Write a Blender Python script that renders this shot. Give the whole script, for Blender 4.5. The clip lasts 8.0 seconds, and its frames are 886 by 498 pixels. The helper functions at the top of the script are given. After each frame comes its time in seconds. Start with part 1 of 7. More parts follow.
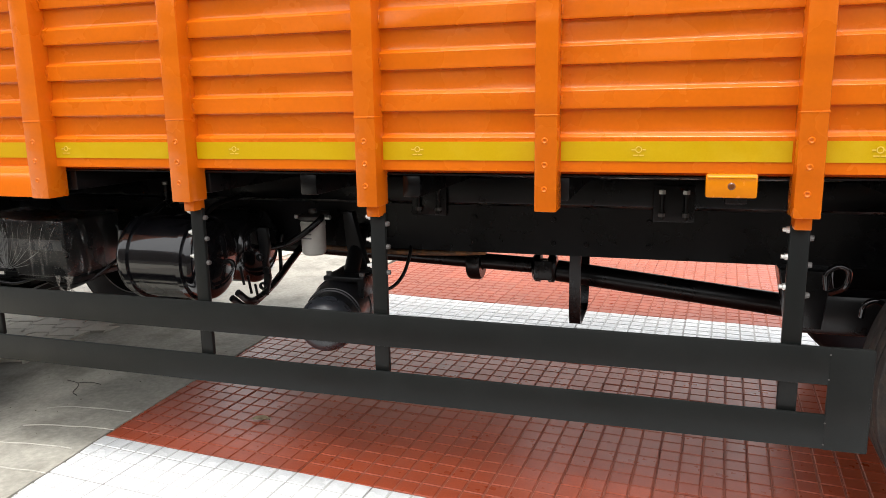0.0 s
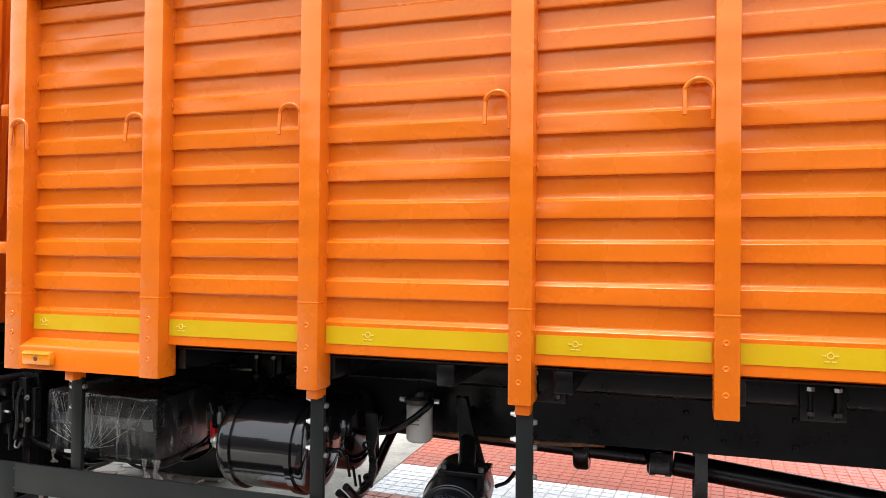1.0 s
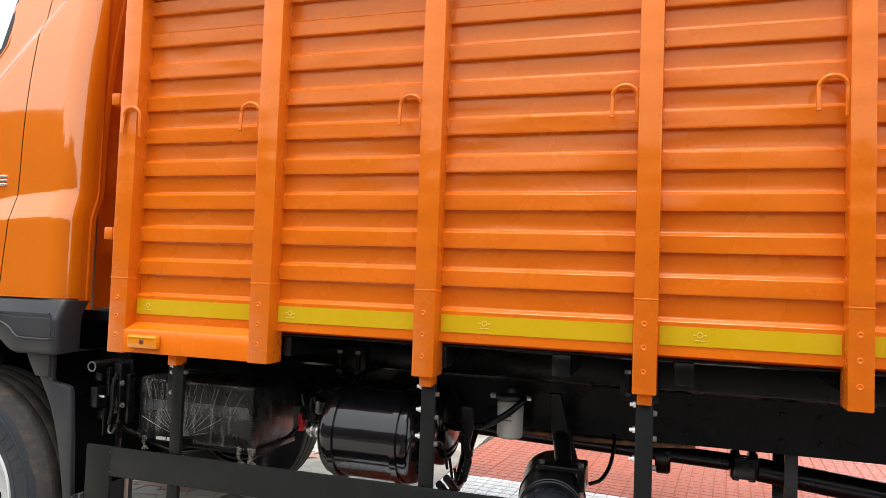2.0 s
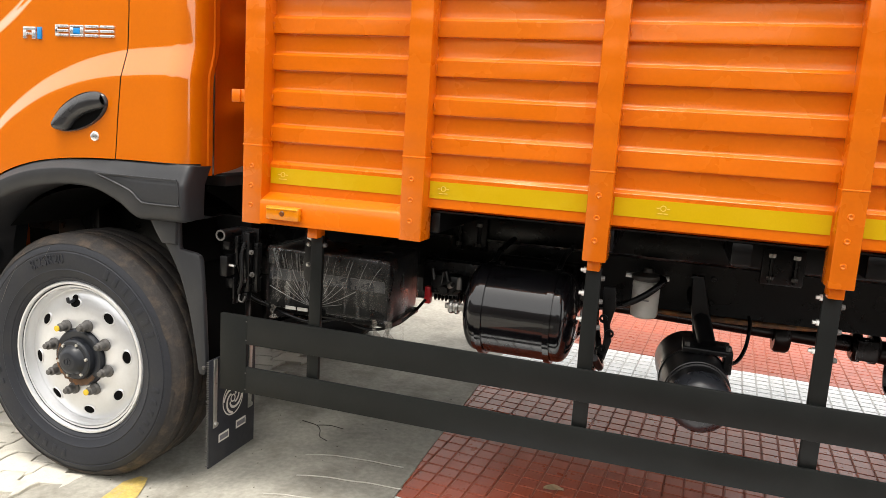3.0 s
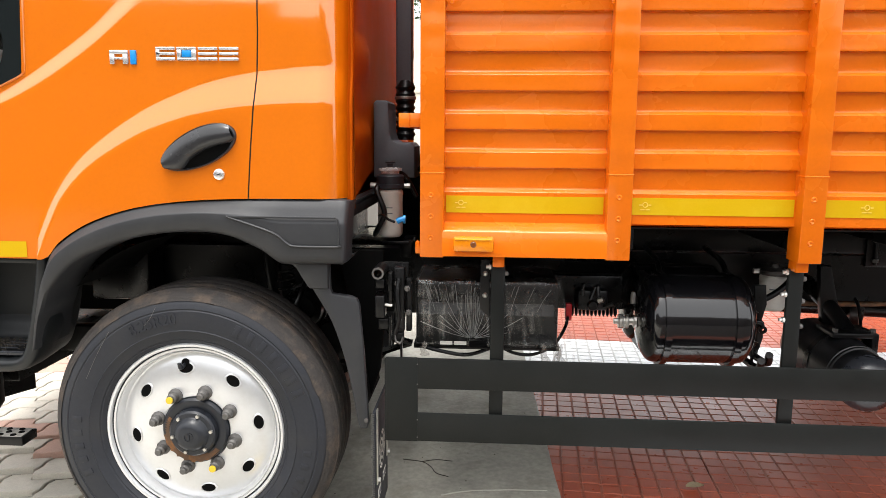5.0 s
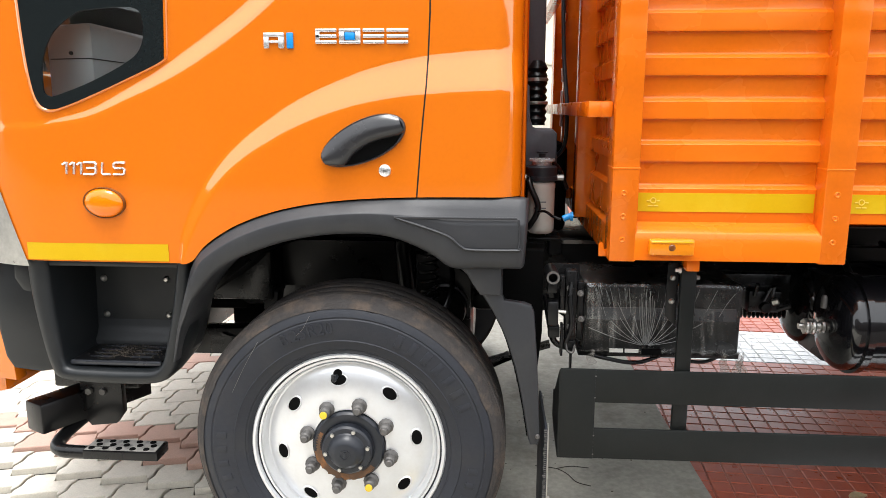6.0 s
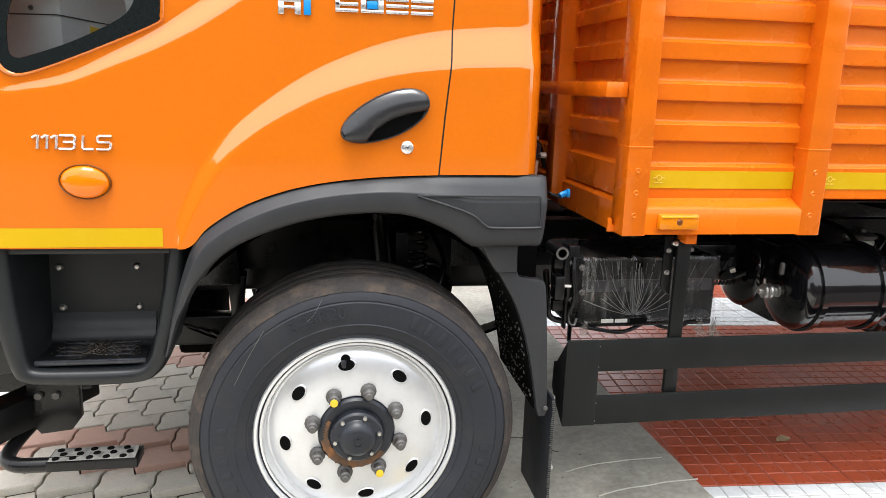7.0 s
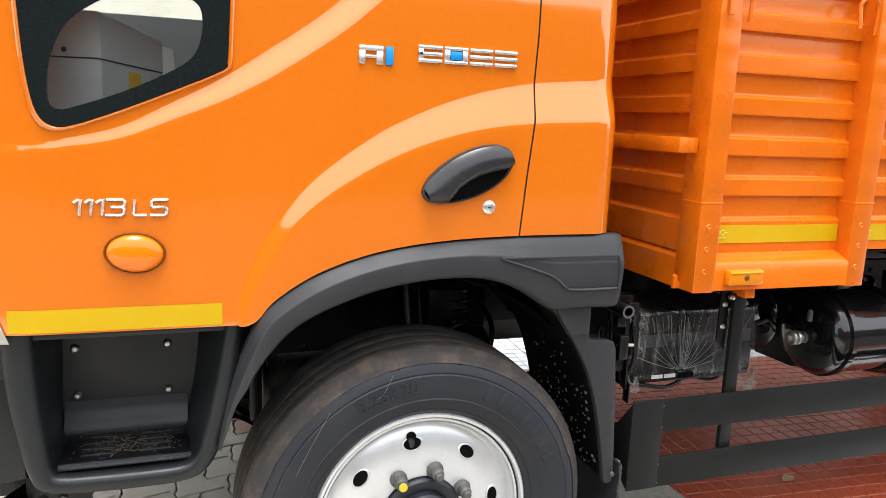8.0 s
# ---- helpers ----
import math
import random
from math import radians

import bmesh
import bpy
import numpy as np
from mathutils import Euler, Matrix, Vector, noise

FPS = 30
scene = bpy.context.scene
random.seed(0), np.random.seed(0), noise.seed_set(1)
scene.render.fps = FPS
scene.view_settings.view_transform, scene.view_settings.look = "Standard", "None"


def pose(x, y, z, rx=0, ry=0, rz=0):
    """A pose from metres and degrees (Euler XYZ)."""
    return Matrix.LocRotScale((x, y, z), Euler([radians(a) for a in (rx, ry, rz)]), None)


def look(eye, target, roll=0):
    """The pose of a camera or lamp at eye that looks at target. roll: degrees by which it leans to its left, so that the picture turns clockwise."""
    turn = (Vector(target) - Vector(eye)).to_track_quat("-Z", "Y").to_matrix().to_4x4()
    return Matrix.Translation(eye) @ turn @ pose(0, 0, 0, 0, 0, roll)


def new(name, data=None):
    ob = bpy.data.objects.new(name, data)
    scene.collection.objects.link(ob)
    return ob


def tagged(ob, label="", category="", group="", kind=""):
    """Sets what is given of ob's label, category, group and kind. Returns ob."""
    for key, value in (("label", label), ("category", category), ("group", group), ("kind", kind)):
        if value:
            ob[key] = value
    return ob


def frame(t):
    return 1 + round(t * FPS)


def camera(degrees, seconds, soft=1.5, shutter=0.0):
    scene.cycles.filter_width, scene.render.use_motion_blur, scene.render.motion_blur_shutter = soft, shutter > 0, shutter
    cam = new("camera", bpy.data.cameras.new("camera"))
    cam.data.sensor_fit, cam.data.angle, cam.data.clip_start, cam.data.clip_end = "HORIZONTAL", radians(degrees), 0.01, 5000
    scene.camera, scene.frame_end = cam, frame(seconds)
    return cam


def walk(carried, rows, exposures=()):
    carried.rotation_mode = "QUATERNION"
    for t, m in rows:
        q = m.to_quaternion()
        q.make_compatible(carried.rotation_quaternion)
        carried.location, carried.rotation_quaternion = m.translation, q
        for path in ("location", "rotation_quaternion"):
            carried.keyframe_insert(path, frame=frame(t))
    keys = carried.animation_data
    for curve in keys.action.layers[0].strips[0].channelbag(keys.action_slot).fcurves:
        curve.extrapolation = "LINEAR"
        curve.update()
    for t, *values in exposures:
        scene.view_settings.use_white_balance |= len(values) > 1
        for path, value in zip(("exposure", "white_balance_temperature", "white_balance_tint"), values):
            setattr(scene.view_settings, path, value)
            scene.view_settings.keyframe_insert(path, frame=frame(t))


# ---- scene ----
cam = camera(63.1, 8.0, soft=0.8)

PATH = [
    (0, (3.373, -1.917, 1.358), (2.788, -0.043, 0.976), -0.9),
    (0.5, (3.131, -1.885, 1.359), (2.511, 0.002, 1.125), 0.1),
    (1, (2.936, -1.9, 1.47), (2.327, 0.005, 1.497), 0.6),
    (1.2, (2.852, -1.963, 1.424), (2.253, -0.061, 1.573), -0.8),
    (2.3, (2.486, -2.052, 1.363), (1.864, -0.152, 1.383), 2.5),
    (2.5, (2.358, -2.073, 1.397), (1.739, -0.173, 1.318), 1.9),
    (3, (2.112, -2.062, 1.418), (1.518, -0.179, 1.098), 3.7),
    (3.5, (1.817, -2.132, 1.426), (1.435, -0.209, 1.029), 1.8),
    (4, (1.51, -2.12, 1.412), (1.125, -0.185, 1.081), 0.5),
    (4.2, (1.44, -2.1, 1.39), (1.026, -0.139, 1.075), 0.2),
    (5.3, (0.782, -2.177, 1.458), (0.727, -0.202, 1.15), 0.5),
    (5.5, (0.693, -2.14, 1.46), (0.536, -0.17, 1.152), 0.6),
    (6, (0.431, -1.978, 1.494), (0.297, -0.019, 1.112), 0.1),
    (6.5, (0.125, -1.947, 1.489), (0.29, 0.003, 1.078), 1.4),
    (7, (-0.099, -1.925, 1.489), (0.233, -0.002, 1.048), 1.7),
    (7.5, (-0.303, -1.765, 1.501), (0.084, 0.157, 1.106), -0.7),
    (8, (-0.566, -1.643, 1.537), (0.081, 0.216, 1.183), 2.3),
]
walk(cam, [(t, look(eye, target, roll)) for t, eye, target, roll in PATH],
     exposures=[(0.0, 1.06, 6500, 10), (0.6, 1.15, 6420, 10), (1.0, 1.23, 6120, 10), (1.2, 1.25, 6120, 10), (2.3, 0.86, 6450, 10), (2.6, 0.92, 6600, 10), (3.0, 1.09, 6800, 10),
                (4.0, 1.12, 6800, 10), (5.5, 1.33, 6350, 10), (6.5, 1.31, 6300, 10), (8.0, 1.25, 6250, 10)])

# ---- world and light ----
world = bpy.data.worlds.new("overcast_sky")
scene.world = world
world.use_nodes = True
wn, wl = world.node_tree.nodes, world.node_tree.links
wn.clear()
w_out = wn.new("ShaderNodeOutputWorld")
w_bg = wn.new("ShaderNodeBackground")
w_sky = wn.new("ShaderNodeTexSky")
w_sky.sky_type = "NISHITA"
w_sky.sun_disc = False
w_sky.sun_elevation = radians(76)
w_sky.sun_rotation = radians(190)
w_sky.air_density, w_sky.dust_density, w_sky.ozone_density = 1.0, 6.0, 1.0
w_hs = wn.new("ShaderNodeHueSaturation")
w_hs.inputs["Saturation"].default_value = 0.22
w_bg.inputs["Strength"].default_value = 0.15
wl.new(w_sky.outputs["Color"], w_hs.inputs["Color"])
# an even cloud layer over the clear sky
w_mix = wn.new("ShaderNodeMix")
w_mix.data_type = "RGBA"
w_mix.inputs["Factor"].default_value = 0.65
w_mix.inputs["B"].default_value = (8.0, 8.05, 8.1, 1)
wl.new(w_hs.outputs["Color"], w_mix.inputs["A"])
wl.new(w_mix.outputs["Result"], w_bg.inputs["Color"])
wl.new(w_bg.outputs["Background"], w_out.inputs["Surface"])

sun_data = bpy.data.lights.new("sun", "SUN")
sun_data.energy = 1.35
sun_data.angle = radians(25)
sun_data.color = (1.0, 0.97, 0.92)
sun = new("sun", sun_data)
sun.matrix_world = look((-0.42, -2.3, 9.7), (0.0, 0.0, 0.0))


# ---- materials ----
def mat(name, base, rough=0.5, metal=0.0, coat=0.0, coat_rough=0.05, vary=0.12, scale=9.0, fine=90.0, bump=0.0, bump_scale=60.0,
        stain=None, stain_amount=0.0, stain_scale=5.0, wave=0.0, wave_scale=4.0, per_object=0.0, ior=1.5, rough_vary=0.08, coat_ior=1.5, drawn=1.0, sheen_tint=None):
    m = bpy.data.materials.new(name)
    m.use_nodes = True
    n, l = m.node_tree.nodes, m.node_tree.links
    p = n["Principled BSDF"]
    p.inputs["Metallic"].default_value = metal
    p.inputs["IOR"].default_value = ior
    if sheen_tint:
        p.inputs["Specular Tint"].default_value = (*sheen_tint, 1)
    p.inputs["Coat Weight"].default_value = coat
    p.inputs["Coat IOR"].default_value = coat_ior
    p.inputs["Coat Roughness"].default_value = coat_rough
    tc = n.new("ShaderNodeTexCoord")

    def noise_node(sc, detail=4.0, rgh=0.55):
        k = n.new("ShaderNodeTexNoise")
        k.inputs["Scale"].default_value = sc
        k.inputs["Detail"].default_value = detail
        k.inputs["Roughness"].default_value = rgh
        l.new(tc.outputs["Object"], k.inputs["Vector"])
        return k

    big, small = noise_node(scale), noise_node(fine, 3.0)
    add = n.new("ShaderNodeMath")
    add.operation = "ADD"
    l.new(big.outputs["Fac"], add.inputs[0])
    l.new(small.outputs["Fac"], add.inputs[1])
    span = n.new("ShaderNodeMapRange")
    span.inputs["From Min"].default_value, span.inputs["From Max"].default_value = 0.6, 1.4
    span.inputs["To Min"].default_value, span.inputs["To Max"].default_value = 1.0 - vary, 1.0 + vary
    l.new(add.outputs[0], span.inputs["Value"])
    factor = span.outputs["Result"]
    if per_object:
        info = n.new("ShaderNodeObjectInfo")
        r = n.new("ShaderNodeMapRange")
        r.inputs["To Min"].default_value, r.inputs["To Max"].default_value = 1.0 - per_object, 1.0 + per_object
        l.new(info.outputs["Random"], r.inputs["Value"])
        mul = n.new("ShaderNodeMath")
        mul.operation = "MULTIPLY"
        l.new(factor, mul.inputs[0])
        l.new(r.outputs["Result"], mul.inputs[1])
        factor = mul.outputs[0]
    tint = n.new("ShaderNodeVectorMath")
    tint.operation = "SCALE"
    tint.inputs[0].default_value = base
    l.new(factor, tint.inputs["Scale"])
    colour = tint.outputs["Vector"]
    if stain is not None:
        sn = noise_node(stain_scale, 6.0, 0.65)
        ramp = n.new("ShaderNodeMapRange")
        ramp.inputs["From Min"].default_value, ramp.inputs["From Max"].default_value = 0.48, 0.72
        ramp.inputs["To Max"].default_value = stain_amount
        l.new(sn.outputs["Fac"], ramp.inputs["Value"])
        mix = n.new("ShaderNodeMix")
        mix.data_type = "RGBA"
        mix.inputs["B"].default_value = (*stain, 1)
        l.new(ramp.outputs["Result"], mix.inputs["Factor"])
        l.new(colour, mix.inputs["A"])
        colour = mix.outputs["Result"]
    l.new(colour, p.inputs["Base Color"])
    rr = n.new("ShaderNodeMapRange")
    rr.inputs["From Min"].default_value, rr.inputs["From Max"].default_value = 0.3, 0.7
    rr.inputs["To Min"].default_value, rr.inputs["To Max"].default_value = max(0.02, rough - rough_vary), min(1.0, rough + rough_vary)
    l.new(big.outputs["Fac"], rr.inputs["Value"])
    l.new(rr.outputs["Result"], p.inputs["Roughness"])
    last = None
    for amount, sc, dist in ((wave, wave_scale, 0.02), (bump, bump_scale, 0.004)):
        if amount:
            b = n.new("ShaderNodeBump")
            b.inputs["Strength"].default_value = amount
            b.inputs["Distance"].default_value = dist
            k = noise_node(sc, 3.0 if dist < 0.01 else 1.0)
            if dist > 0.01 and drawn != 1.0:
                mp = n.new("ShaderNodeMapping")
                mp.inputs["Scale"].default_value = (drawn, 1.0, 1.0)
                l.new(tc.outputs["Object"], mp.inputs["Vector"])
                l.new(mp.outputs["Vector"], k.inputs["Vector"])
            l.new(k.outputs["Fac"], b.inputs["Height"])
            if last:
                l.new(last, b.inputs["Normal"])
            last = b.outputs["Normal"]
    if last:
        l.new(last, p.inputs["Normal"])
        l.new(last, p.inputs["Coat Normal"])
    return m


ORANGE = (0.65, 0.148, 0.003)
PAINT = mat("orange_cab_paint", ORANGE, 0.07, ior=1.85, sheen_tint=(1.0, 0.86, 0.62), coat_ior=1.45, coat=1.0, coat_rough=0.03, vary=0.04, scale=3, wave=0.035, wave_scale=4, rough_vary=0.04)
PAINT_BODY = mat("orange_body_paint", (0.65, 0.134, 0.003), 0.27, ior=1.52, sheen_tint=(1.0, 0.76, 0.45), coat_ior=1.45, coat=0.28, coat_rough=0.08, vary=0.06, scale=4, wave=0.45, wave_scale=9, drawn=0.3, bump=0.05, bump_scale=160,
                 stain=(0.58, 0.118, 0.003), stain_amount=0.3, stain_scale=7)
# the cab's orange, darker and duller for the shade behind the cab
BACK_PAINT = mat("shaded_orange_paint", (0.55, 0.108, 0.003), 0.60, ior=1.12, vary=0.06, scale=4, wave=0.15, wave_scale=8)
GUARD = mat("dark_green_grey_paint", (0.0075, 0.0085, 0.008), 0.45, ior=1.3, vary=0.12, scale=5, bump=0.06, bump_scale=120, stain=(0.013, 0.014, 0.013), stain_amount=0.35, stain_scale=11)
PLASTIC = mat("dark_grey_moulded_plastic", (0.020, 0.021, 0.024), 0.50, ior=1.45, vary=0.1, scale=6, bump=0.12, bump_scale=420, stain=(0.042, 0.041, 0.040), stain_amount=0.3, stain_scale=9)
STEP_PLASTIC = mat("black_step_plastic", (0.0072, 0.0088, 0.0102), 0.42, ior=1.42, vary=0.1, scale=6, bump=0.1, bump_scale=420, stain=(0.022, 0.022, 0.022), stain_amount=0.3, stain_scale=9)
BLACK = mat("black_chassis_paint", (0.0035, 0.0035, 0.004), 0.30, ior=1.38, vary=0.25, scale=8, bump=0.05, bump_scale=90, stain=(0.009, 0.0085, 0.008), stain_amount=0.35, stain_scale=6)
HANDLE = mat("glossy_dark_grey_plastic", (0.022, 0.022, 0.024), 0.24, ior=1.5, vary=0.08, scale=12, wave=0.06, wave_scale=20)
# black of the liners, also the dark inside holes that are not cut
LINER_HOLE = mat("black_liner_and_hole_fill", (0.003, 0.003, 0.003), 0.85, ior=1.15, vary=0.3, scale=8)
GLOSS_BLACK = mat("gloss_black_enamel", (0.004, 0.004, 0.005), 0.22, ior=1.3, coat=1.0, coat_ior=1.47, coat_rough=0.03, vary=0.2, scale=6, wave=0.05, wave_scale=9)
RUBBER = mat("tyre_rubber", (0.0150, 0.0168, 0.0226), 0.58, ior=1.40, vary=0.18, scale=7, bump=0.14, bump_scale=200, stain=(0.030, 0.029, 0.029), stain_amount=0.5, stain_scale=8)
TREAD = mat("dusty_tread_rubber", (0.026, 0.022, 0.020), 0.8, vary=0.35, scale=14, bump=0.45, bump_scale=120, stain=(0.095, 0.066, 0.046), stain_amount=0.75, stain_scale=16)
SATIN_BLACK = mat("satin_black_can", (0.007, 0.007, 0.008), 0.34, ior=1.5, vary=0.2, scale=8, bump=0.04, bump_scale=120)
SILVER = mat("silver_wheel_paint", (0.68, 0.69, 0.705), 0.33, metal=0.62, vary=0.03, scale=6, bump=0.015, bump_scale=220, rough_vary=0.03, stain=(0.48, 0.46, 0.43), stain_amount=0.22, stain_scale=14)
SCUFF = mat("chalky_scuff", (0.16, 0.15, 0.14), 0.8, vary=0.3, scale=50)
STEEL = mat("zinc_plated_steel", (0.50, 0.49, 0.46), 0.34, metal=0.9, vary=0.15, scale=30)
BADGE = mat("bright_badge_plating", (0.82, 0.82, 0.82), 0.28, metal=0.8, vary=0.06, scale=40)
ALLOY = mat("bright_cast_alloy", (0.46, 0.46, 0.47), 0.25, metal=0.25, coat=0.5, vary=0.15, scale=30)
DARK_STEEL = mat("grey_cast_nut", (0.10, 0.095, 0.09), 0.5, metal=0.4, vary=0.2, scale=40)
RUST = mat("rusty_hub_flange", (0.10, 0.052, 0.026), 0.75, vary=0.3, scale=20, bump=0.2, bump_scale=200, stain=(0.36, 0.14, 0.03), stain_amount=0.95, stain_scale=16)
HUB = mat("blue_black_hub_paint", (0.014, 0.016, 0.021), 0.42, ior=1.4, vary=0.15, scale=15, coat=0.08)
YELLOW_DAB = mat("yellow_paint_dab", (0.62, 0.42, 0.02), 0.5, vary=0.05)
TAPE = mat("yellow_reflective_tape", (0.52, 0.325, 0.0), 0.42, ior=1.3, vary=0.05, scale=14, fine=260, bump=0.05, bump_scale=500, coat=0.12, coat_rough=0.1, stain=(0.60, 0.43, 0.02), stain_amount=0.4, stain_scale=9)
TAPE_MARK = mat("pale_tape_mark", (0.70, 0.50, 0.08), 0.4, vary=0.03)
AMBER = mat("amber_lens", (0.66, 0.20, 0.0), 0.22, coat=0.35, coat_rough=0.04, vary=0.06, scale=30, wave=0.0)
AMBER_DOME = mat("deep_amber_dome", (0.78, 0.175, 0.0), 0.16, ior=1.38, coat=0.40, coat_rough=0.02, vary=0.05, scale=30, wave=0.0)
AMBER_DARK = mat("dark_amber_rim", (0.13, 0.035, 0.002), 0.3, vary=0.1)
AMBER_LIGHT = mat("amber_lens_core", (0.80, 0.33, 0.004), 0.2, coat=0.5, vary=0.05)
WHITE_CAN = mat("off_white_filter_can", (0.62, 0.60, 0.55), 0.4, vary=0.05, scale=12, stain=(0.42, 0.38, 0.32), stain_amount=0.3)
PRINT = mat("grey_print", (0.14, 0.14, 0.15), 0.5)
RED = mat("red_plastic", (0.50, 0.015, 0.02), 0.4)
BLUE = mat("blue_plastic", (0.005, 0.24, 0.62), 0.35)
GREY_SEAT = mat("grey_seat_vinyl", (0.52, 0.54, 0.55), 0.55, vary=0.08, scale=6, bump=0.05)
GREY_TRIM = mat("dark_grey_vinyl", (0.22, 0.23, 0.23), 0.55, vary=0.08, scale=6, bump=0.05)
DARK_TRIM = mat("dark_cab_trim", (0.02, 0.022, 0.024), 0.6)
RED_TILE = mat("red_cement_tile", (0.34, 0.062, 0.024), 0.30, ior=1.38, vary=0.18, scale=7, fine=120, bump=0.035, bump_scale=140, per_object=0.10,
               stain=(0.24, 0.048, 0.024), stain_amount=0.6, stain_scale=4, rough_vary=0.05)
WHITE_TILE = mat("white_cement_tile", (0.71, 0.725, 0.735), 0.25, ior=1.6, vary=0.12, scale=8, fine=120, bump=0.05, bump_scale=140, per_object=0.06,
                 stain=(0.36, 0.35, 0.33), stain_amount=0.5, stain_scale=5)
WHITE_JOINT = mat("grey_tile_joint", (0.40, 0.40, 0.39), 0.6, vary=0.2, scale=8, bump=0.2)
RED_JOINT = mat("dusty_red_tile_joint", (0.30, 0.085, 0.050), 0.7, vary=0.2, scale=8, bump=0.2)
PAVER = mat("cream_paver", (0.53, 0.50, 0.43), 0.8, vary=0.14, scale=10, fine=160, bump=0.35, bump_scale=160, per_object=0.09, stain=(0.27, 0.25, 0.21), stain_amount=0.6, stain_scale=8)
PAVER_PINK = mat("faded_pink_paver", (0.45, 0.29, 0.23), 0.8, vary=0.14, scale=10, fine=160, bump=0.35, bump_scale=160, per_object=0.08, stain=(0.30, 0.22, 0.18), stain_amount=0.5, stain_scale=8)
CONCRETE = mat("worn_concrete", (0.33, 0.315, 0.27), 0.8, vary=0.28, scale=4.0, fine=45, bump=0.35, bump_scale=55, stain=(0.15, 0.138, 0.112), stain_amount=0.9, stain_scale=3.4)
SOIL = mat("dark_joint_soil", (0.055, 0.047, 0.038), 0.95, vary=0.25, scale=12, bump=0.4)
YELLOW_ROAD = mat("worn_yellow_ground_paint", (0.50, 0.36, 0.10), 0.75, vary=0.3, scale=20, stain=(0.33, 0.30, 0.23), stain_amount=1.0, stain_scale=16)
CEMENT_LINE = mat("pale_cement_ridge", (0.45, 0.43, 0.38), 0.8, vary=0.1)
PLASTER = mat("cream_plaster", (0.82, 0.76, 0.62), 0.85, vary=0.08, scale=1.5, bump=0.1, stain=(0.45, 0.41, 0.33), stain_amount=0.4, stain_scale=0.9)
GREY_WALL = mat("dark_brown_plaster", (0.085, 0.070, 0.055), 0.85, vary=0.12, scale=0.8, bump=0.1, stain=(0.16, 0.14, 0.11), stain_amount=0.6, stain_scale=0.6)
BARK = mat("bark", (0.12, 0.09, 0.06), 0.9, vary=0.3, scale=15, bump=0.6, bump_scale=40)
LEAVES = mat("tree_leaves", (0.055, 0.10, 0.03), 0.55, vary=0.3, scale=3)
DRY_LEAF = mat("dry_leaf", (0.58, 0.48, 0.30), 0.7, vary=0.2, scale=40, bump=0.2)
DUSTY = mat("dusty_steel", (0.24, 0.23, 0.21), 0.8, vary=0.4, scale=40, bump=0.3, stain=(0.03, 0.03, 0.03), stain_amount=0.9, stain_scale=45)
GREY_BLUE = mat("grey_blue_gloss", (0.022, 0.024, 0.029), 0.28, vary=0.15, scale=12)
DUCT = mat("grey_blue_duct_plastic", (0.085, 0.092, 0.104), 0.5, vary=0.1, scale=7, bump=0.1, bump_scale=300)
STEP_DUST = mat("dry_tan_crumbs", (0.060, 0.047, 0.034), 0.95, vary=0.35, scale=60, bump=0.6)
SPLASH = mat("pale_dried_splash", (0.13, 0.125, 0.12), 0.8, vary=0.3, scale=40)
MUD = mat("dry_mud", (0.085, 0.068, 0.047), 0.95, vary=0.35, scale=60, bump=0.6)


def film_material(name):
    """Thin crumpled clear film: mostly see-through, streaked with gloss and milky creases."""
    m = bpy.data.materials.new(name)
    m.use_nodes = True
    n, l = m.node_tree.nodes, m.node_tree.links
    n.clear()
    out = n.new("ShaderNodeOutputMaterial")
    clear, gloss, milk = n.new("ShaderNodeBsdfTransparent"), n.new("ShaderNodeBsdfGlossy"), n.new("ShaderNodeBsdfDiffuse")
    gloss.inputs["Roughness"].default_value = 0.16
    milk.inputs["Color"].default_value = (0.75, 0.74, 0.70, 1)
    tc, mp = n.new("ShaderNodeTexCoord"), n.new("ShaderNodeMapping")
    mp.inputs["Scale"].default_value = (60, 20, 7)
    mp.inputs["Rotation"].default_value = (0, 0.6, 0)
    k = n.new("ShaderNodeTexNoise")
    k.inputs["Scale"].default_value, k.inputs["Detail"].default_value = 1.0, 5.0
    l.new(tc.outputs["Object"], mp.inputs["Vector"])
    l.new(mp.outputs["Vector"], k.inputs["Vector"])
    a, b = n.new("ShaderNodeMapRange"), n.new("ShaderNodeMapRange")
    a.inputs["From Min"].default_value, a.inputs["From Max"].default_value = 0.45, 0.75
    a.inputs["To Min"].default_value, a.inputs["To Max"].default_value = 0.02, 0.14
    b.inputs["From Min"].default_value, b.inputs["From Max"].default_value = 0.56, 0.85
    b.inputs["To Min"].default_value, b.inputs["To Max"].default_value = 0.012, 0.14
    for r in (a, b):
        l.new(k.outputs["Fac"], r.inputs["Value"])
    bump = n.new("ShaderNodeBump")
    bump.inputs["Strength"].default_value, bump.inputs["Distance"].default_value = 0.6, 0.01
    l.new(k.outputs["Fac"], bump.inputs["Height"])
    l.new(bump.outputs["Normal"], gloss.inputs["Normal"])
    m1, m2 = n.new("ShaderNodeMixShader"), n.new("ShaderNodeMixShader")
    l.new(a.outputs["Result"], m1.inputs["Fac"])
    l.new(clear.outputs[0], m1.inputs[1])
    l.new(gloss.outputs[0], m1.inputs[2])
    l.new(b.outputs["Result"], m2.inputs["Fac"])
    l.new(m1.outputs[0], m2.inputs[1])
    l.new(milk.outputs[0], m2.inputs[2])
    l.new(m2.outputs[0], out.inputs["Surface"])
    return m


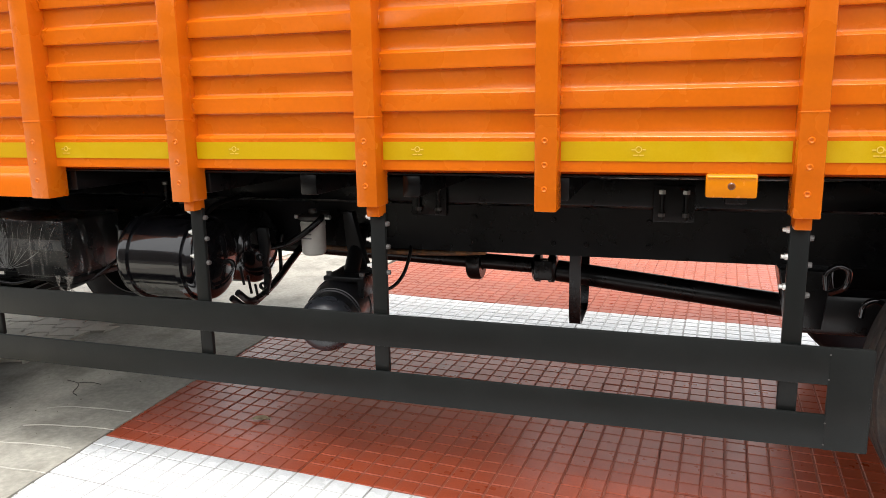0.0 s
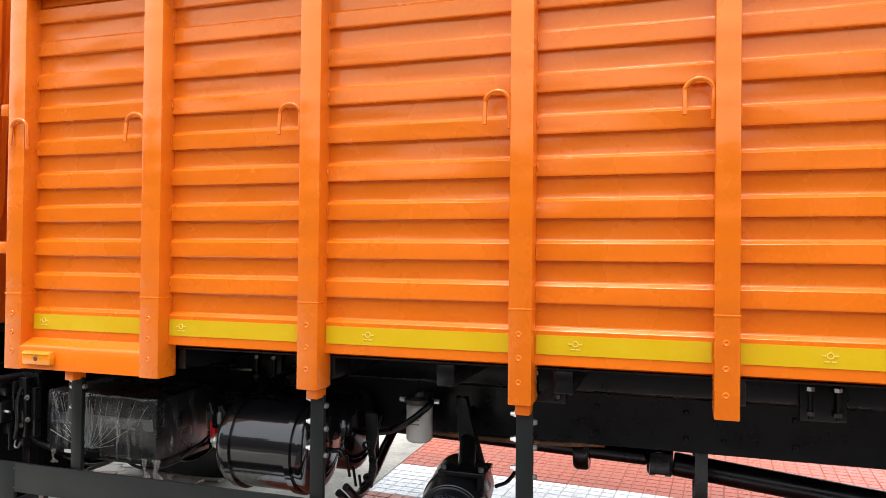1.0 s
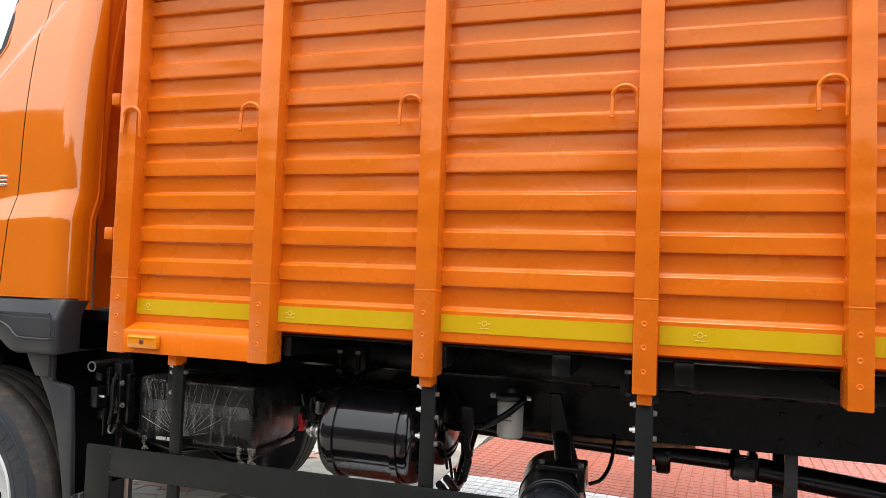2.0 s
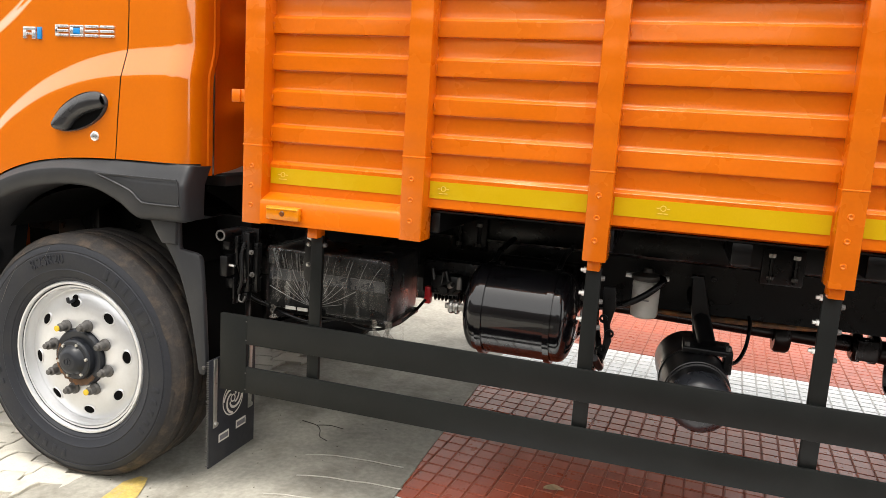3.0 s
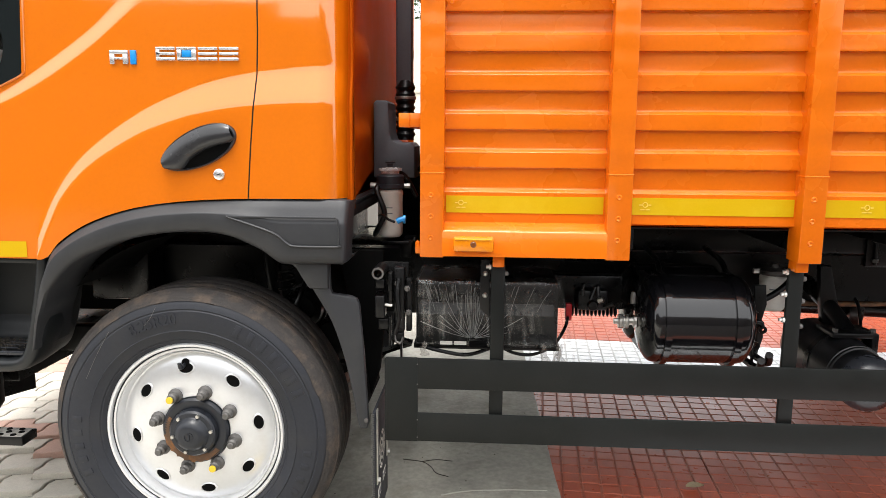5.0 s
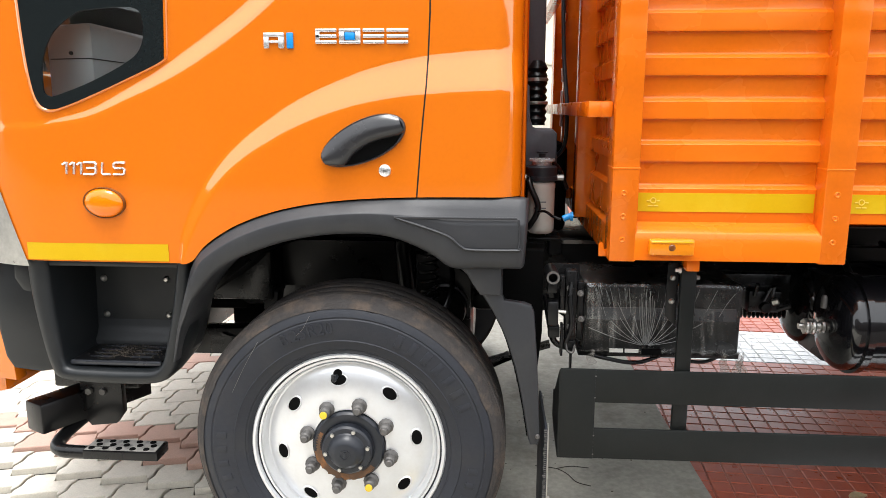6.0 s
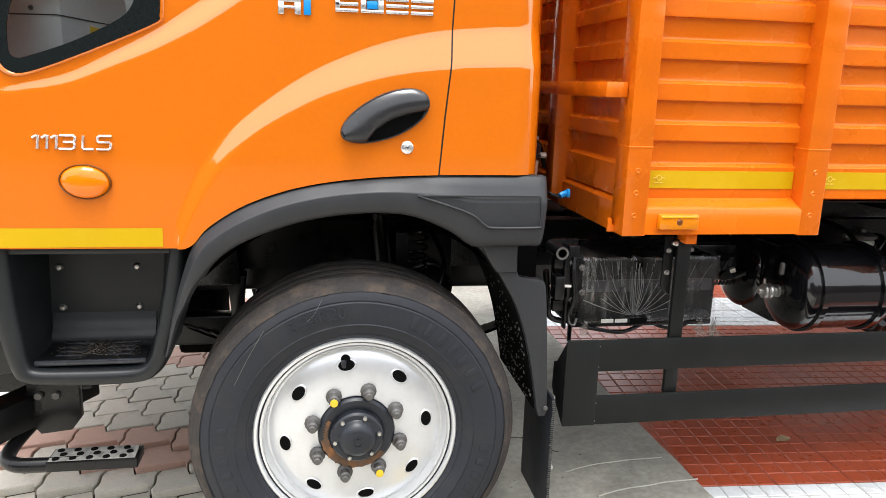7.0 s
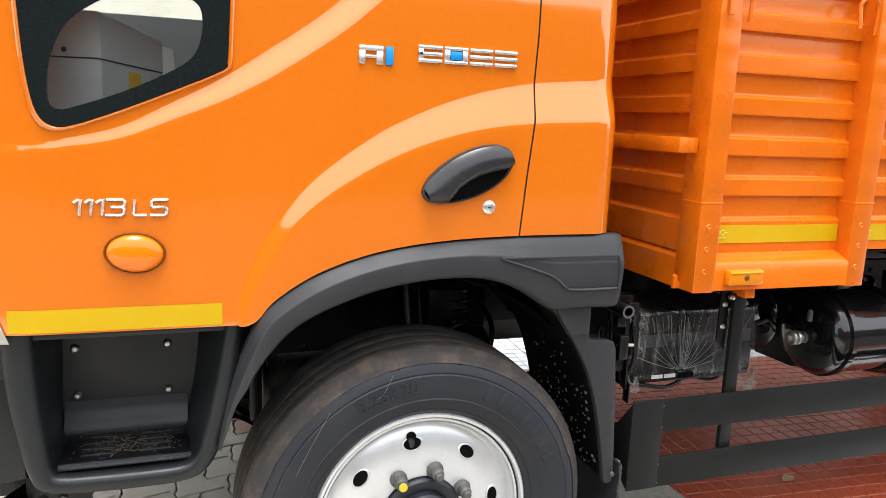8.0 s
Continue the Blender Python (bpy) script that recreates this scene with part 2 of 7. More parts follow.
def glass_material(name, tint, ior=1.5):
    m = bpy.data.materials.new(name)
    m.use_nodes = True
    n, l = m.node_tree.nodes, m.node_tree.links
    n.clear()
    out, clear, gloss, fr, mix = (n.new("ShaderNodeOutputMaterial"), n.new("ShaderNodeBsdfTransparent"), n.new("ShaderNodeBsdfGlossy"),
                                  n.new("ShaderNodeFresnel"), n.new("ShaderNodeMixShader"))
    clear.inputs["Color"].default_value = (*tint, 1)
    gloss.inputs["Roughness"].default_value = 0.01
    fr.inputs["IOR"].default_value = ior
    l.new(fr.outputs[0], mix.inputs["Fac"])
    l.new(clear.outputs[0], mix.inputs[1])
    l.new(gloss.outputs[0], mix.inputs[2])
    l.new(mix.outputs[0], out.inputs["Surface"])
    return m


FILM = film_material("clear_plastic_film")


def dusty_film_material(name):
    """Torn film, dusty and half see-through."""
    m = bpy.data.materials.new(name)
    m.use_nodes = True
    n, l = m.node_tree.nodes, m.node_tree.links
    n.clear()
    out, clear, dust, mix, k = (n.new("ShaderNodeOutputMaterial"), n.new("ShaderNodeBsdfTransparent"), n.new("ShaderNodeBsdfDiffuse"), n.new("ShaderNodeMixShader"), n.new("ShaderNodeTexNoise"))
    dust.inputs["Color"].default_value = (0.26, 0.24, 0.21, 1)
    k.inputs["Scale"].default_value = 60
    l.new(k.outputs["Fac"], mix.inputs["Fac"])
    l.new(clear.outputs[0], mix.inputs[1])
    l.new(dust.outputs[0], mix.inputs[2])
    l.new(mix.outputs[0], out.inputs["Surface"])
    return m


DUSTY_FILM = dusty_film_material("dusty_torn_film")
GLASS = glass_material("tinted_glass", (0.80, 0.84, 0.84))
SIDE_GLASS = glass_material("grey_side_glass", (0.62, 0.68, 0.67))
CREASE = mat("milky_film_crease", (0.22, 0.225, 0.22), 0.35, vary=0.25, scale=40)
DARK_GLASS = mat("black_bordered_glass", (0.008, 0.011, 0.012), 0.05, ior=1.42, vary=0.05, scale=5, rough_vary=0.01)


# ---- mesh helpers ----
def part(name, bm, material, parent=None, label="", smooth=35.0, merge=False):
    """Links a bmesh as one mesh object, under a thing or under a part."""
    if merge:
        bmesh.ops.remove_doubles(bm, verts=bm.verts, dist=1e-5)
    bmesh.ops.recalc_face_normals(bm, faces=bm.faces)
    if bm.faces.layers.int.get("round"):
        smooth = max(smooth, 60.0)
    me = bpy.data.meshes.new(name)
    bm.to_mesh(me)
    bm.free()
    me.materials.append(material)
    if smooth:
        flat = len(me.polygons) <= 200
        for poly in me.polygons:
            poly.use_smooth = not (flat and max(abs(c) for c in poly.normal) > 0.9999)
        me.set_sharp_from_angle(angle=radians(smooth))
    ob = new(name, me)
    ob.parent = parent
    if label:
        ob["label"] = label
    return ob


def empty(name, label, category, group=""):
    ob = new(name)
    ob.empty_display_size = 0.1
    return tagged(ob, label, category, group)


def box(x0, x1, y0, y1, z0, z1, bevel=0.004, bm=None, segments=2):
    bm = bm or bmesh.new()
    made = bmesh.ops.create_cube(bm, size=1.0)["verts"]
    bmesh.ops.scale(bm, vec=(abs(x1 - x0), abs(y1 - y0), abs(z1 - z0)), verts=made)
    bmesh.ops.translate(bm, vec=((x0 + x1) / 2, (y0 + y1) / 2, (z0 + z1) / 2), verts=made)
    if bevel:
        edges = list({e for v in made for e in v.link_edges})
        bmesh.ops.bevel(bm, geom=edges, offset=bevel, segments=segments, profile=0.5, affect="EDGES")
    return bm


def rod(p0, p1, r, r1=None, seg=16, bevel=0.0, bm=None):
    """A capped cylinder or cone from p0 to p1."""
    bm = bm or bmesh.new()
    p0, p1 = Vector(p0), Vector(p1)
    made = bmesh.ops.create_cone(bm, cap_ends=True, segments=seg, radius1=r, radius2=r if r1 is None else r1, depth=(p1 - p0).length)["verts"]
    turn = (p1 - p0).to_track_quat("Z", "Y").to_matrix().to_4x4()
    if bevel:
        edges = [e for e in {e for v in made for e in v.link_edges} if any(len(f.verts) > 4 for f in e.link_faces)]
        res = bmesh.ops.bevel(bm, geom=edges, offset=bevel, segments=2, profile=0.5, affect="EDGES")
        made = list(set(res["verts"]) | {v for v in made if v.is_valid})
    bmesh.ops.transform(bm, matrix=Matrix.Translation((p0 + p1) / 2) @ turn, verts=made)
    return bm


def curve_points(points, steps=8):
    """A smooth line through the points."""
    pts = [Vector(p) for p in points]
    pts = [2 * pts[0] - pts[1], *pts, 2 * pts[-1] - pts[-2]]
    out = []
    for i in range(1, len(pts) - 2):
        a, b, c, d = pts[i - 1:i + 3]
        for k in range(steps):
            t = k / steps
            out.append(0.5 * (2 * b + (c - a) * t + (2 * a - 5 * b + 4 * c - d) * t * t + (3 * b - a - 3 * c + d) * t ** 3))
    out.append(pts[-2])
    return out


def tube(points, r, seg=8, bm=None, smooth=True, steps=8):
    """A round bar or hose along a line."""
    bm = bm or bmesh.new()
    if not bm.faces.layers.int.get("round"):
        bm.faces.layers.int.new("round")
    line = curve_points(points, steps) if smooth else [Vector(p) for p in points]
    rings, up = [], Vector((0.03, 0.05, 1)).normalized()
    for i, p in enumerate(line):
        d = (line[min(i + 1, len(line) - 1)] - line[max(i - 1, 0)]).normalized()
        side = d.cross(up)
        if side.length < 1e-3:
            side = d.cross(Vector((1, 0, 0)))
        side.normalize()
        up = side.cross(d).normalized()
        rings.append([bm.verts.new(p + r * (math.cos(a) * side + math.sin(a) * up)) for a in [2 * math.pi * k / seg for k in range(seg)]])
    for a, b in zip(rings, rings[1:]):
        for k in range(seg):
            bm.faces.new((a[k], a[(k + 1) % seg], b[(k + 1) % seg], b[k]))
    bm.faces.new(rings[0][::-1])
    bm.faces.new(rings[-1])
    return bm


def slab(outline, axis, a0, a1, bevel=0.0, bm=None):
    """A flat outline drawn out along an axis. axis y: outline in (x, z); axis x: in (y, z); axis z: in (x, y)."""
    bm = bm or bmesh.new()

    def at(p, a):
        return {"y": (p[0], a, p[1]), "x": (a, p[0], p[1]), "z": (p[0], p[1], a)}[axis]

    lo = [bm.verts.new(at(p, a0)) for p in outline]
    hi = [bm.verts.new(at(p, a1)) for p in outline]
    n = len(outline)
    faces = [bm.faces.new(lo), bm.faces.new(hi[::-1])]
    for i in range(n):
        faces.append(bm.faces.new((lo[i], hi[i], hi[(i + 1) % n], lo[(i + 1) % n])))
    if bevel:
        bmesh.ops.recalc_face_normals(bm, faces=faces)
        rim = [e for e in bm.edges if faces[0] in e.link_faces or faces[1] in e.link_faces]
        bmesh.ops.bevel(bm, geom=rim, offset=bevel, segments=2, profile=0.5, affect="EDGES")
    return bm


def band(profile, axis, a0, a1, bm=None):
    """An open line drawn out along an axis into a sheet."""
    bm = bm or bmesh.new()

    def at(p, a):
        return {"y": (p[0], a, p[1]), "x": (a, p[0], p[1]), "z": (p[0], p[1], a)}[axis]

    lo, hi = [bm.verts.new(at(p, a0)) for p in profile], [bm.verts.new(at(p, a1)) for p in profile]
    for i in range(len(profile) - 1):
        bm.faces.new((lo[i], lo[i + 1], hi[i + 1], hi[i]))
    return bm


def lathe(profile, centre, axis="y", seg=48, bm=None, closed=False):
    """Turns (radius, along) pairs round an axis through centre."""
    bm = bm or bmesh.new()
    c = Vector(centre)
    rings = []
    for r, a in profile:
        if r < 1e-6:
            q = {"y": (0, a, 0), "x": (a, 0, 0), "z": (0, 0, a)}[axis]
            rings.append([bm.verts.new(c + Vector(q))])
            continue
        ring = []
        for k in range(seg):
            u = 2 * math.pi * k / seg
            s, t = r * math.sin(u), r * math.cos(u)
            q = {"y": (s, a, t), "x": (a, s, t), "z": (s, t, a)}[axis]
            ring.append(bm.verts.new(c + Vector(q)))
        rings.append(ring)
    pairs = list(zip(rings, rings[1:]))
    if closed:
        pairs.append((rings[-1], rings[0]))
    for a, b in pairs:
        for k in range(seg):
            if len(a) == 1 and len(b) == 1:
                continue
            if len(a) == 1:
                bm.faces.new((a[0], b[k], b[(k + 1) % seg]))
            elif len(b) == 1:
                bm.faces.new((a[k], b[0], a[(k + 1) % seg]))
            else:
                bm.faces.new((a[k], b[k], b[(k + 1) % seg], a[(k + 1) % seg]))
    return bm


def smooth_step(v):
    v = min(1.0, max(0.0, v))
    return v * v * (3 - 2 * v)


def lerp_line(line, v):
    """The value at v of a line of (v, value) pairs in rising order, smoothed at its knots."""
    if v <= line[0][0]:
        return line[0][1]
    for (a, b), (c, d) in zip(line, line[1:]):
        if v <= c:
            return b + (d - b) * (v - a) / (c - a)
    return line[-1][1]


# ---- ground ----
TILT = radians(-4.0)
U, V = Vector((math.cos(TILT), math.sin(TILT))), Vector((-math.sin(TILT), math.cos(TILT)))
TILE_CORNER = Vector((1.255, 0.263))
TILE = 0.30
TILE_TOP = 0.09


def ground_height(x, y):
    """The yard dips at the wheel, rises away from it and ramps up to the tiled strip."""
    yard = 0.10 * smooth_step((y - 0.15) / 0.8)
    ramp = smooth_step((x - 0.15) / 0.75)
    return yard * (1 - ramp) + TILE_TOP * ramp


def tile_xy(i, j):
    p = TILE_CORNER + U * (i * TILE) + V * (j * TILE)
    return p.x, p.y


def build_ground():
    xs = [-400, -60, -15] + [-5 + 0.25 * k for k in range(57)] + [20, 60, 400]
    ys = [-400, -60, -15, -10] + [-4 + 0.25 * k for k in range(57)] + [20, 60, 400]
    bm = bmesh.new()
    grid = [[bm.verts.new((x, y, ground_height(x, y) - 0.03)) for x in xs] for y in ys]
    for a, b in zip(grid, grid[1:]):
        for k in range(len(xs) - 1):
            bm.faces.new((a[k], a[k + 1], b[k + 1], b[k]))
    tagged(part("ground", bm, SOIL), "brown soil bed under the paving of the yard", "ground", kind="structure")


build_ground()


def tile_edge(y):
    """Where the concrete ramp ends on the tiles."""
    return 1.258 - (0.075 if y < 0.263 else 0.026) * (y - 0.263) + 0.006 * noise.noise((y * 6, 1.0, 0))


def build_concrete():
    """The worn concrete ramp between the pavers and the tiles, as one slab."""
    nx, ny = 28, 60
    bm = bmesh.new()
    grid = []
    for j in range(ny + 1):
        y = -3.5 + 7.4 * j / ny
        right = tile_edge(y)
        left = 0.02 + 0.05 * math.sin(7 * y) + (0.28 if y > 0.8 else 0.0)
        left -= 0.30
        row = []
        for i in range(nx + 1):
            x = left + (right - left) * i / nx
            z = ground_height(x, y) + 0.0018 * noise.noise((x * 5, y * 5, 0)) + 0.0065 * smooth_step((x - 0.82) / 0.1) - 0.012 * (1 - smooth_step((x - left - 0.22) / 0.10))
            row.append(bm.verts.new((x, y, z - 0.001)))
        grid.append(row)
    for a, b in zip(grid, grid[1:]):
        for k in range(nx):
            bm.faces.new((a[k], a[k + 1], b[k + 1], b[k]))
    edge = [e for e in bm.edges if e.is_boundary]
    res = bmesh.ops.extrude_edge_only(bm, edges=edge)
    bmesh.ops.translate(bm, vec=(0, 0, -0.06), verts=[v for v in res["geom"] if isinstance(v, bmesh.types.BMVert)])
    slab_ob = tagged(part("pavement", bm, CONCRETE), "worn grey concrete ramp with cracks beside the tiles", "pavement", kind="structure")
    for k, (y0, bend) in enumerate(((0.47, 0.05), (0.30, 0.06), (0.12, 0.05), (-0.06, 0.05))):
        pts = []
        for q in range(7):
            x = 0.80 + 0.06 * k % 0.1 + q * 0.068
            y = y0 - bend * (1 - q / 6) ** 2 + 0.01 * noise.noise((x * 9, k, 0))
            pts.append((x, y, ground_height(x, y) + 0.0062 * smooth_step((x - 0.80) / 0.1)))
        part("ridge", tube(pts, 0.0028, 6), CEMENT_LINE, slab_ob, "pale raised trowel line")
    for k, pts in enumerate((((0.62, 0.72), (0.70, 0.70), (0.74, 0.66), (0.77, 0.60), (0.82, 0.57)), ((0.70, 0.70), (0.76, 0.72), (0.83, 0.71)),
                             ((0.30, -0.25), (0.42, -0.20), (0.50, -0.24), (0.62, -0.22)), ((0.10, -0.16), (0.16, -0.24), (0.14, -0.34), (0.22, -0.42)))):
        line = [(x, y, ground_height(x, y) + 0.0005) for x, y in pts]
        part("crack", tube(line, 0.0020, 5), SOIL, slab_ob, "dark crack")
    bm = bmesh.new()
    base = [(0.24, -0.30), (0.40, -0.28), (0.345, -0.015), (0.31, 0.06), (0.275, 0.12), (0.235, 0.125), (0.206, 0.065), (0.225, -0.07)]
    vs = [bm.verts.new((x, y, ground_height(x, y) + 0.004)) for x, y in base]
    bm.faces.new(vs)
    bmesh.ops.triangulate(bm, faces=bm.faces[:])
    for _ in range(3):
        bmesh.ops.subdivide_edges(bm, edges=bm.edges[:], cuts=1)
    for v in bm.verts:
        v.co.z = ground_height(v.co.x, v.co.y) + 0.0035
    part("paint_mark", bm, YELLOW_ROAD, slab_ob, "worn yellow paint stripe")
    return slab_ob


build_concrete()
TILED = tagged(part("tiled_strip", slab([tile_xy(-1, -4), tile_xy(40, -4), tile_xy(40, 30), tile_xy(-1, 30)], "z", TILE_TOP - 0.05, TILE_TOP - 0.007), RED_JOINT),
               "paved strip of red and white chequered cement tiles", "tiles", kind="structure")
PAVED = tagged(new("paver_yard"), "yard of cream and faded pink interlocking pavers", "pavers", kind="structure")

# ---- backdrop ----


def build_walls():
    bm = box(-28, 6.4, 26.0, 26.3, -0.1, 3.1, 0.02)
    wall = tagged(part("wall_yard", bm, PLASTER), "cream plastered boundary wall of the yard", "wall", kind="structure")
    part("coping", box(-28, 6.4, 25.94, 26.36, 3.1, 3.3, 0.02), PLASTER, wall)
    gable = [(-18.0, 3.3), (6.0, 3.3), (6.0, 5.1), (-6.7, 6.3), (-18.0, 4.9)]
    part("upper_wall", slab(gable, "y", 26.05, 26.3), PLASTER, wall)
    # added wall behind the camera; its dark tone and skyline shape the paint's reflections
    front = [(-30, -0.1), (30, -0.1), (30, 4.2), (9, 4.2), (9, 4.7), (2.5, 4.7), (2.5, 4.2), (-3, 4.2), (-3, 4.8), (-6.5, 5.0), (-6.5, 5.8), (-9, 5.9), (-9, 6.9), (-13, 6.9), (-13, 7.3), (-30, 7.3)]
    tagged(part("wall_street", slab(front, "y", -13.0, -12.6), GREY_WALL), "plain dark wall out of view, added to darken the paint's reflections", "wall", kind="structure")

    # added wall out of view, its height set by what the tiles reflect
    tagged(part("wall_rear", slab([(7.5, -0.1), (40, -0.1), (40, 6.8), (19, 6.8), (19, 7.8), (7.5, 7.8)], "y", 13.0, 13.4), GREY_WALL), "plain dark wall out of view, added to dim the tiles' reflections", "wall", kind="structure")

build_walls()


def build_tree(x, y, height, spread, seed):
    rnd = random.Random(seed)
    tree = empty("tree", "leafy green tree behind the boundary wall", "tree", "trees behind the wall")
    bm = bmesh.new()
    trunk = [(x, y, -0.1), (x + 0.1, y, height * 0.3), (x - 0.05, y + 0.1, height * 0.6)]
    rings = curve_points(trunk, 5)
    for k in range(len(rings) - 1):
        rod(rings[k], rings[k + 1], 0.16 - 0.09 * k / len(rings), 0.16 - 0.09 * (k + 1) / len(rings), 10, bm=bm)
    tips = []
    for k in range(9):
        a = 2 * math.pi * k / 9 + rnd.random()
        base = Vector(rings[-1 - k % 5])
        tip = base + Vector((math.cos(a) * spread * rnd.uniform(0.5, 0.9), math.sin(a) * spread * rnd.uniform(0.5, 0.9), height * rnd.uniform(0.1, 0.4)))
        rod(base, tip, 0.05, 0.015, 6, bm=bm)
        tips.append(tip)
    part("trunk", bm, BARK, tree)
    verts, faces = [], []
    for _ in range(6500):
        t = rnd.choice(tips)
        c = t + Vector((rnd.gauss(0, 0.45), rnd.gauss(0, 0.45), rnd.gauss(0, 0.4))) * spread * 0.42
        d = Vector((rnd.gauss(0, 1), rnd.gauss(0, 1), rnd.gauss(0, 0.5))).normalized()
        e = d.cross(Vector((rnd.gauss(0, 1), rnd.gauss(0, 1), 1))).normalized()
        s = rnd.uniform(0.08, 0.15)
        i = len(verts)
        verts += [c - d * s, c + e * s * 0.4, c + d * s, c - e * s * 0.4]
        faces.append((i, i + 1, i + 2, i + 3))
    me = bpy.data.meshes.new("crown")
    me.from_pydata([tuple(v) for v in verts], [], faces)
    me.materials.append(LEAVES)
    crown = new("crown", me)
    crown.parent = tree


build_tree(-1.6, 30.5, 11.0, 4.6, 3)
build_tree(5.0, 31.5, 10.5, 4.4, 4)
build_tree(-11.0, 31.0, 12.0, 5.0, 5)
build_tree(-0.4, 29.0, 8.2, 2.6, 7)

# ---- truck ----
truck = empty("truck", "orange lorry with a ribbed high-sided load body, parked on paving", "truck")
MID = 1.12          # the truck's middle line
FAR = 2 * MID       # its far side


# -- load body --
POSTS = [(0.755, 0.827), (1.314, 1.387), (1.878, 1.946), (2.514, 2.578), (3.033, 3.093), (3.670, 3.733), (4.27, 4.34), (4.88, 4.95)]
RIBS = [1.3515 + 0.1150 * k for k in range(9)]
BODY_TOP = 2.36
DECK = 1.185
IN, OUT = 0.066, 0.051      # the sheet's two faces, measured from the posts' faces


def rib_profile(top):
    line = [(IN + 0.02, DECK), (OUT, DECK), (OUT, 1.2735), (OUT, 1.2775), (OUT + 0.0012, 1.2790), (IN - 0.0020, 1.2862), (IN - 0.0005, 1.2885), (IN, 1.2925), (IN, 1.3060)]
    for z in RIBS:
        if z + 0.06 > top:
            break
        line += [(IN, z - 0.010), (IN, z - 0.004), (IN - 0.001, z), (OUT + 0.0006, z + 0.001), (OUT, z + 0.003), (OUT, z + 0.007), (OUT, z + 0.043), (OUT, z + 0.047), (OUT + 0.0012, z + 0.0485),
                 (IN - 0.0020, z + 0.0557), (IN - 0.0005, z + 0.058), (IN, z + 0.062), (IN, z + 0.076)]
    line.append((IN, top))
    return line


load_body = part("load_body", box(0.80, 4.93, 0.10, FAR - 0.10, DECK - 0.012, DECK + 0.02, 0.004), PAINT_BODY, truck, "orange steel load body with ribbed sides")


def build_side():
    for (a, b), (c, d) in zip(POSTS, POSTS[1:]):
        bm = band(rib_profile(BODY_TOP), "x", b - 0.01, c + 0.01)
        part("side_panel", bm, PAINT_BODY, load_body, smooth=30)
        t0, t1 = b + 0.004, c - 0.004
        part("reflective_tape", box(t0, t1, OUT - 0.0022, OUT - 0.0002, 1.214, 1.266, 0), TAPE, load_body, "yellow reflective tape")
        mx = t0 + (0.046, 0.044, 0.135, 0.105, 0.202, 0.12, 0.12)[POSTS.index((a, b))]
        bm = bmesh.new()
        box(mx - 0.018, mx - 0.010, OUT - 0.0036, OUT - 0.0022, 1.243, 1.246, 0, bm)
        box(mx + 0.010, mx + 0.018, OUT - 0.0036, OUT - 0.0022, 1.243, 1.246, 0, bm)
        lathe([(0.0085, -0.0012), (0.0062, -0.0012), (0.0062, 0.0002), (0.0085, 0.0002)], (mx, OUT - 0.0024, 1.245), "y", 14, bm, True)
        box(mx - 0.014, mx - 0.001, OUT - 0.0036, OUT - 0.0022, 1.229, 1.2315, 0, bm)
        box(mx + 0.002, mx + 0.014, OUT - 0.0036, OUT - 0.0022, 1.229, 1.2315, 0, bm)
        part("tape_mark", bm, TAPE_MARK, load_body, "small pale approval mark")
        bm = box(b - 0.002, c + 0.002, -0.004, 0.085, BODY_TOP, BODY_TOP + 0.012, 0.003)
        box(b, c, 0.06, 0.085, BODY_TOP - 0.03, BODY_TOP, 0.003, bm)
        part("top_rail", bm, PAINT_BODY, load_body)
        # weld beads where the ribs meet the post
        for z in RIBS[:8]:
            part("weld_bead", tube([(b + 0.003, IN - 0.003, z + 0.006), (b + 0.002, OUT - 0.001, z + 0.02), (b + 0.003, OUT - 0.001, z + 0.036)], 0.0035, 5, steps=3), PAINT_BODY, load_body)
    for k, (a, b) in enumerate(POSTS):
        part("post", box(a, b, 0.0, 0.090, 1.080, BODY_TOP + 0.004, 0.004), PAINT_BODY, load_body)
        part("weld_line", box(a - 0.0012, b + 0.0012, -0.0016, 0.088, 1.3345, 1.3395, 0.0015), PAINT_BODY, load_body)
        for z in (1.270, 1.206, 1.141):
            bm = lathe([(0.0, -0.0003), (0.0035, -0.0006), (0.0055, -0.0022), (0.0075, -0.0020), (0.0095, 0.001)], (0.5 * (a + b) - 0.003, 0.0, z), "y", 14)
            part("rivet", bm, PAINT_BODY, load_body)
        # stake above the rail
        part("stake", box(a + 0.010, b - 0.012, 0.02, 0.075, BODY_TOP - 0.01, 2.9 if k == 0 else 2.72, 0.004), PAINT_BODY, load_body)
        # tie-down hook
        if k == 0:
            hx, side, y = b + 0.020, -1, -0.006
        else:
            hx, side, y = a - 0.004, -1, 0.012
        w = 0.034
        pts = []
        for q in range(11):
            t = math.pi * q / 10
            pts.append((hx + side * (w - w * math.cos(t)), y - 0.004 * math.sin(t), 1.898 + 0.030 * math.sin(t)))
        pts = [(hx, y + 0.003, 1.825), (hx, y, 1.87), *pts, (hx + side * 2 * w, y - 0.004, 1.87), (hx + side * 2 * w, y - 0.006, 1.838)]
        part("rope_hook", tube(pts, 0.0062, 10, steps=3), PAINT_BODY, load_body)
    # the framed first bay: a deep bottom rail with a sloping ledge
    a, b = POSTS[0][1], POSTS[1][0]
    prof = [(0.0, 1.085), (0.0, 1.158), (0.004, 1.164), (IN, 1.192), (IN + 0.01, 1.192), (IN + 0.01, 1.085)]
    part("bottom_rail", slab(prof, "x", a - 0.004, b + 0.004), PAINT_BODY, load_body)


build_side()


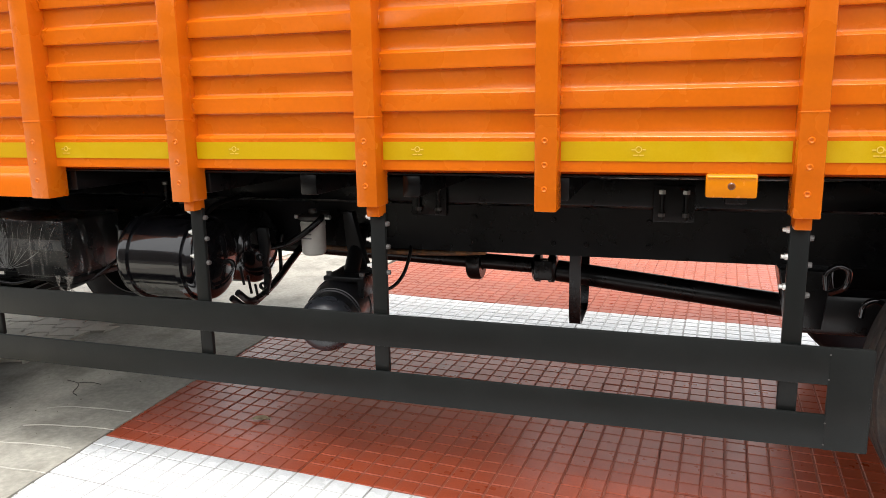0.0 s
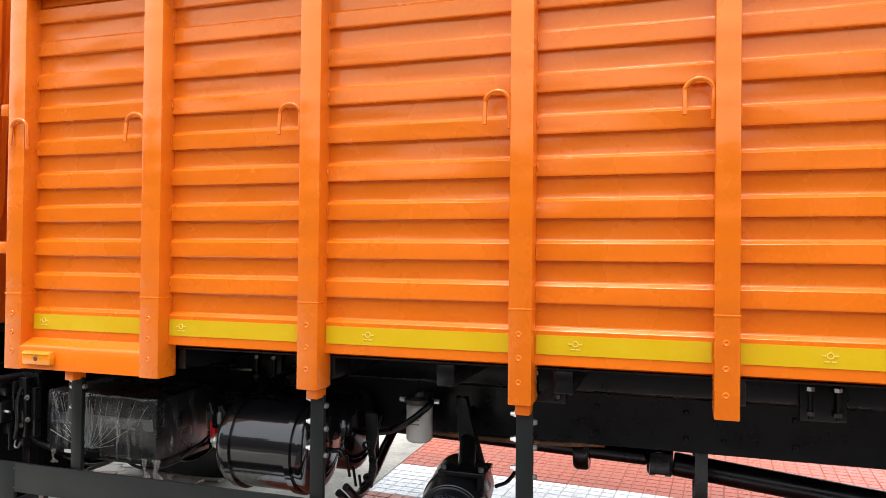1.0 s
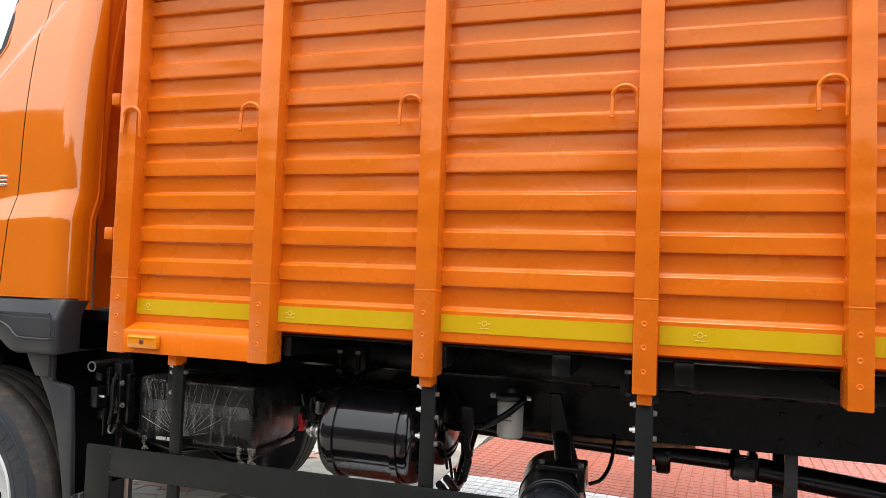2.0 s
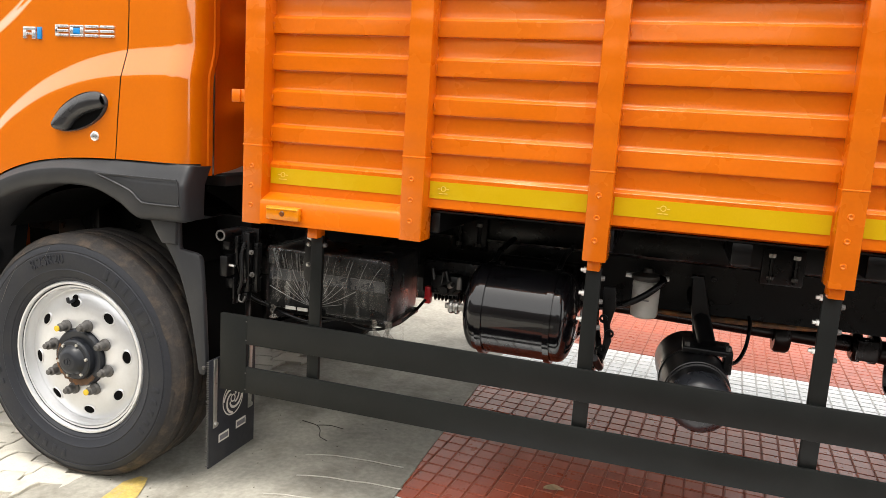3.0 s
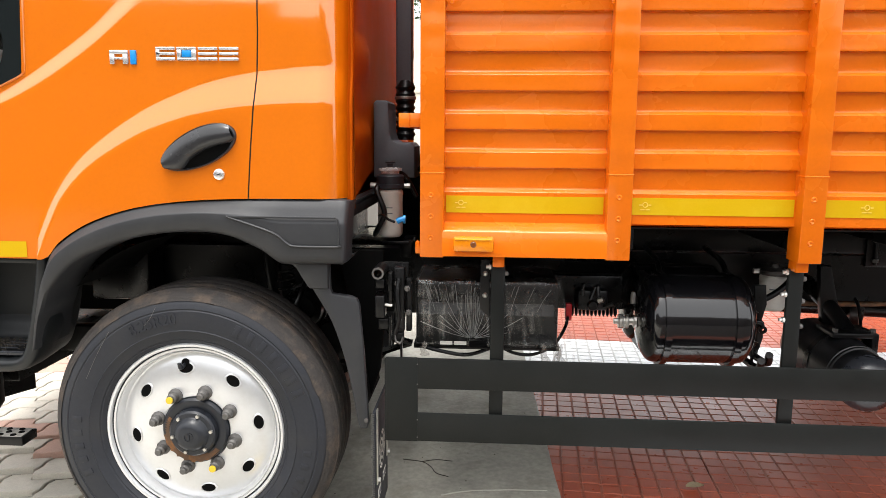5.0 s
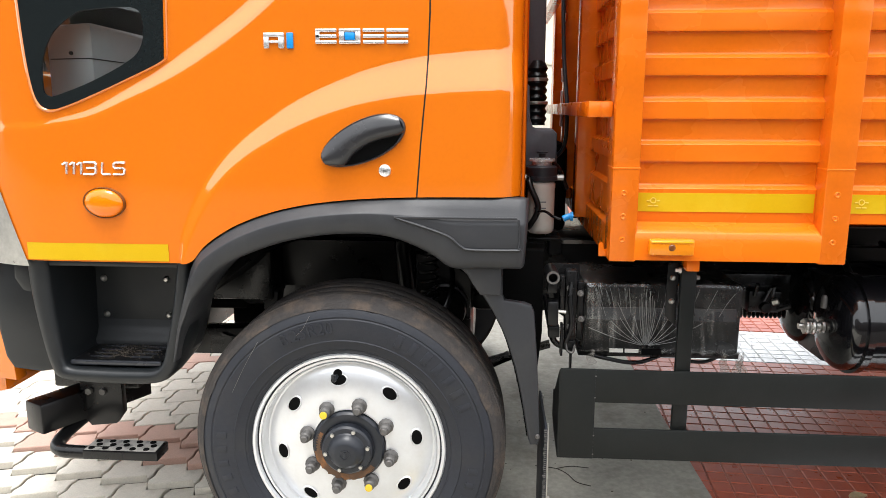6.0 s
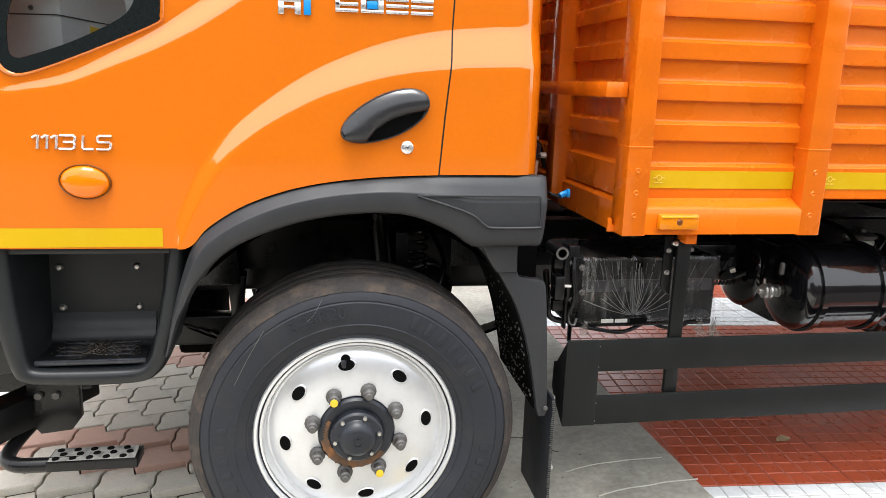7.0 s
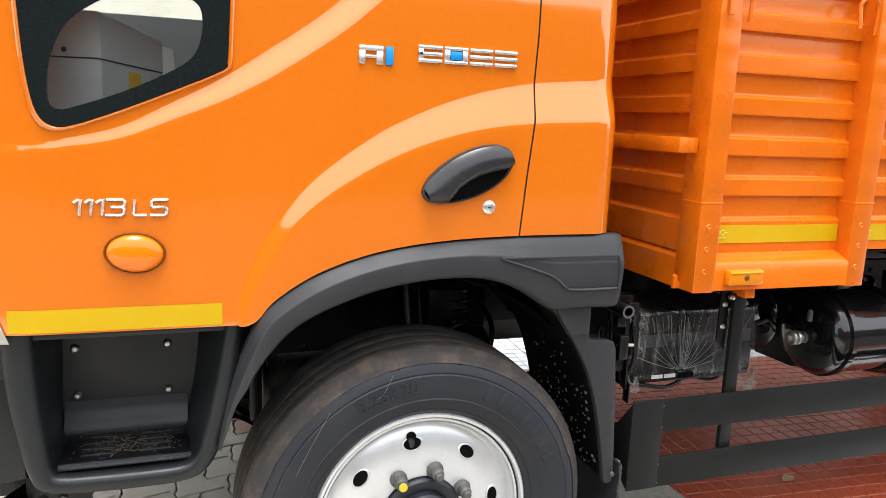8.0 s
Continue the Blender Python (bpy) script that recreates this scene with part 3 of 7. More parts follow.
def build_marker(x0, x1, z0, z1, y, name="side_marker"):
    lamp = part(name, box(x0, x1, y - 0.024, y, z0, z1, 0.006), AMBER, truck, "amber rectangular side marker lamp")
    part("lens_rim", box(x0 + 0.004, x1 - 0.004, y - 0.0265, y - 0.022, z1 - 0.010, z1 - 0.005, 0.0015), AMBER_LIGHT, lamp)
    core = lathe([(0.0, -0.004), (0.006, -0.0035), (0.010, 0.0)], (0.5 * (x0 + x1), y - 0.0235, 0.5 * (z0 + z1)), "y", 14)
    part("lens_notch", core, AMBER_DARK, lamp)


build_marker(0.858, 0.979, 1.103, 1.148, 0.0)
build_marker(3.466, 3.587, 1.128, 1.188, 0.02)


def build_headboard():
    x = 0.765
    prof = []
    for y, z in rib_profile(2.75):
        prof.append((x + 0.02 - (IN - y), z))
    bm = band(prof, "y", 0.06, 0.56)
    part("headboard_panel", bm, PAINT_BODY, load_body, smooth=30)
    bm = band(prof, "y", 0.64, FAR - 0.08)
    part("headboard_panel", bm, PAINT_BODY, load_body, smooth=30)
    for y in (0.56, 1.10, 1.64):
        part("headboard_post", box(x - 0.045, x + 0.03, y, y + 0.08, 1.12, 2.85, 0.005), PAINT_BODY, load_body)
    part("headboard_sill", slab([(x - 0.006, 1.080), (x - 0.006, 1.168), (x + 0.028, 1.192), (x + 0.05, 1.192), (x + 0.05, 1.080)], "y", 0.05, FAR - 0.05), PAINT_BODY, load_body)
    part("gusset", slab([(x - 0.030, 1.082), (x - 0.030, 1.118), (x - 0.024, 1.124), (x - 0.017, 1.120), (x - 0.015, 1.104), (x - 0.004, 1.098), (x - 0.004, 1.082)], "y", 0.060, 0.072, 0.002), PAINT_BODY, load_body)
    for z in (1.472, 1.952):
        bm = box(x - 0.078, x - 0.044, 0.03, FAR - 0.04, z, z + 0.042, 0.003)
        box(x - 0.046, x - 0.012, 0.034, 0.058, z, z + 0.042, 0.003, bm)
        part("guard_bar", bm, PAINT_BODY, load_body)
    bm = box(x - 0.03, x + 0.03, 0.05, FAR - 0.05, 2.75, 2.80, 0.004)
    part("headboard_rail", bm, PAINT_BODY, load_body)


build_headboard()


def build_lit_holes():
    # light showing through the post's holes, put in as pale blocks
    for k in range(14):
        z = 1.42 + 0.092 * k
        part("pad", box(0.712, 0.719, 1.115, 1.165, z, z + 0.058, 0.004), WHITE_CAN, load_body, "pale block for light through a hole in the headboard post")


build_lit_holes()


def build_far_side():
    prof = [(FAR - y, z) for y, z in rib_profile(BODY_TOP)]
    part("far_panel", band(prof, "x", 0.80, 4.94), PAINT_BODY, load_body, smooth=30)
    for a, b in POSTS:
        part("far_post", box(a, b, FAR - 0.09, FAR, 1.08, BODY_TOP + 0.01, 0.005), PAINT_BODY, load_body)
    part("far_rail", box(0.80, 4.94, FAR - 0.08, FAR, BODY_TOP, BODY_TOP + 0.012, 0.003), PAINT_BODY, load_body)
    prof = [(4.94 - (IN - y), z) for y, z in rib_profile(BODY_TOP)]
    part("tail_panel", band(prof, "y", 0.08, FAR - 0.08), PAINT_BODY, load_body, smooth=30)


build_far_side()


# -- chassis --
def build_chassis():
    rail = part("chassis_rail", slab([(0.72, 0.815), (0.80, 0.815), (0.80, 0.823), (0.727, 0.823), (0.727, 0.987), (0.80, 0.987), (0.80, 0.995), (0.72, 0.995)], "x", -0.95, 4.9), BLACK, truck, "black chassis rail")
    for x in (1.34, 1.44, 1.66, 2.28, 2.68, 2.98, 3.10, 3.32, 3.80):
        for z in (0.86, 0.95):
            part("bolt", lathe([(0.0, -0.010), (0.009, -0.010), (0.011, -0.006), (0.011, 0.002)], (x, 0.72, z), "y", 6), BLACK, rail)
    rail = part("chassis_rail", slab([(1.52, 0.815), (1.44, 0.815), (1.44, 0.823), (1.513, 0.823), (1.513, 0.987), (1.44, 0.987), (1.44, 0.995), (1.52, 0.995)], "x", -0.95, 4.9), BLACK, truck, "black chassis rail")
    for x in (0.2, 1.3, 2.35, 3.0, 3.7, 4.6):
        part("cross_member", box(x, x + 0.09, 0.728, 1.512, 0.86, 0.95, 0.006), BLACK, truck)
    for y in (0.72, 1.44):
        part("body_runner", box(0.86, 4.9, y, y + 0.08, 1.004, 1.100, 0.004), BLACK, truck, "black long runner under the deck")
    for x in (0.92, 1.36, 1.90, 2.28, 2.62, 3.06, 3.52, 3.96, 4.5):
        part("deck_bearer", box(x, x + 0.055, 0.10, FAR - 0.10, 1.100, DECK - 0.019, 0.004), BLACK, truck, "black cross bearer under the deck")
    part("deck_underside", box(0.83, 4.90, 0.085, FAR - 0.085, DECK - 0.0175, DECK - 0.0135, 0), BLACK, truck, "black underside of the deck")
    # mounting plates and U-bolts that tie the body to the rail
    for x in (1.28, 2.432, 3.330):
        plate = part("tie_plate", box(x, x + 0.14, 0.702, 0.716, 0.955, 1.085, 0.004), BLACK, truck)
        for dx in (0.03, 0.11):
            part("tie_bolt", rod((x + dx, 0.692, 0.965), (x + dx, 0.692, 1.070), 0.007, seg=10), BLACK, plate)
            part("nut", rod((x + dx, 0.692, 1.055), (x + dx, 0.692, 1.068), 0.013, seg=6), STEEL, plate)
            part("nut", rod((x + dx, 0.692, 0.975), (x + dx, 0.692, 0.988), 0.013, seg=6), DARK_STEEL, plate)
    # shafts
    part("drive_shaft", rod((2.94, 1.10, 0.672), (4.25, 1.10, 0.535), 0.046, seg=24, bevel=0.006), BLACK, truck, "black propeller shaft")
    part("drive_shaft", rod((1.5, 1.10, 0.74), (2.84, 1.10, 0.690), 0.034, seg=24, bevel=0.006), BLACK, truck, "black propeller shaft")
    joint = part("shaft_joint", lathe([(0.0, -0.05), (0.05, -0.05), (0.062, -0.04), (0.062, -0.018), (0.04, -0.012), (0.04, 0.012), (0.062, 0.018), (0.062, 0.04), (0.05, 0.05), (0.0, 0.05)], (2.89, 1.10, 0.682), "x", 24), BLACK, truck)
    part("yoke", box(2.85, 2.93, 1.03, 1.05, 0.64, 0.725, 0.008), BLACK, joint)
    part("centre_bearing", lathe([(0.04, -0.03), (0.075, -0.03), (0.082, -0.02), (0.082, 0.02), (0.075, 0.03), (0.04, 0.03)], (2.585, 1.10, 0.698), "x", 24), BLACK, truck)
    part("bearing_bracket", box(2.545, 2.625, 0.95, 1.25, 0.76, 0.86, 0.006), BLACK, truck)
    # safety loop below the shaft
    loop = [(0.925, 0.86), (0.925, 0.54), (0.95, 0.487), (1.0, 0.473), (1.2, 0.473), (1.25, 0.487), (1.275, 0.54), (1.275, 0.86),
            (1.267, 0.86), (1.267, 0.545), (1.245, 0.496), (1.2, 0.482), (1.0, 0.482), (0.955, 0.496), (0.933, 0.545), (0.933, 0.86)]
    part("shaft_loop", slab(loop, "x", 3.015, 3.060), BLACK, truck, "black steel strap under the shaft")
    # engine, gearbox and sump, dark masses between the rails; the sump is added to block light
    part("gearbox", box(0.35, 1.15, 0.86, 1.38, 0.685, 1.0, 0.03), BLACK, truck)
    part("engine", box(-0.61, 0.36, 0.80, 1.44, 0.705, 1.15, 0.03), BLACK, truck)
    part("oil_sump", box(-0.352, 0.36, 0.82, 1.42, 0.47, 0.72, 0.03), BLACK, truck)
    part("fan_shroud", box(-0.66, -0.51, 0.90, 1.32, 0.42, 0.70, 0.02), LINER_HOLE, truck)
    part("radiator", box(-1.05, -0.55, 0.80, 1.45, 0.685, 1.14, 0.03), LINER_HOLE, truck)
    part("front_axle", tube([(0, 0.30, 0.47), (0, 0.5, 0.42), (0, 0.8, 0.38), (0, 1.4, 0.38), (0, 1.74, 0.42), (0, 1.94, 0.47)], 0.045, 10), BLACK, truck)
    bm = bmesh.new()
    for k in range(5):
        line = [(-0.62 + 0.04 * k, 0.70, 0.62 - 0.012 * k), (-0.3, 0.70, 0.50 - 0.012 * k), (0, 0.70, 0.46 - 0.012 * k), (0.3, 0.70, 0.49 - 0.012 * k), (0.66 - 0.04 * k, 0.70, 0.60 - 0.012 * k)]
        pts = curve_points(line, 5)
        for p, q in zip(pts, pts[1:]):
            slab([(p.x, p.z), (q.x, q.z), (q.x, q.z + 0.010), (p.x, p.z + 0.010)], "y", 0.67, 0.74, 0, bm)
    part("leaf_spring", bm, BLACK, truck, "black leaf spring")
    part("front_horn", box(-1.16, -0.40, 0.69, 0.765, 0.535, 0.645, 0.008), BLACK, truck, "black frame horn under the cab")
    part("spring_hanger", slab([(-0.43, 0.82), (-0.365, 0.82), (-0.376, 0.70), (-0.376, 0.60), (-0.39, 0.56), (-0.41, 0.56), (-0.417, 0.60), (-0.417, 0.70)], "y", 0.60, 0.685, 0.008), BLACK, truck, "black front spring hanger")
    part("cab_mount", box(-0.62, -0.38, 0.58, 0.76, 0.79, 1.02, 0.012), BLACK, truck)
    part("rear_spring", box(3.80, 5.02, 0.64, 0.76, 0.60, 0.74, 0.02), BLACK, truck, "black rear leaf spring pack")
    part("spring_bracket", slab([(3.74, 0.82), (3.90, 0.82), (3.88, 0.62), (3.78, 0.62)], "y", 0.63, 0.77, 0.01), BLACK, truck)
    for pts in (((3.85, 0.46, 0.80), (3.845, 0.45, 0.85), (3.875, 0.45, 0.875), (3.905, 0.45, 0.86), (3.90, 0.46, 0.81), (3.87, 0.50, 0.78)),
                ((3.95, 0.46, 0.72), (3.955, 0.45, 0.76), (3.985, 0.45, 0.775), (4.015, 0.45, 0.75), (4.01, 0.46, 0.70))):
        part("brake_hose", tube(pts, 0.009, 8), GLOSS_BLACK, truck, "glossy black brake hose")
    part("rear_axle", rod((4.43, 0.3, 0.49), (4.43, 1.94, 0.49), 0.07, seg=20), BLACK, truck)
    part("axle_housing", lathe([(0.0, -0.16), (0.10, -0.15), (0.17, -0.08), (0.19, 0), (0.17, 0.08), (0.10, 0.15), (0.0, 0.16)], (4.43, 1.10, 0.50), "x", 24), BLACK, truck)


build_chassis()


# -- side guard --
def build_guard():
    """Two flat bars on flat struts, closed by end plates whose chamfered returns bend in towards the chassis."""
    y0, y1 = 0.060, 0.072
    top, mid_hi, mid_lo, low = 0.741, 0.639, 0.557, 0.461
    guard = part("side_guard", box(0.741, 3.796, y0, y1, mid_hi, top, 0.003), GUARD, truck, "dark grey-green painted steel side guard")
    part("lower_bar", box(0.741, 3.796, y0, y1, low, mid_lo, 0.003), GUARD, guard)
    for x0, x1 in ((0.640, 0.744), (3.793, 3.894)):
        part("end_plate", box(x0, x1, y0 - 0.0012, y1, low - 0.001, top + 0.001, 0.003), GUARD, guard)
    for x, side in ((0.640, -1), (3.894, 1)):
        bm = slab([(y0, low), (y0, top), (0.125, 0.655), (0.148, 0.645), (0.152, 0.560), (0.125, 0.520)], "x", x - 0.0035, x + 0.0035, 0.002)
        for v in bm.verts:
            v.co.x += side * 0.10 * (v.co.y - y0)
        part("bent_return", bm, GUARD, guard)
    for x in (0.743, 3.794):
        for z in (0.475, 0.535, 0.655, 0.722):
            part("weld_dot", lathe([(0.0, -0.002), (0.0022, -0.001), (0.0025, 0.001)], (x, y0 - 0.0005, z), "y", 8), DARK_STEEL, guard)
    for k, (a, b) in enumerate(((0.974, 1.018), (1.886, 1.932), (2.522, 2.570), (3.678, 3.726))):
        strut = part("strut", box(a, b, 0.074, 0.092, 0.550, 1.052, 0.004), GUARD, guard)
        part("strut_head", box(a + 0.004, b - 0.004, 0.040, 0.098, 1.046, 1.085, 0.003), PAINT_BODY, guard, "orange stub")
        if k == 0:
            part("strut_plate", slab([(a - 0.034, 0.90), (a - 0.002, 0.87), (a - 0.002, 1.06), (a - 0.034, 1.06)], "y", 0.095, 0.104, 0.002), BLACK, strut)
        for z in (0.945, 1.015) if k == 0 else ():
            part("plate_bolt", lathe([(0.0, -0.008), (0.005, -0.007), (0.007, -0.003), (0.009, 0.0)], (a - 0.018, 0.095, z), "y", 10), STEEL, strut)
        for z in (0.89, 0.97, 1.04) if k else (1.04,):
            bolt = lathe([(0.0, -0.016), (0.006, -0.016), (0.006, -0.007), (0.0095, -0.007), (0.0095, 0.0)], (a, 0.084, z), "x", 8)
            part("bolt", bolt, STEEL, strut)
            bolt = lathe([(0.0, 0.010), (0.007, 0.010), (0.009, 0.0)], (b, 0.084, z - 0.02), "x", 8)
            part("bolt", bolt, DARK_STEEL, strut)


build_guard()


def build_far_guard():
    # guard and tank are added to keep far-side light off the tiles below
    y0, y1 = FAR - 0.052, FAR - 0.020
    guard = part("far_side_guard", box(0.752, 3.795, y0, y1, 0.650, 0.753, 0.004), GUARD, truck, "dark painted side guard added on the far side to block light")
    for a in (0.972, 1.884, 2.520, 3.676):
        part("strut", box(a, a + 0.05, FAR - 0.106, FAR - 0.056, 0.650, 1.08, 0.005), GUARD, guard)
    tank = part("fuel_tank", box(1.25, 2.55, 1.60, 2.12, 0.67, 1.00, 0.05), BLACK, truck, "black tank added on the far side to block light")
    for x in (1.5, 2.25):
        part("tank_strap", box(x, x + 0.05, 1.592, 2.128, 0.664, 1.006, 0.05), GUARD, tank)


build_far_guard()


# -- wheels --
def build_wheel(x, z, face, sign=1.0, steer=True):
    """A road wheel turned round an axis along y; face is where the rim's outer lip lies, sign +1 has the truck behind it."""
    c = (x, face, z)
    s = sign
    wheel = part("wheel", lathe([(0.295, s * 0.012), (0.300, s * 0.004), (0.302, s * -0.002), (0.298, s * -0.007), (0.291, s * -0.007), (0.289, s * -0.003), (0.288, s * 0.016), (0.285, s * 0.017), (0.283, s * 0.006), (0.277, s * 0.006), (0.276, s * 0.013), (0.274, s * 0.013), (0.272, s * 0.007),
                                 (0.269, s * 0.013), (0.267, s * 0.034), (0.263, s * 0.040), (0.258, s * 0.040), (0.254, s * 0.036), (0.245, s * 0.031), (0.230, s * 0.024), (0.195, s * 0.016), (0.165, s * 0.013), (0.115, s * 0.013), (0.110, s * 0.02), (0.110, s * 0.06),
                                 (0.24, s * 0.09), (0.25, s * 0.20), (0.291, s * 0.235)], c, "y", 72), SILVER, truck, "silver painted steel wheel with an all-black tyre", smooth=40)
    # tyre: sidewall with moulded rings, shoulder and crown
    side = [(0.272, 0.020), (0.290, 0.006), (0.300, 0.001), (0.306, -0.006), (0.314, -0.013), (0.318, -0.013), (0.321, -0.017), (0.345, -0.026), (0.349, -0.029), (0.352, -0.027), (0.385, -0.033), (0.415, -0.032),
            (0.419, -0.029), (0.423, -0.031), (0.445, -0.024), (0.455, -0.015), (0.460, -0.014)]
    prof = [(r, s * a) for r, a in side] + [(0.470, s * 0.000), (0.475, s * 0.008), (0.479, s * 0.024)]
    part("tyre", lathe(prof + [(0.479, s * 0.03), (0.470, s * 0.212), (0.440, s * 0.234), (0.39, s * 0.243), (0.30, s * 0.232), (0.272, s * 0.222)], c, "y", 96, closed=True), RUBBER, wheel, "black rubber tyre", smooth=30)
    bm = bmesh.new()
    for a0, a1, r in ((0.010, 0.054, 0.4830), (0.059, 0.105, 0.4850), (0.110, 0.158, 0.4855), (0.163, 0.214, 0.4840)):
        lathe([(0.470, s * a0), (r - 0.002, s * (a0 + 0.001)), (r, s * (a0 + 0.004)), (r, s * (a1 - 0.004)), (r - 0.002, s * (a1 - 0.001)), (0.470, s * a1)], c, "y", 96, bm)
    part("tread", bm, TREAD, wheel, "dusty ribbed tread")
    crown = [(0.4405, s * -0.0275), (0.4475, s * -0.0250), (0.456, s * -0.0165), (0.461, s * -0.0155), (0.4715, s * -0.001), (0.4768, s * 0.0075), (0.4805, s * 0.012)]
    bm = lathe(crown, c, "y", 96)
    for v in bm.verts:
        r = math.hypot(v.co.x - x, v.co.z - z)
        if r < 0.444:
            grow = 1.0 + (0.010 + 0.016 * noise.noise((v.co.x * 9, v.co.z * 9, s)) + 0.006 * noise.noise((v.co.x * 40, v.co.z * 40, s))) / r
            v.co.x, v.co.z = x + (v.co.x - x) * grow, z + (v.co.z - z) * grow
            v.co.y += s * 0.45 * r * (grow - 1.0)
    part("shoulder", bm, TREAD, wheel, "dusty brown tyre shoulder", smooth=50)
    if not steer:
        part("brake_drum", lathe([(0.0, s * 0.05), (0.262, s * 0.05), (0.264, s * 0.09), (0.294, s * 0.224), (0.280, s * 0.235), (0.0, s * 0.235)], c, "y", 40), LINER_HOLE, wheel, "black brake drum")
        return wheel
    # oval vent holes: black discs give the dark of the openings
    for k in range(8):
        a = radians(-8 + 45 * k)
        bm = lathe([(0.0, -0.001), (0.0245, -0.001), (0.026, 0.001), (0.0, 0.0022)], (0, 0, 0), "y", 20)
        m = Matrix.Translation((x + 0.212 * math.sin(a), face + 0.0185, z + 0.212 * math.cos(a))) @ pose(0, 0, 0, 0, math.degrees(a), 0) @ pose(0, 0, 0, -13, 0, 0) @ Matrix.Diagonal((0.94, 1.0, 0.64, 1))
        bmesh.ops.transform(bm, matrix=m, verts=bm.verts)
        part("vent_hole", bm, LINER_HOLE, wheel, "black disc for the dark of an oval vent hole")
        bm = lathe([(0.0255, 0.0006), (0.0262, -0.0022), (0.0285, -0.0026), (0.0310, -0.0008), (0.0320, 0.0010)], (0, 0, 0), "y", 24)
        bmesh.ops.transform(bm, matrix=m, verts=bm.verts)
        part("hole_lip", bm, SILVER, wheel, smooth=60)
    # nuts with plastic caps
    for k in range(8):
        a = radians(15 + 45 * k)
        nx, nz = x + 0.134 * math.sin(a), z + 0.134 * math.cos(a)
        bm = lathe([(0.024, 0.014), (0.024, 0.006), (0.019, 0.003), (0.0165, 0.001), (0.0165, -0.022), (0.012, -0.026), (0.011, -0.026), (0.011, -0.036), (0.009, -0.038), (0.0, -0.038)], (nx, face, nz), "y", 12)
        part("wheel_nut", bm, DARK_STEEL, wheel, "grey wheel nut")
        if k in (3, 7):
            part("paint_dab", lathe([(0.0115, -0.0345), (0.0115, -0.039), (0.0, -0.040)], (nx, face, nz), "y", 12), YELLOW_DAB, wheel, "yellow paint dab")
    part("hub", lathe([(0.112, 0.02), (0.112, 0.002), (0.106, -0.004), (0.085, -0.006), (0.080, -0.004)], c, "y", 40), HUB, wheel, "dark hub flange")
    for a0, a1, r0, r1 in ((150, 262, 0.083, 0.107), (262, 300, 0.086, 0.098), (128, 150, 0.088, 0.104)):
        bm = bmesh.new()
        ring = []
        for q in range(25):
            u = radians(a0 + (a1 - a0) * q / 24)
            wob = 0.003 * math.sin(q * 1.9) + 0.002 * math.sin(q * 4.1)
            ring.append([bm.verts.new((x + r * math.sin(u), face - 0.0076 + 0.0012 * (r - 0.083) / 0.024, z + r * math.cos(u))) for r in (r0 + 0.5 * wob, 0.5 * (r0 + r1), r1 + wob)])
        for p, q in zip(ring, ring[1:]):
            for e in range(2):
                bm.faces.new((p[e], p[e + 1], q[e + 1], q[e]))
        part("rust_patch", bm, RUST, wheel, "orange rust on the flange", smooth=0)
    part("hub_cap", lathe([(0.080, 0.0), (0.078, -0.024), (0.072, -0.030), (0.058, -0.031), (0.054, -0.036), (0.050, -0.046), (0.036, -0.056), (0.030, -0.0575), (0.0, -0.058)], c, "y", 40), HUB, wheel, "dark blue-grey hub cap")
    for k in range(6):
        a = radians(20 + 60 * k)
        bm = lathe([(0.0, -0.037), (0.006, -0.037), (0.007, -0.030)], (x + 0.066 * math.sin(a), face, z + 0.066 * math.cos(a)), "y", 6)
        part("cap_bolt", bm, STEEL, wheel)
    bm = lathe([(0.016, -0.058), (0.016, -0.060), (0.013, -0.060), (0.013, -0.058)], c, "y", 24)
    box(x - 0.004, x + 0.004, face - 0.060, face - 0.057, z - 0.010, z + 0.010, 0.001, bm)
    part("cap_emblem", bm, HUB, wheel)
    # black disc for the dark valve opening
    bm = lathe([(0.0, -0.001), (0.0125, -0.001), (0.014, 0.001), (0.0, 0.0022)], (0, 0, 0), "y", 16)
    a = radians(-8)
    bmesh.ops.transform(bm, matrix=Matrix.Translation((x + 0.231 * math.sin(a), face + 0.0200, z + 0.231 * math.cos(a))) @ pose(0, 0, 0, 0, -8, 0) @ pose(0, 0, 0, -16, 0, 0), verts=bm.verts)
    part("valve_notch", bm, LINER_HOLE, wheel, "black disc for the dark of the valve notch")
    # valve
    vx, vz = x + 0.215 * math.sin(radians(-9)), z + 0.215 * math.cos(radians(-9))
    part("valve", tube([(vx, face + 0.03, vz + 0.012), (vx - 0.004, face - 0.004, vz + 0.004), (vx - 0.006, face - 0.010, vz + 0.022)], 0.0065, 8, steps=4), HUB, wheel, "black tyre valve")
    # moulded size marking and ribs on the sidewall
    cu = bpy.data.curves.new("size_marking", "FONT")
    cu.body, cu.size, cu.extrude, cu.align_x = "8.25R20", 0.052, 0.0, "CENTER"
    probe = new("probe", cu)
    flat = bpy.data.meshes.new_from_object(probe.evaluated_get(bpy.context.evaluated_depsgraph_get()))
    bpy.data.objects.remove(probe)
    bm = bmesh.new()
    bm.from_mesh(flat)
    bpy.data.meshes.remove(flat)
    for v in bm.verts:
        a = radians(-17) + v.co.x / 0.40
        r = 0.374 + v.co.y
        v.co = Vector((x + r * math.sin(a), face - 0.0352, z + r * math.cos(a)))
    res = bmesh.ops.extrude_face_region(bm, geom=list(bm.faces))
    bmesh.ops.translate(bm, vec=(0, 0.006, 0), verts=[v for v in res["geom"] if isinstance(v, bmesh.types.BMVert)])
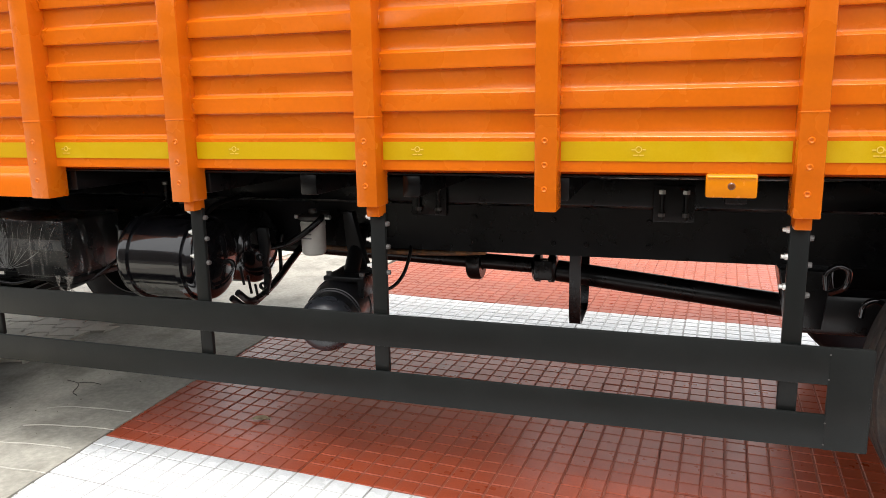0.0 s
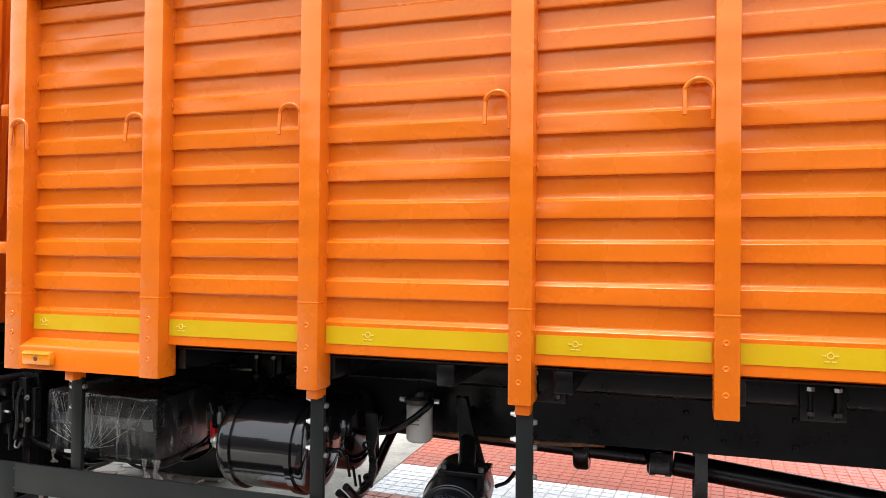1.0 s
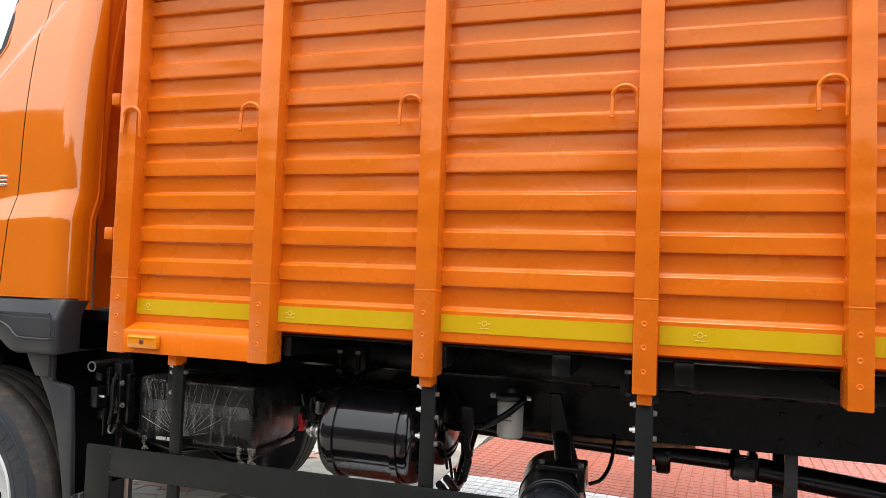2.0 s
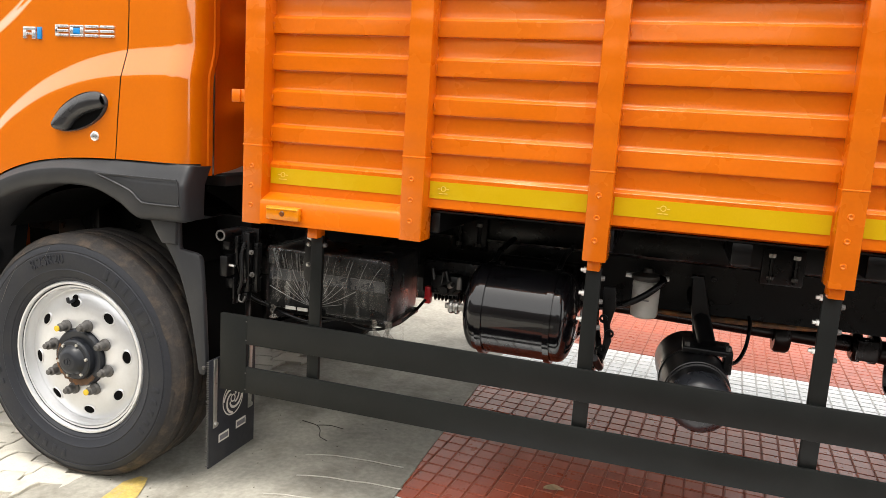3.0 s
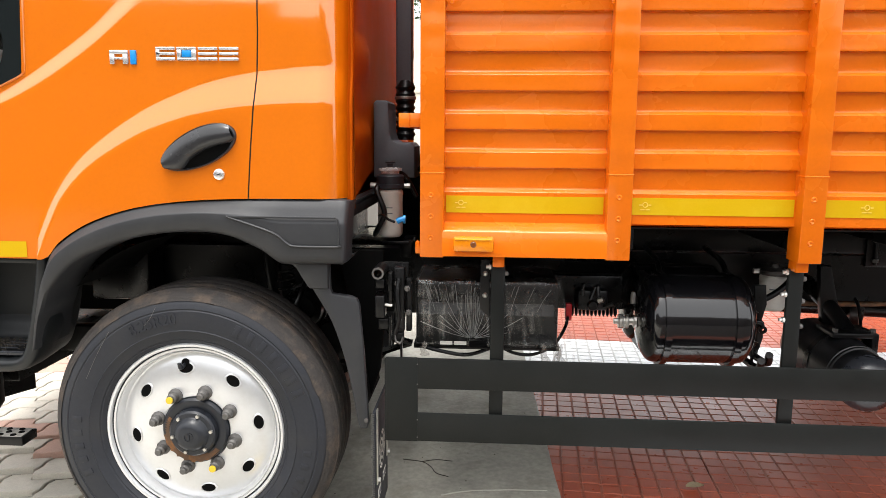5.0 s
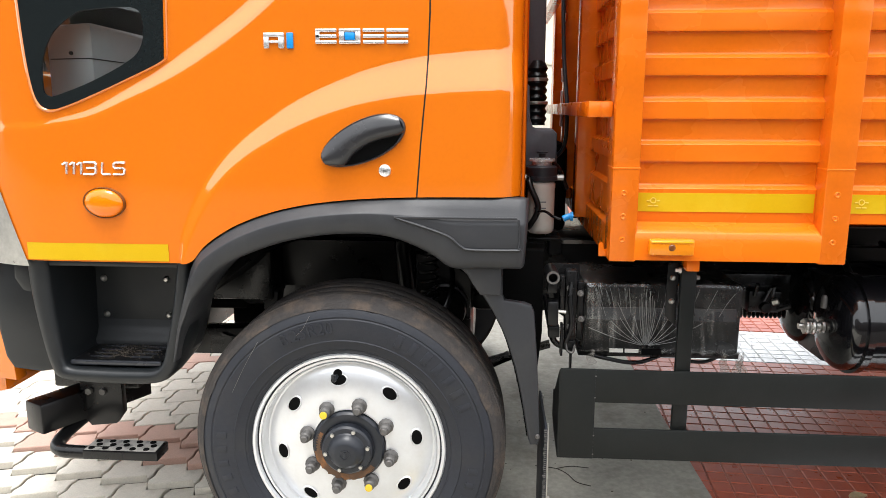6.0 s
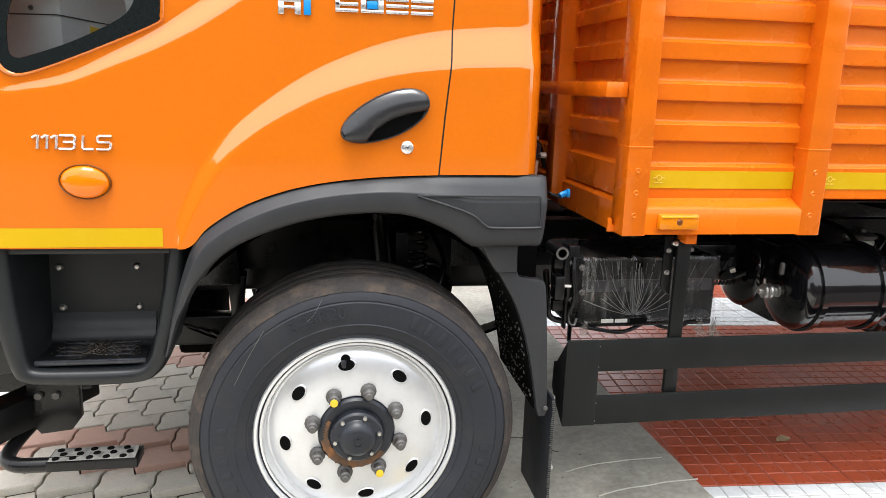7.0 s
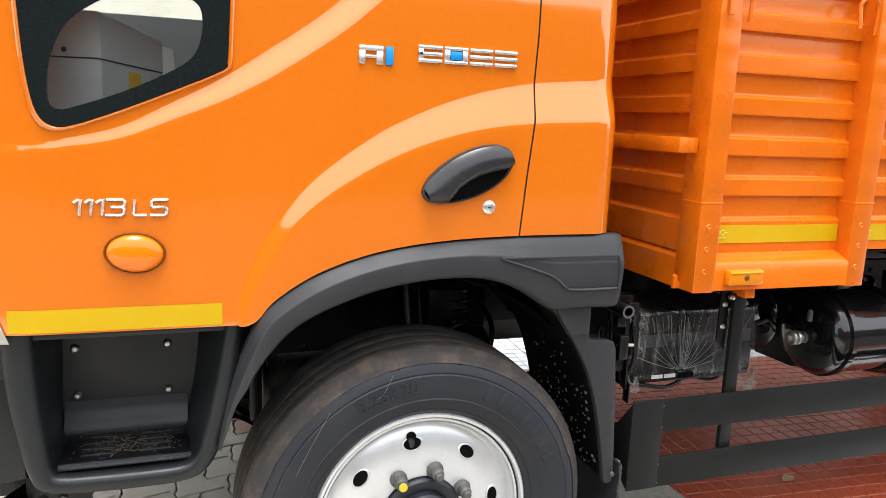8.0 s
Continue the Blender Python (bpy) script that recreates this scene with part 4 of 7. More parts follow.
    part("size_marking", bm, RUBBER, wheel, "raised size marking", smooth=0)
    for mid, count, size in ((46, 7, 0.054), (112, 5, 0.036), (205, 6, 0.04), (262, 5, 0.04)):
        for k in range(count):
            a = radians(mid) + (k - (count - 1) / 2) * 0.122
            piece = box(-0.010, 0.010, -0.0012, 0.003, -size / 2.6, size / 2.6, 0.001)
            bmesh.ops.transform(piece, matrix=Matrix.Translation((x + 0.388 * math.sin(a), face - 0.0325, z + 0.388 * math.cos(a))) @ pose(0, 0, 0, 0, math.degrees(a), 0), verts=piece.verts)
            part("moulded_bar", piece, RUBBER, wheel, "raised bar of sidewall marking")
    # chalky scuff across the sidewall
    part("scuff", tube([(x - 0.10, face - 0.0305, z + 0.425), (x - 0.125, face - 0.034, z + 0.38), (x - 0.165, face - 0.0305, z + 0.345)], 0.0006, 5), SCUFF, wheel, "pale scuff line")
    part("scuff", tube([(x - 0.26, face - 0.031, z + 0.34), (x - 0.305, face - 0.034, z + 0.26), (x - 0.345, face - 0.0325, z + 0.18)], 0.0006, 5), SCUFF, wheel, "pale scuff line")
    return wheel


build_wheel(0.0, 0.470, 0.066)
build_wheel(0.0, 0.470, FAR - 0.066, -1.0, False)
build_wheel(4.43, 0.565, 0.20, 1.0, False)
build_wheel(4.43, 0.565, FAR - 0.20, -1.0, False)


# -- cab --
FLARE = [(-0.475, 1.075), (-0.445, 1.150), (-0.390, 1.255), (-0.310, 1.350), (-0.205, 1.428), (-0.080, 1.497), (0.080, 1.553), (0.247, 1.583), (0.470, 1.598), (0.62, 1.600)]
FLARE_W = [(-0.47, 0.014), (-0.30, 0.022), (-0.08, 0.032), (0.25, 0.046), (0.60, 0.050)]
FLARE_D = [(-0.47, 0.012), (-0.25, 0.020), (0.0, 0.026), (0.60, 0.034)]
SILL = [(-1.2, 1.430), (-0.90, 1.446), (-0.82, 1.458), (-0.715, 1.482), (-0.61, 1.530), (-0.485, 1.592), (-0.325, 1.695), (-0.195, 1.797), (0.0, 1.99), (0.1, 2.1), (0.62, 2.75)]
ARCH_TOP = [(-1.2, 1.048), (-0.458, 1.046), (-0.433, 1.060), (-0.392, 1.106), (-0.297, 1.165), (-0.163, 1.211), (0.0, 1.237), (0.224, 1.249), (0.62, 1.251)]
SHUT = [(1.2, 0.217), (1.25, 0.220), (1.40, 0.232), (1.55, 0.247), (1.75, 0.256), (2.9, 0.264)]


def ramp_step(v, soft=0.12):
    """A straight ramp from 0 to 1 with short rounded ends."""
    if v <= -soft or v >= 1 + soft:
        return 0.0 if v < 0.5 else 1.0
    if v < soft:
        return (v + soft) ** 2 / (4 * soft)
    if v > 1 - soft:
        return 1 - (1 + soft - v) ** 2 / (4 * soft)
    return v


def line_distance(line, x, z):
    """Signed distance to a line of (x, z) points, above it positive."""
    best = 9.0
    for (a, b), (c, d) in zip(line, line[1:]):
        ex, ez = c - a, d - b
        t = max(0.0, min(1.0, ((x - a) * ex + (z - b) * ez) / (ex * ex + ez * ez)))
        best = min(best, math.hypot(x - a - t * ex, z - b - t * ez))
    return best if z > lerp_line(line, x) else -best


def soft_curve(line):
    """The same line with its corners rounded."""
    return [(p.x, p.z) for p in curve_points([(a, 0, b) for a, b in line], 5)]


FLARE_S, SILL_S, ARCH_S = soft_curve(FLARE), soft_curve(SILL), soft_curve(ARCH_TOP[1:])
ARCH_S = [(-1.2, 1.048)] + ARCH_S


def cab_y(x, z):
    """How far in the cab's skin lies at (x, z)."""
    d = line_distance(FLARE_S, x, z)
    if x < -0.475 and z < 1.3:
        d = max(d, 0.0) + 0.02
    w = lerp_line(FLARE_W, x)
    outside = ramp_step((d + w) / (2 * w))
    e = line_distance(SILL_S, x, z)
    k = lerp_line([(-1.2, 0.12), (-0.88, 0.15), (-0.70, 0.40), (-0.48, 0.85), (-0.40, 1.0), (0.62, 1.0)], x)
    above = k * ramp_step((e + 0.021 * k) / (0.042 * k))
    y = 0.024 + lerp_line(FLARE_D, x) * outside + 0.020 * above
    y += 0.16 * max(0.0, z - 1.75) ** 2
    if x < -0.86:
        y += 1.05 * (-0.86 - x) ** 2
    if x > 0.43:
        y += 0.085 - math.sqrt(max(0.0, 0.085 ** 2 - min(0.085, x - 0.43) ** 2))
    return y


def skin(x_of, z_of, nu, nv, lift=0.0):
    """A sheet of the cab's skin: u, v from 0 to 1 give x and z."""
    bm = bmesh.new()
    grid = []
    for j in range(nv + 1):
        row = []
        for i in range(nu + 1):
            u, v = i / nu, j / nv
            x = x_of(u, v)
            z = z_of(x, v)
            x = x_of(u, v)
            row.append(bm.verts.new((x, cab_y(x, z) - lift, z)))
        grid.append(row)
    for a, b in zip(grid, grid[1:]):
        for i in range(nu):
            bm.faces.new((a[i], a[i + 1], b[i + 1], b[i]))
    return bm


WINDOW = [(-0.900, 1.86), (-0.892, 1.66), (-0.882, 1.56), (-0.868, 1.510), (-0.845, 1.490), (-0.812, 1.490), (-0.728, 1.520), (-0.60, 1.575), (-0.500, 1.622), (-0.490, 1.64), (-0.486, 1.70), (-0.478, 1.86), (-0.47, 2.02), (-0.86, 2.06)]
WINDOW = [(p.x, p.z) for p in curve_points([(a, 0, b) for a, b in WINDOW + WINDOW[:1]], 5)][:-1]
LENS_CORNERS = [(-0.845, 1.600), (-0.847, 1.555), (-0.843, 1.533), (-0.825, 1.526), (-0.800, 1.532), (-0.703, 1.568), (-0.600, 1.620), (-0.560, 1.655), (-0.545, 1.700), (-0.545, 1.740), (-0.556, 1.760), (-0.585, 1.769),
        (-0.68, 1.764), (-0.735, 1.752), (-0.80, 1.705), (-0.832, 1.650)]

LENS = [(p.x, p.z) for p in curve_points([(a, 0, b) for a, b in LENS_CORNERS + LENS_CORNERS[:1]], 4)][:-1]


def inside(poly, x, z):
    hit = False
    for (a, b), (c, d) in zip(poly, poly[1:] + poly[:1]):
        if (b > z) != (d > z) and x < (c - a) * (z - b) / (d - b) + a:
            hit = not hit
    return hit


ROOF = 2.72


def build_cab():
    shut = lambda z: lerp_line(SHUT, z)
    low = lambda x: lerp_line(ARCH_S, x) + 0.001

    def door_x(u, v):
        z = 1.249 + v * (ROOF - 1.249)
        return -1.13 + u * (shut(z) - 0.0022 + 1.13)

    bm = skin(door_x, lambda x, v: low(x) + v * (ROOF - low(x)), 230, 200)
    grow = [((x + 0.69) * 1.14 - 0.69, (z - 1.66) * 1.20 + 1.66) for x, z in LENS]
    cut = [f for f in bm.faces if all(inside(grow, v.co.x, v.co.z) for v in f.verts)]
    big = [(-0.43, 1.895), (-0.30, 1.925), (-0.175, 1.950), (-0.145, 1.965), (-0.046, 2.053), (0.048, 2.172), (0.083, 2.232), (0.115, 2.60), (-0.43, 2.60)]
    inner = [(-0.22 + (x + 0.22) * 0.95, 2.15 + (z - 2.15) * 0.95) for x, z in big]
    cut += [f for f in bm.faces if all(inside(inner, v.co.x, v.co.z) for v in f.verts)]
    bmesh.ops.delete(bm, geom=cut, context="FACES")
    cab = part("cab", bm, PAINT, truck, "glossy orange cab side and door with a raised wheel flare", smooth=60)

    def rear_x(u, v):
        z = 1.249 + v * (ROOF - 1.249)
        return shut(z) + 0.0022 + u * (0.515 - shut(z) - 0.0022)

    part("quarter_panel", skin(rear_x, lambda x, v: low(x) + v * (ROOF - low(x)), 60, 180), PAINT, cab, smooth=60)
    # dark seal behind the shut line
    bm = bmesh.new()
    rows = []
    for k in range(161):
        z = 1.25 + (ROOF - 1.26) * k / 160
        rows.append([bm.verts.new((shut(z) + dx, cab_y(shut(z) + dx, z) + dy, z)) for dx, dy in ((-0.022, 0.012), (-0.020, 0.006), (0.020, 0.006), (0.022, 0.012))])
    for p, q in zip(rows, rows[1:]):
        for n in range(3):
            bm.faces.new((p[n], p[n + 1], q[n + 1], q[n]))
    part("door_seal", bm, DARK_TRIM, cab)
    # rear corner flange and back wall
    bm = bmesh.new()
    rows = []
    for k in range(40):
        z = 1.21 + (ROOF - 1.21) * k / 39
        y = cab_y(0.515, max(z, 1.26))
        rows.append([bm.verts.new(p) for p in ((0.513, y - 0.001, z), (0.5165, y + 0.010, z), (0.518, y + 0.026, z), (0.524, y + 0.030, z), (0.525, y + 0.050, z))])
    for a, b in zip(rows, rows[1:]):
        for i in range(4):
            bm.faces.new((a[i], a[i + 1], b[i + 1], b[i]))
    part("rear_seam", bm, BACK_PAINT, cab)
    bm = bmesh.new()
    grid = []
    for j in range(61):
        z = 1.21 + (ROOF - 1.21) * j / 60
        row = []
        for i in range(31):
            y = 0.165 + (FAR - 0.33) * i / 30
            bulge = 0.018 * (math.exp(-((z - 1.44) / 0.045) ** 4) + math.exp(-((z - 1.72) / 0.06) ** 4) + math.exp(-((z - 2.05) / 0.06) ** 4)) * smooth_step((y - 0.22) / 0.05) * (1.0 - smooth_step((y - 0.60) / 0.08))
            row.append(bm.verts.new((0.528 - 0.036 * smooth_step((y - 0.18) / 0.06) + bulge, y, z + (0.10 * smooth_step((y - 0.2) / 0.6) if j == 0 else 0))))
        grid.append(row)
    for a, b in zip(grid, grid[1:]):
        for i in range(30):
            bm.faces.new((a[i], a[i + 1], b[i + 1], b[i]))
    part("back_wall", bm, BACK_PAINT, cab, "orange cab back wall with pressed bulges", smooth=60)
    # roof, front, far side and floor close the cab
    part("roof", slab([(-1.12, ROOF - 0.01), (0.52, ROOF - 0.01), (0.50, ROOF + 0.06), (0.3, ROOF + 0.12), (-0.8, ROOF + 0.12), (-1.05, ROOF + 0.06)], "y", 0.12, FAR - 0.12), PAINT, cab)
    part("far_lining", box(-1.08, 0.45, FAR - 0.135, FAR - 0.112, 1.22, 1.955, 0.006), GREY_SEAT, cab, "pale grey lining of the far side")
    part("far_side", box(-1.12, 0.515, FAR - 0.10, FAR - 0.06, 1.30, 1.95, 0.01), PAINT, cab)
    part("far_pillar", box(0.16, 0.515, FAR - 0.10, FAR - 0.06, 1.88, ROOF, 0.01), PAINT, cab)
    part("front_panel", box(-1.22, -1.13, 0.13, FAR - 0.13, 0.95, 1.62, 0.03), PAINT, cab)
    part("front_pillar", box(-1.20, -1.12, 0.12, 0.20, 1.60, ROOF, 0.02), PAINT, cab)
    part("front_pillar", box(-1.20, -1.12, FAR - 0.20, FAR - 0.12, 1.60, ROOF, 0.02), PAINT, cab)
    part("cab_floor", box(-1.12, 0.485, 0.30, FAR - 0.12, 1.16, 1.20, 0.005), DARK_TRIM, cab)
    part("door_lining", box(-0.44, 0.20, 0.15, 0.17, 1.22, 1.87, 0.01), GREY_SEAT, cab, "pale grey door lining")
    part("windscreen", box(-1.17, -1.155, 0.20, FAR - 0.20, 1.62, ROOF - 0.02, 0.004), GLASS, cab).visible_shadow = False
    # window: black-bordered pane with a clear middle
    bm = bmesh.new()
    n = 160

    def ray_to(poly, cx, cz, ang):
        dx, dz = math.cos(ang), math.sin(ang)
        best = 9.0
        for (a, b), (c, d) in zip(poly, poly[1:] + poly[:1]):
            ex, ez = c - a, d - b
            det = dx * -ez + ex * dz
            if abs(det) < 1e-9:
                continue
            t = ((a - cx) * -ez + ex * (b - cz)) / det
            s = (dx * (b - cz) - dz * (a - cx)) / det
            if t > 0 and -1e-6 <= s <= 1 + 1e-6:
                best = min(best, t)
        return cx + dx * best, cz + dz * best

    def ring_of(poly, y_off, shrink=1.0):
        out = []
        for k in range(n):
            x, z = ray_to(poly, -0.69, 1.66, 2 * math.pi * k / n + 0.013)
            x, z = -0.69 + (x + 0.69) * shrink, 1.66 + (z - 1.66) * shrink
            out.append((x, cab_y(x, min(z, 1.9)) - y_off, z))
        return out

    o, i = [bm.verts.new(p) for p in ring_of(WINDOW, 0.0035, 0.985)], [bm.verts.new(p) for p in ring_of(LENS, 0.0035)]
    b = [bm.verts.new(p) for p in ring_of(LENS, -0.004)]
    for k in range(n):
        q = (k + 1) % n
        bm.faces.new((o[k], o[q], i[q], i[k]))
        bm.faces.new((i[k], i[q], b[q], b[k]))
    part("window", bm, DARK_GLASS, cab, "black-bordered side window")
    bm = bmesh.new()
    bm.faces.new([bm.verts.new((x, y, z)) for x, y, z in ring_of(LENS, 0.0005, 1.001)])
    pane = part("pane", bm, GLASS, cab, "lightly tinted glass pane", smooth=0)
    pane.visible_shadow = False
    bm = bmesh.new()
    rings = [[bm.verts.new(p) for p in ring_of(WINDOW, off, s)] for off, s in ((0.0, 1.035), (0.006, 1.022), (0.007, 1.0), (0.002, 0.984))]
    for a, c in zip(rings, rings[1:]):
        for k in range(n):
            bm.faces.new((a[k], a[(k + 1) % n], c[(k + 1) % n], c[k]))
    part("window_surround", bm, PAINT, cab, smooth=60)
    # main window: its lower rear corner, black-edged, with a white sticker inside
    mx, mz = -0.22, 2.15
    scaled = lambda f: [(mx + (x - mx) * f, mz + (z - mz) * f) for x, z in big]
    for off, shrink, inner_f, material, name, label in ((0.003, 1.03, 0.99, PAINT, "window_surround", ""), (0.0045, 1.0, 0.93, DARK_TRIM, "window_seal", "black rubber window seal")):
        bm = bmesh.new()
        outer, hole = scaled(shrink), scaled(inner_f)
        loops = [[bm.verts.new((x, cab_y(x, z) + dy, z)) for x, z in pts] for pts, dy in ((outer, 0.004), (outer, -off), (hole, -off), (hole, 0.010))]
        for p, q in zip(loops, loops[1:]):
            for k in range(len(big)):
                bm.faces.new((p[k], p[(k + 1) % len(big)], q[(k + 1) % len(big)], q[k]))
        part(name, bm, material, cab, label)
    bm = bmesh.new()
    bm.faces.new([bm.verts.new((x, cab_y(x, z) - 0.001, z)) for x, z in scaled(0.95)])
    part("main_window", bm, SIDE_GLASS, cab, "glossy side window glass", smooth=0).visible_shadow = False
    bm = bmesh.new()
    bm.faces.new([bm.verts.new((x, cab_y(x, z) - 0.0025, z)) for x, z in ((-0.42, 1.985), (-0.135, 1.995), (-0.085, 2.045), (-0.42, 2.045))])
    part("sticker", bm, WHITE_CAN, cab, "white window sticker", smooth=0)
    bm = bmesh.new()
    bm.faces.new([bm.verts.new((x, cab_y(x, z) - 0.0045, z)) for x, z in ((-0.36, 2.015), (-0.165, 2.015), (-0.165, 2.032), (-0.36, 2.032))])
    part("sticker_print", bm, PRINT, cab, "grey bar of print", smooth=0)
    # cab interior: seat and bunk
    part("seat", box(-0.45, 0.06, 0.75, 1.30, 1.25, 1.50, 0.05), GREY_TRIM, cab, "grey vinyl seat")
    part("seat_back", slab([(0.04, 1.40), (0.18, 1.40), (0.26, 2.05), (0.17, 2.10), (0.08, 2.05)], "y", 0.75, 1.30, 0.03), GREY_TRIM, cab)
    part("roof_lining", box(-1.10, 0.475, 0.24, FAR - 0.14, ROOF - 0.035, ROOF - 0.015, 0.004), GREY_SEAT, cab, "pale grey roof lining")
    part("rear_lining", box(0.460, 0.476, 0.20, FAR - 0.14, 1.21, ROOF - 0.04, 0.004), GREY_SEAT, cab, "pale grey rear lining")
    # grey dash end with its seam, a darker column beside it and papers behind
    def turned(bm, px, py, deg):
        bmesh.ops.transform(bm, matrix=Matrix.Translation((px, py, 0)) @ pose(0, 0, 0, 0, 0, deg) @ Matrix.Translation((-px, -py, 0)), verts=bm.verts)
        return bm

    column = slab([(-0.93, 0.215), (-0.775, 0.150), (-0.755, 0.150), (-0.635, 0.315), (-0.70, 0.40), (-0.93, 0.34)], "z", 1.20, 1.72, 0.012)
    for v in column.verts:
        if v.co.z > 1.6:
            v.co.z += 0.020 - 0.30 * max(0.0, v.co.x + 0.76)
    part("dash_end", column, GREY_SEAT, cab, "grey moulded column behind the small window", smooth=40)
    part("trim_line", tube([(-0.92, 0.208, 1.640), (-0.85, 0.179, 1.639), (-0.774, 0.147, 1.638), (-0.754, 0.149, 1.637), (-0.70, 0.223, 1.630), (-0.637, 0.311, 1.622)], 0.0016, 6), DARK_TRIM, cab)
    part("dash_knob", lathe([(0.0, -0.006), (0.005, -0.006), (0.006, 0.0)], (-0.832, 0.172, 1.655), "y", 12), DARK_TRIM, cab)
    part("yellow_cloth", turned(slab([(-0.718, 1.47), (-0.672, 1.48), (-0.674, 1.612), (-0.714, 1.618)], "y", 0.232, 0.236, 0.001), -0.695, 0.234, 53), YELLOW_DAB, cab, "yellow cloth on the column")
    part("paper_sheet", turned(slab([(-0.69, 1.45), (-0.60, 1.50), (-0.62, 1.72), (-0.725, 1.745), (-0.725, 1.675)], "y", 0.88, 0.885), -0.66, 0.88, -25), WHITE_CAN, cab, "white papers behind the dash")
    part("door_trim", box(-1.08, -0.40, 2.10, 2.125, 1.28, 1.88, 0.01), GREY_SEAT, cab, "pale trim of the far door")
    part("dash", box(-1.12, -0.93, 0.62, FAR - 0.25, 1.25, 1.62, 0.05), GREY_SEAT, cab)
    part("pillar_lining", box(-1.115, -1.09, 0.19, 0.34, 1.25, ROOF - 0.05, 0.01), GREY_SEAT, cab, "pale pillar lining")
    # blinker
    bm = lathe([(1.0, 0.0), (0.96, -0.35), (0.80, -0.7), (0.5, -0.95), (0.0, -1.0)], (0, 0, 0), "y", 40)
    by = cab_y(-0.692, 1.224)
    bmesh.ops.transform(bm, matrix=Matrix.Translation((-0.692, by - 0.001, 1.224)) @ pose(0, 0, 0, 0, 4, 0) @ Matrix.Diagonal((0.060, 0.026, 0.043, 1)), verts=bm.verts)
    part("indicator_lamp", bm, AMBER_DOME, cab, "oval amber side indicator", smooth=60)
    bm = lathe([(1.05, 0.0), (1.05, -0.6), (1.02, -0.8), (0.98, -0.7), (0.97, 0.0)], (0, 0, 0), "y", 40)
    bmesh.ops.transform(bm, matrix=Matrix.Translation((-0.692, by, 1.224)) @ pose(0, 0, 0, 0, 4, 0) @ Matrix.Diagonal((0.060, 0.014, 0.043, 1)), verts=bm.verts)
    part("lamp_seat", bm, AMBER_DARK, cab)
    # reflective tape along the sill
    def tape_x(u, v):
        return -0.948 + u * (0.948 - 0.512)
    part("cab_tape", skin(tape_x, lambda x, v: 1.052 + v * 0.051, 40, 6, 0.0015), TAPE, cab, "yellow reflective tape")
    # door handle: a tilted oval cup with a bow grip
    hy = cab_y(0.07, 1.40)

    def oval(u, grow=1.0):
        p, q = 0.128 * grow * math.cos(u), 0.058 * grow * math.sin(u)
        q *= 1.0 + 0.10 * math.cos(u)
        t = radians(24)
        return 0.071 + p * math.cos(t) - q * math.sin(t), 1.404 + p * math.sin(t) + q * math.cos(t)

    bm = bmesh.new()
    def handle_ring(bm, levels):
        rings = []
        for g, dy in levels:
            rings.append([bm.verts.new((ox, hy + dy, oz)) for ox, oz in (oval(2 * math.pi * k / 40, g) for k in range(40))])
        for a, c in zip(rings, rings[1:]):
            for k in range(40):
                bm.faces.new((a[k], a[(k + 1) % 40], c[(k + 1) % 40], c[k]))
        return rings

    handle_ring(bm, ((1.0, -0.001), (0.99, -0.009), (0.965, -0.013), (0.935, -0.013), (0.91, -0.009)))
    handle = part("door_handle", bm, HANDLE, cab, "dark grey oval door handle", smooth=60)
    bm = bmesh.new()
    bm.faces.new(handle_ring(bm, ((0.915, -0.009), (0.88, -0.0035), (0.70, -0.003)))[-1])
    part("handle_cup", bm, LINER_HOLE, handle, "black finger cup")
    bm = bmesh.new()
    rows = []
    t = radians(24)
    for k in range(33):
        p = -0.93 + 1.86 * k / 32
        hi = 0.93 * math.sqrt(1 - p * p)
        lo = max(-hi, lerp_line([(-0.62, -0.80), (-0.45, -0.60), (-0.28, -0.38), (-0.05, -0.27), (0.156, -0.23), (0.48, -0.30), (0.79, -0.42), (0.95, -0.36)], p)) if p > -0.61 else -hi
        lo = min(lo, hi - 0.02)
        row = []
        for f, dy in ((0.0, -0.012), (0.12, -0.019), (0.4, -0.028), (0.75, -0.029), (0.94, -0.022), (1.0, -0.006)):
            q = hi + (lo - hi) * f
            px, pz = 0.128 * p, 0.058 * q * (1 + 0.10 * p)
            row.append(bm.verts.new((0.071 + px * math.cos(t) - pz * math.sin(t), hy + dy, 1.404 + px * math.sin(t) + pz * math.cos(t))))
        rows.append(row)
    for a, c in zip(rows, rows[1:]):
        for k in range(5):
            bm.faces.new((a[k], a[k + 1], c[k + 1], c[k]))
    part("handle_grip", bm, HANDLE, handle, smooth=60)
    bm = lathe([(0.0, -0.006), (0.012, -0.006), (0.0165, -0.004), (0.018, 0.0), (0.018, 0.004)], (0.131, cab_y(0.131, 1.324), 1.324), "y", 24)
    part("door_lock", bm, BADGE, cab, "round chrome key lock")
    part("keyhole", box(0.126, 0.136, cab_y(0.131, 1.324) - 0.0075, cab_y(0.131, 1.324) - 0.0055, 1.3225, 1.3255, 0), DARK_TRIM, cab)
    # badges: plain chrome blocks with pressed bars
    def glyph(x0, x1, z0, z1, bars, material=BADGE, lean=0.0):
        y = cab_y(0.5 * (x0 + x1), 0.5 * (z0 + z1))
        bm = bmesh.new()
        w, h = x1 - x0, z1 - z0
        for a, b, c, d in bars:
            box(x0 + a * w, x0 + b * w, y - 0.007, y + 0.001, z0 + c * h, z0 + d * h, 0.0016, bm)
        part("badge_block", bm, material, cab, "chrome badge block" if material is BADGE else "blue badge block")
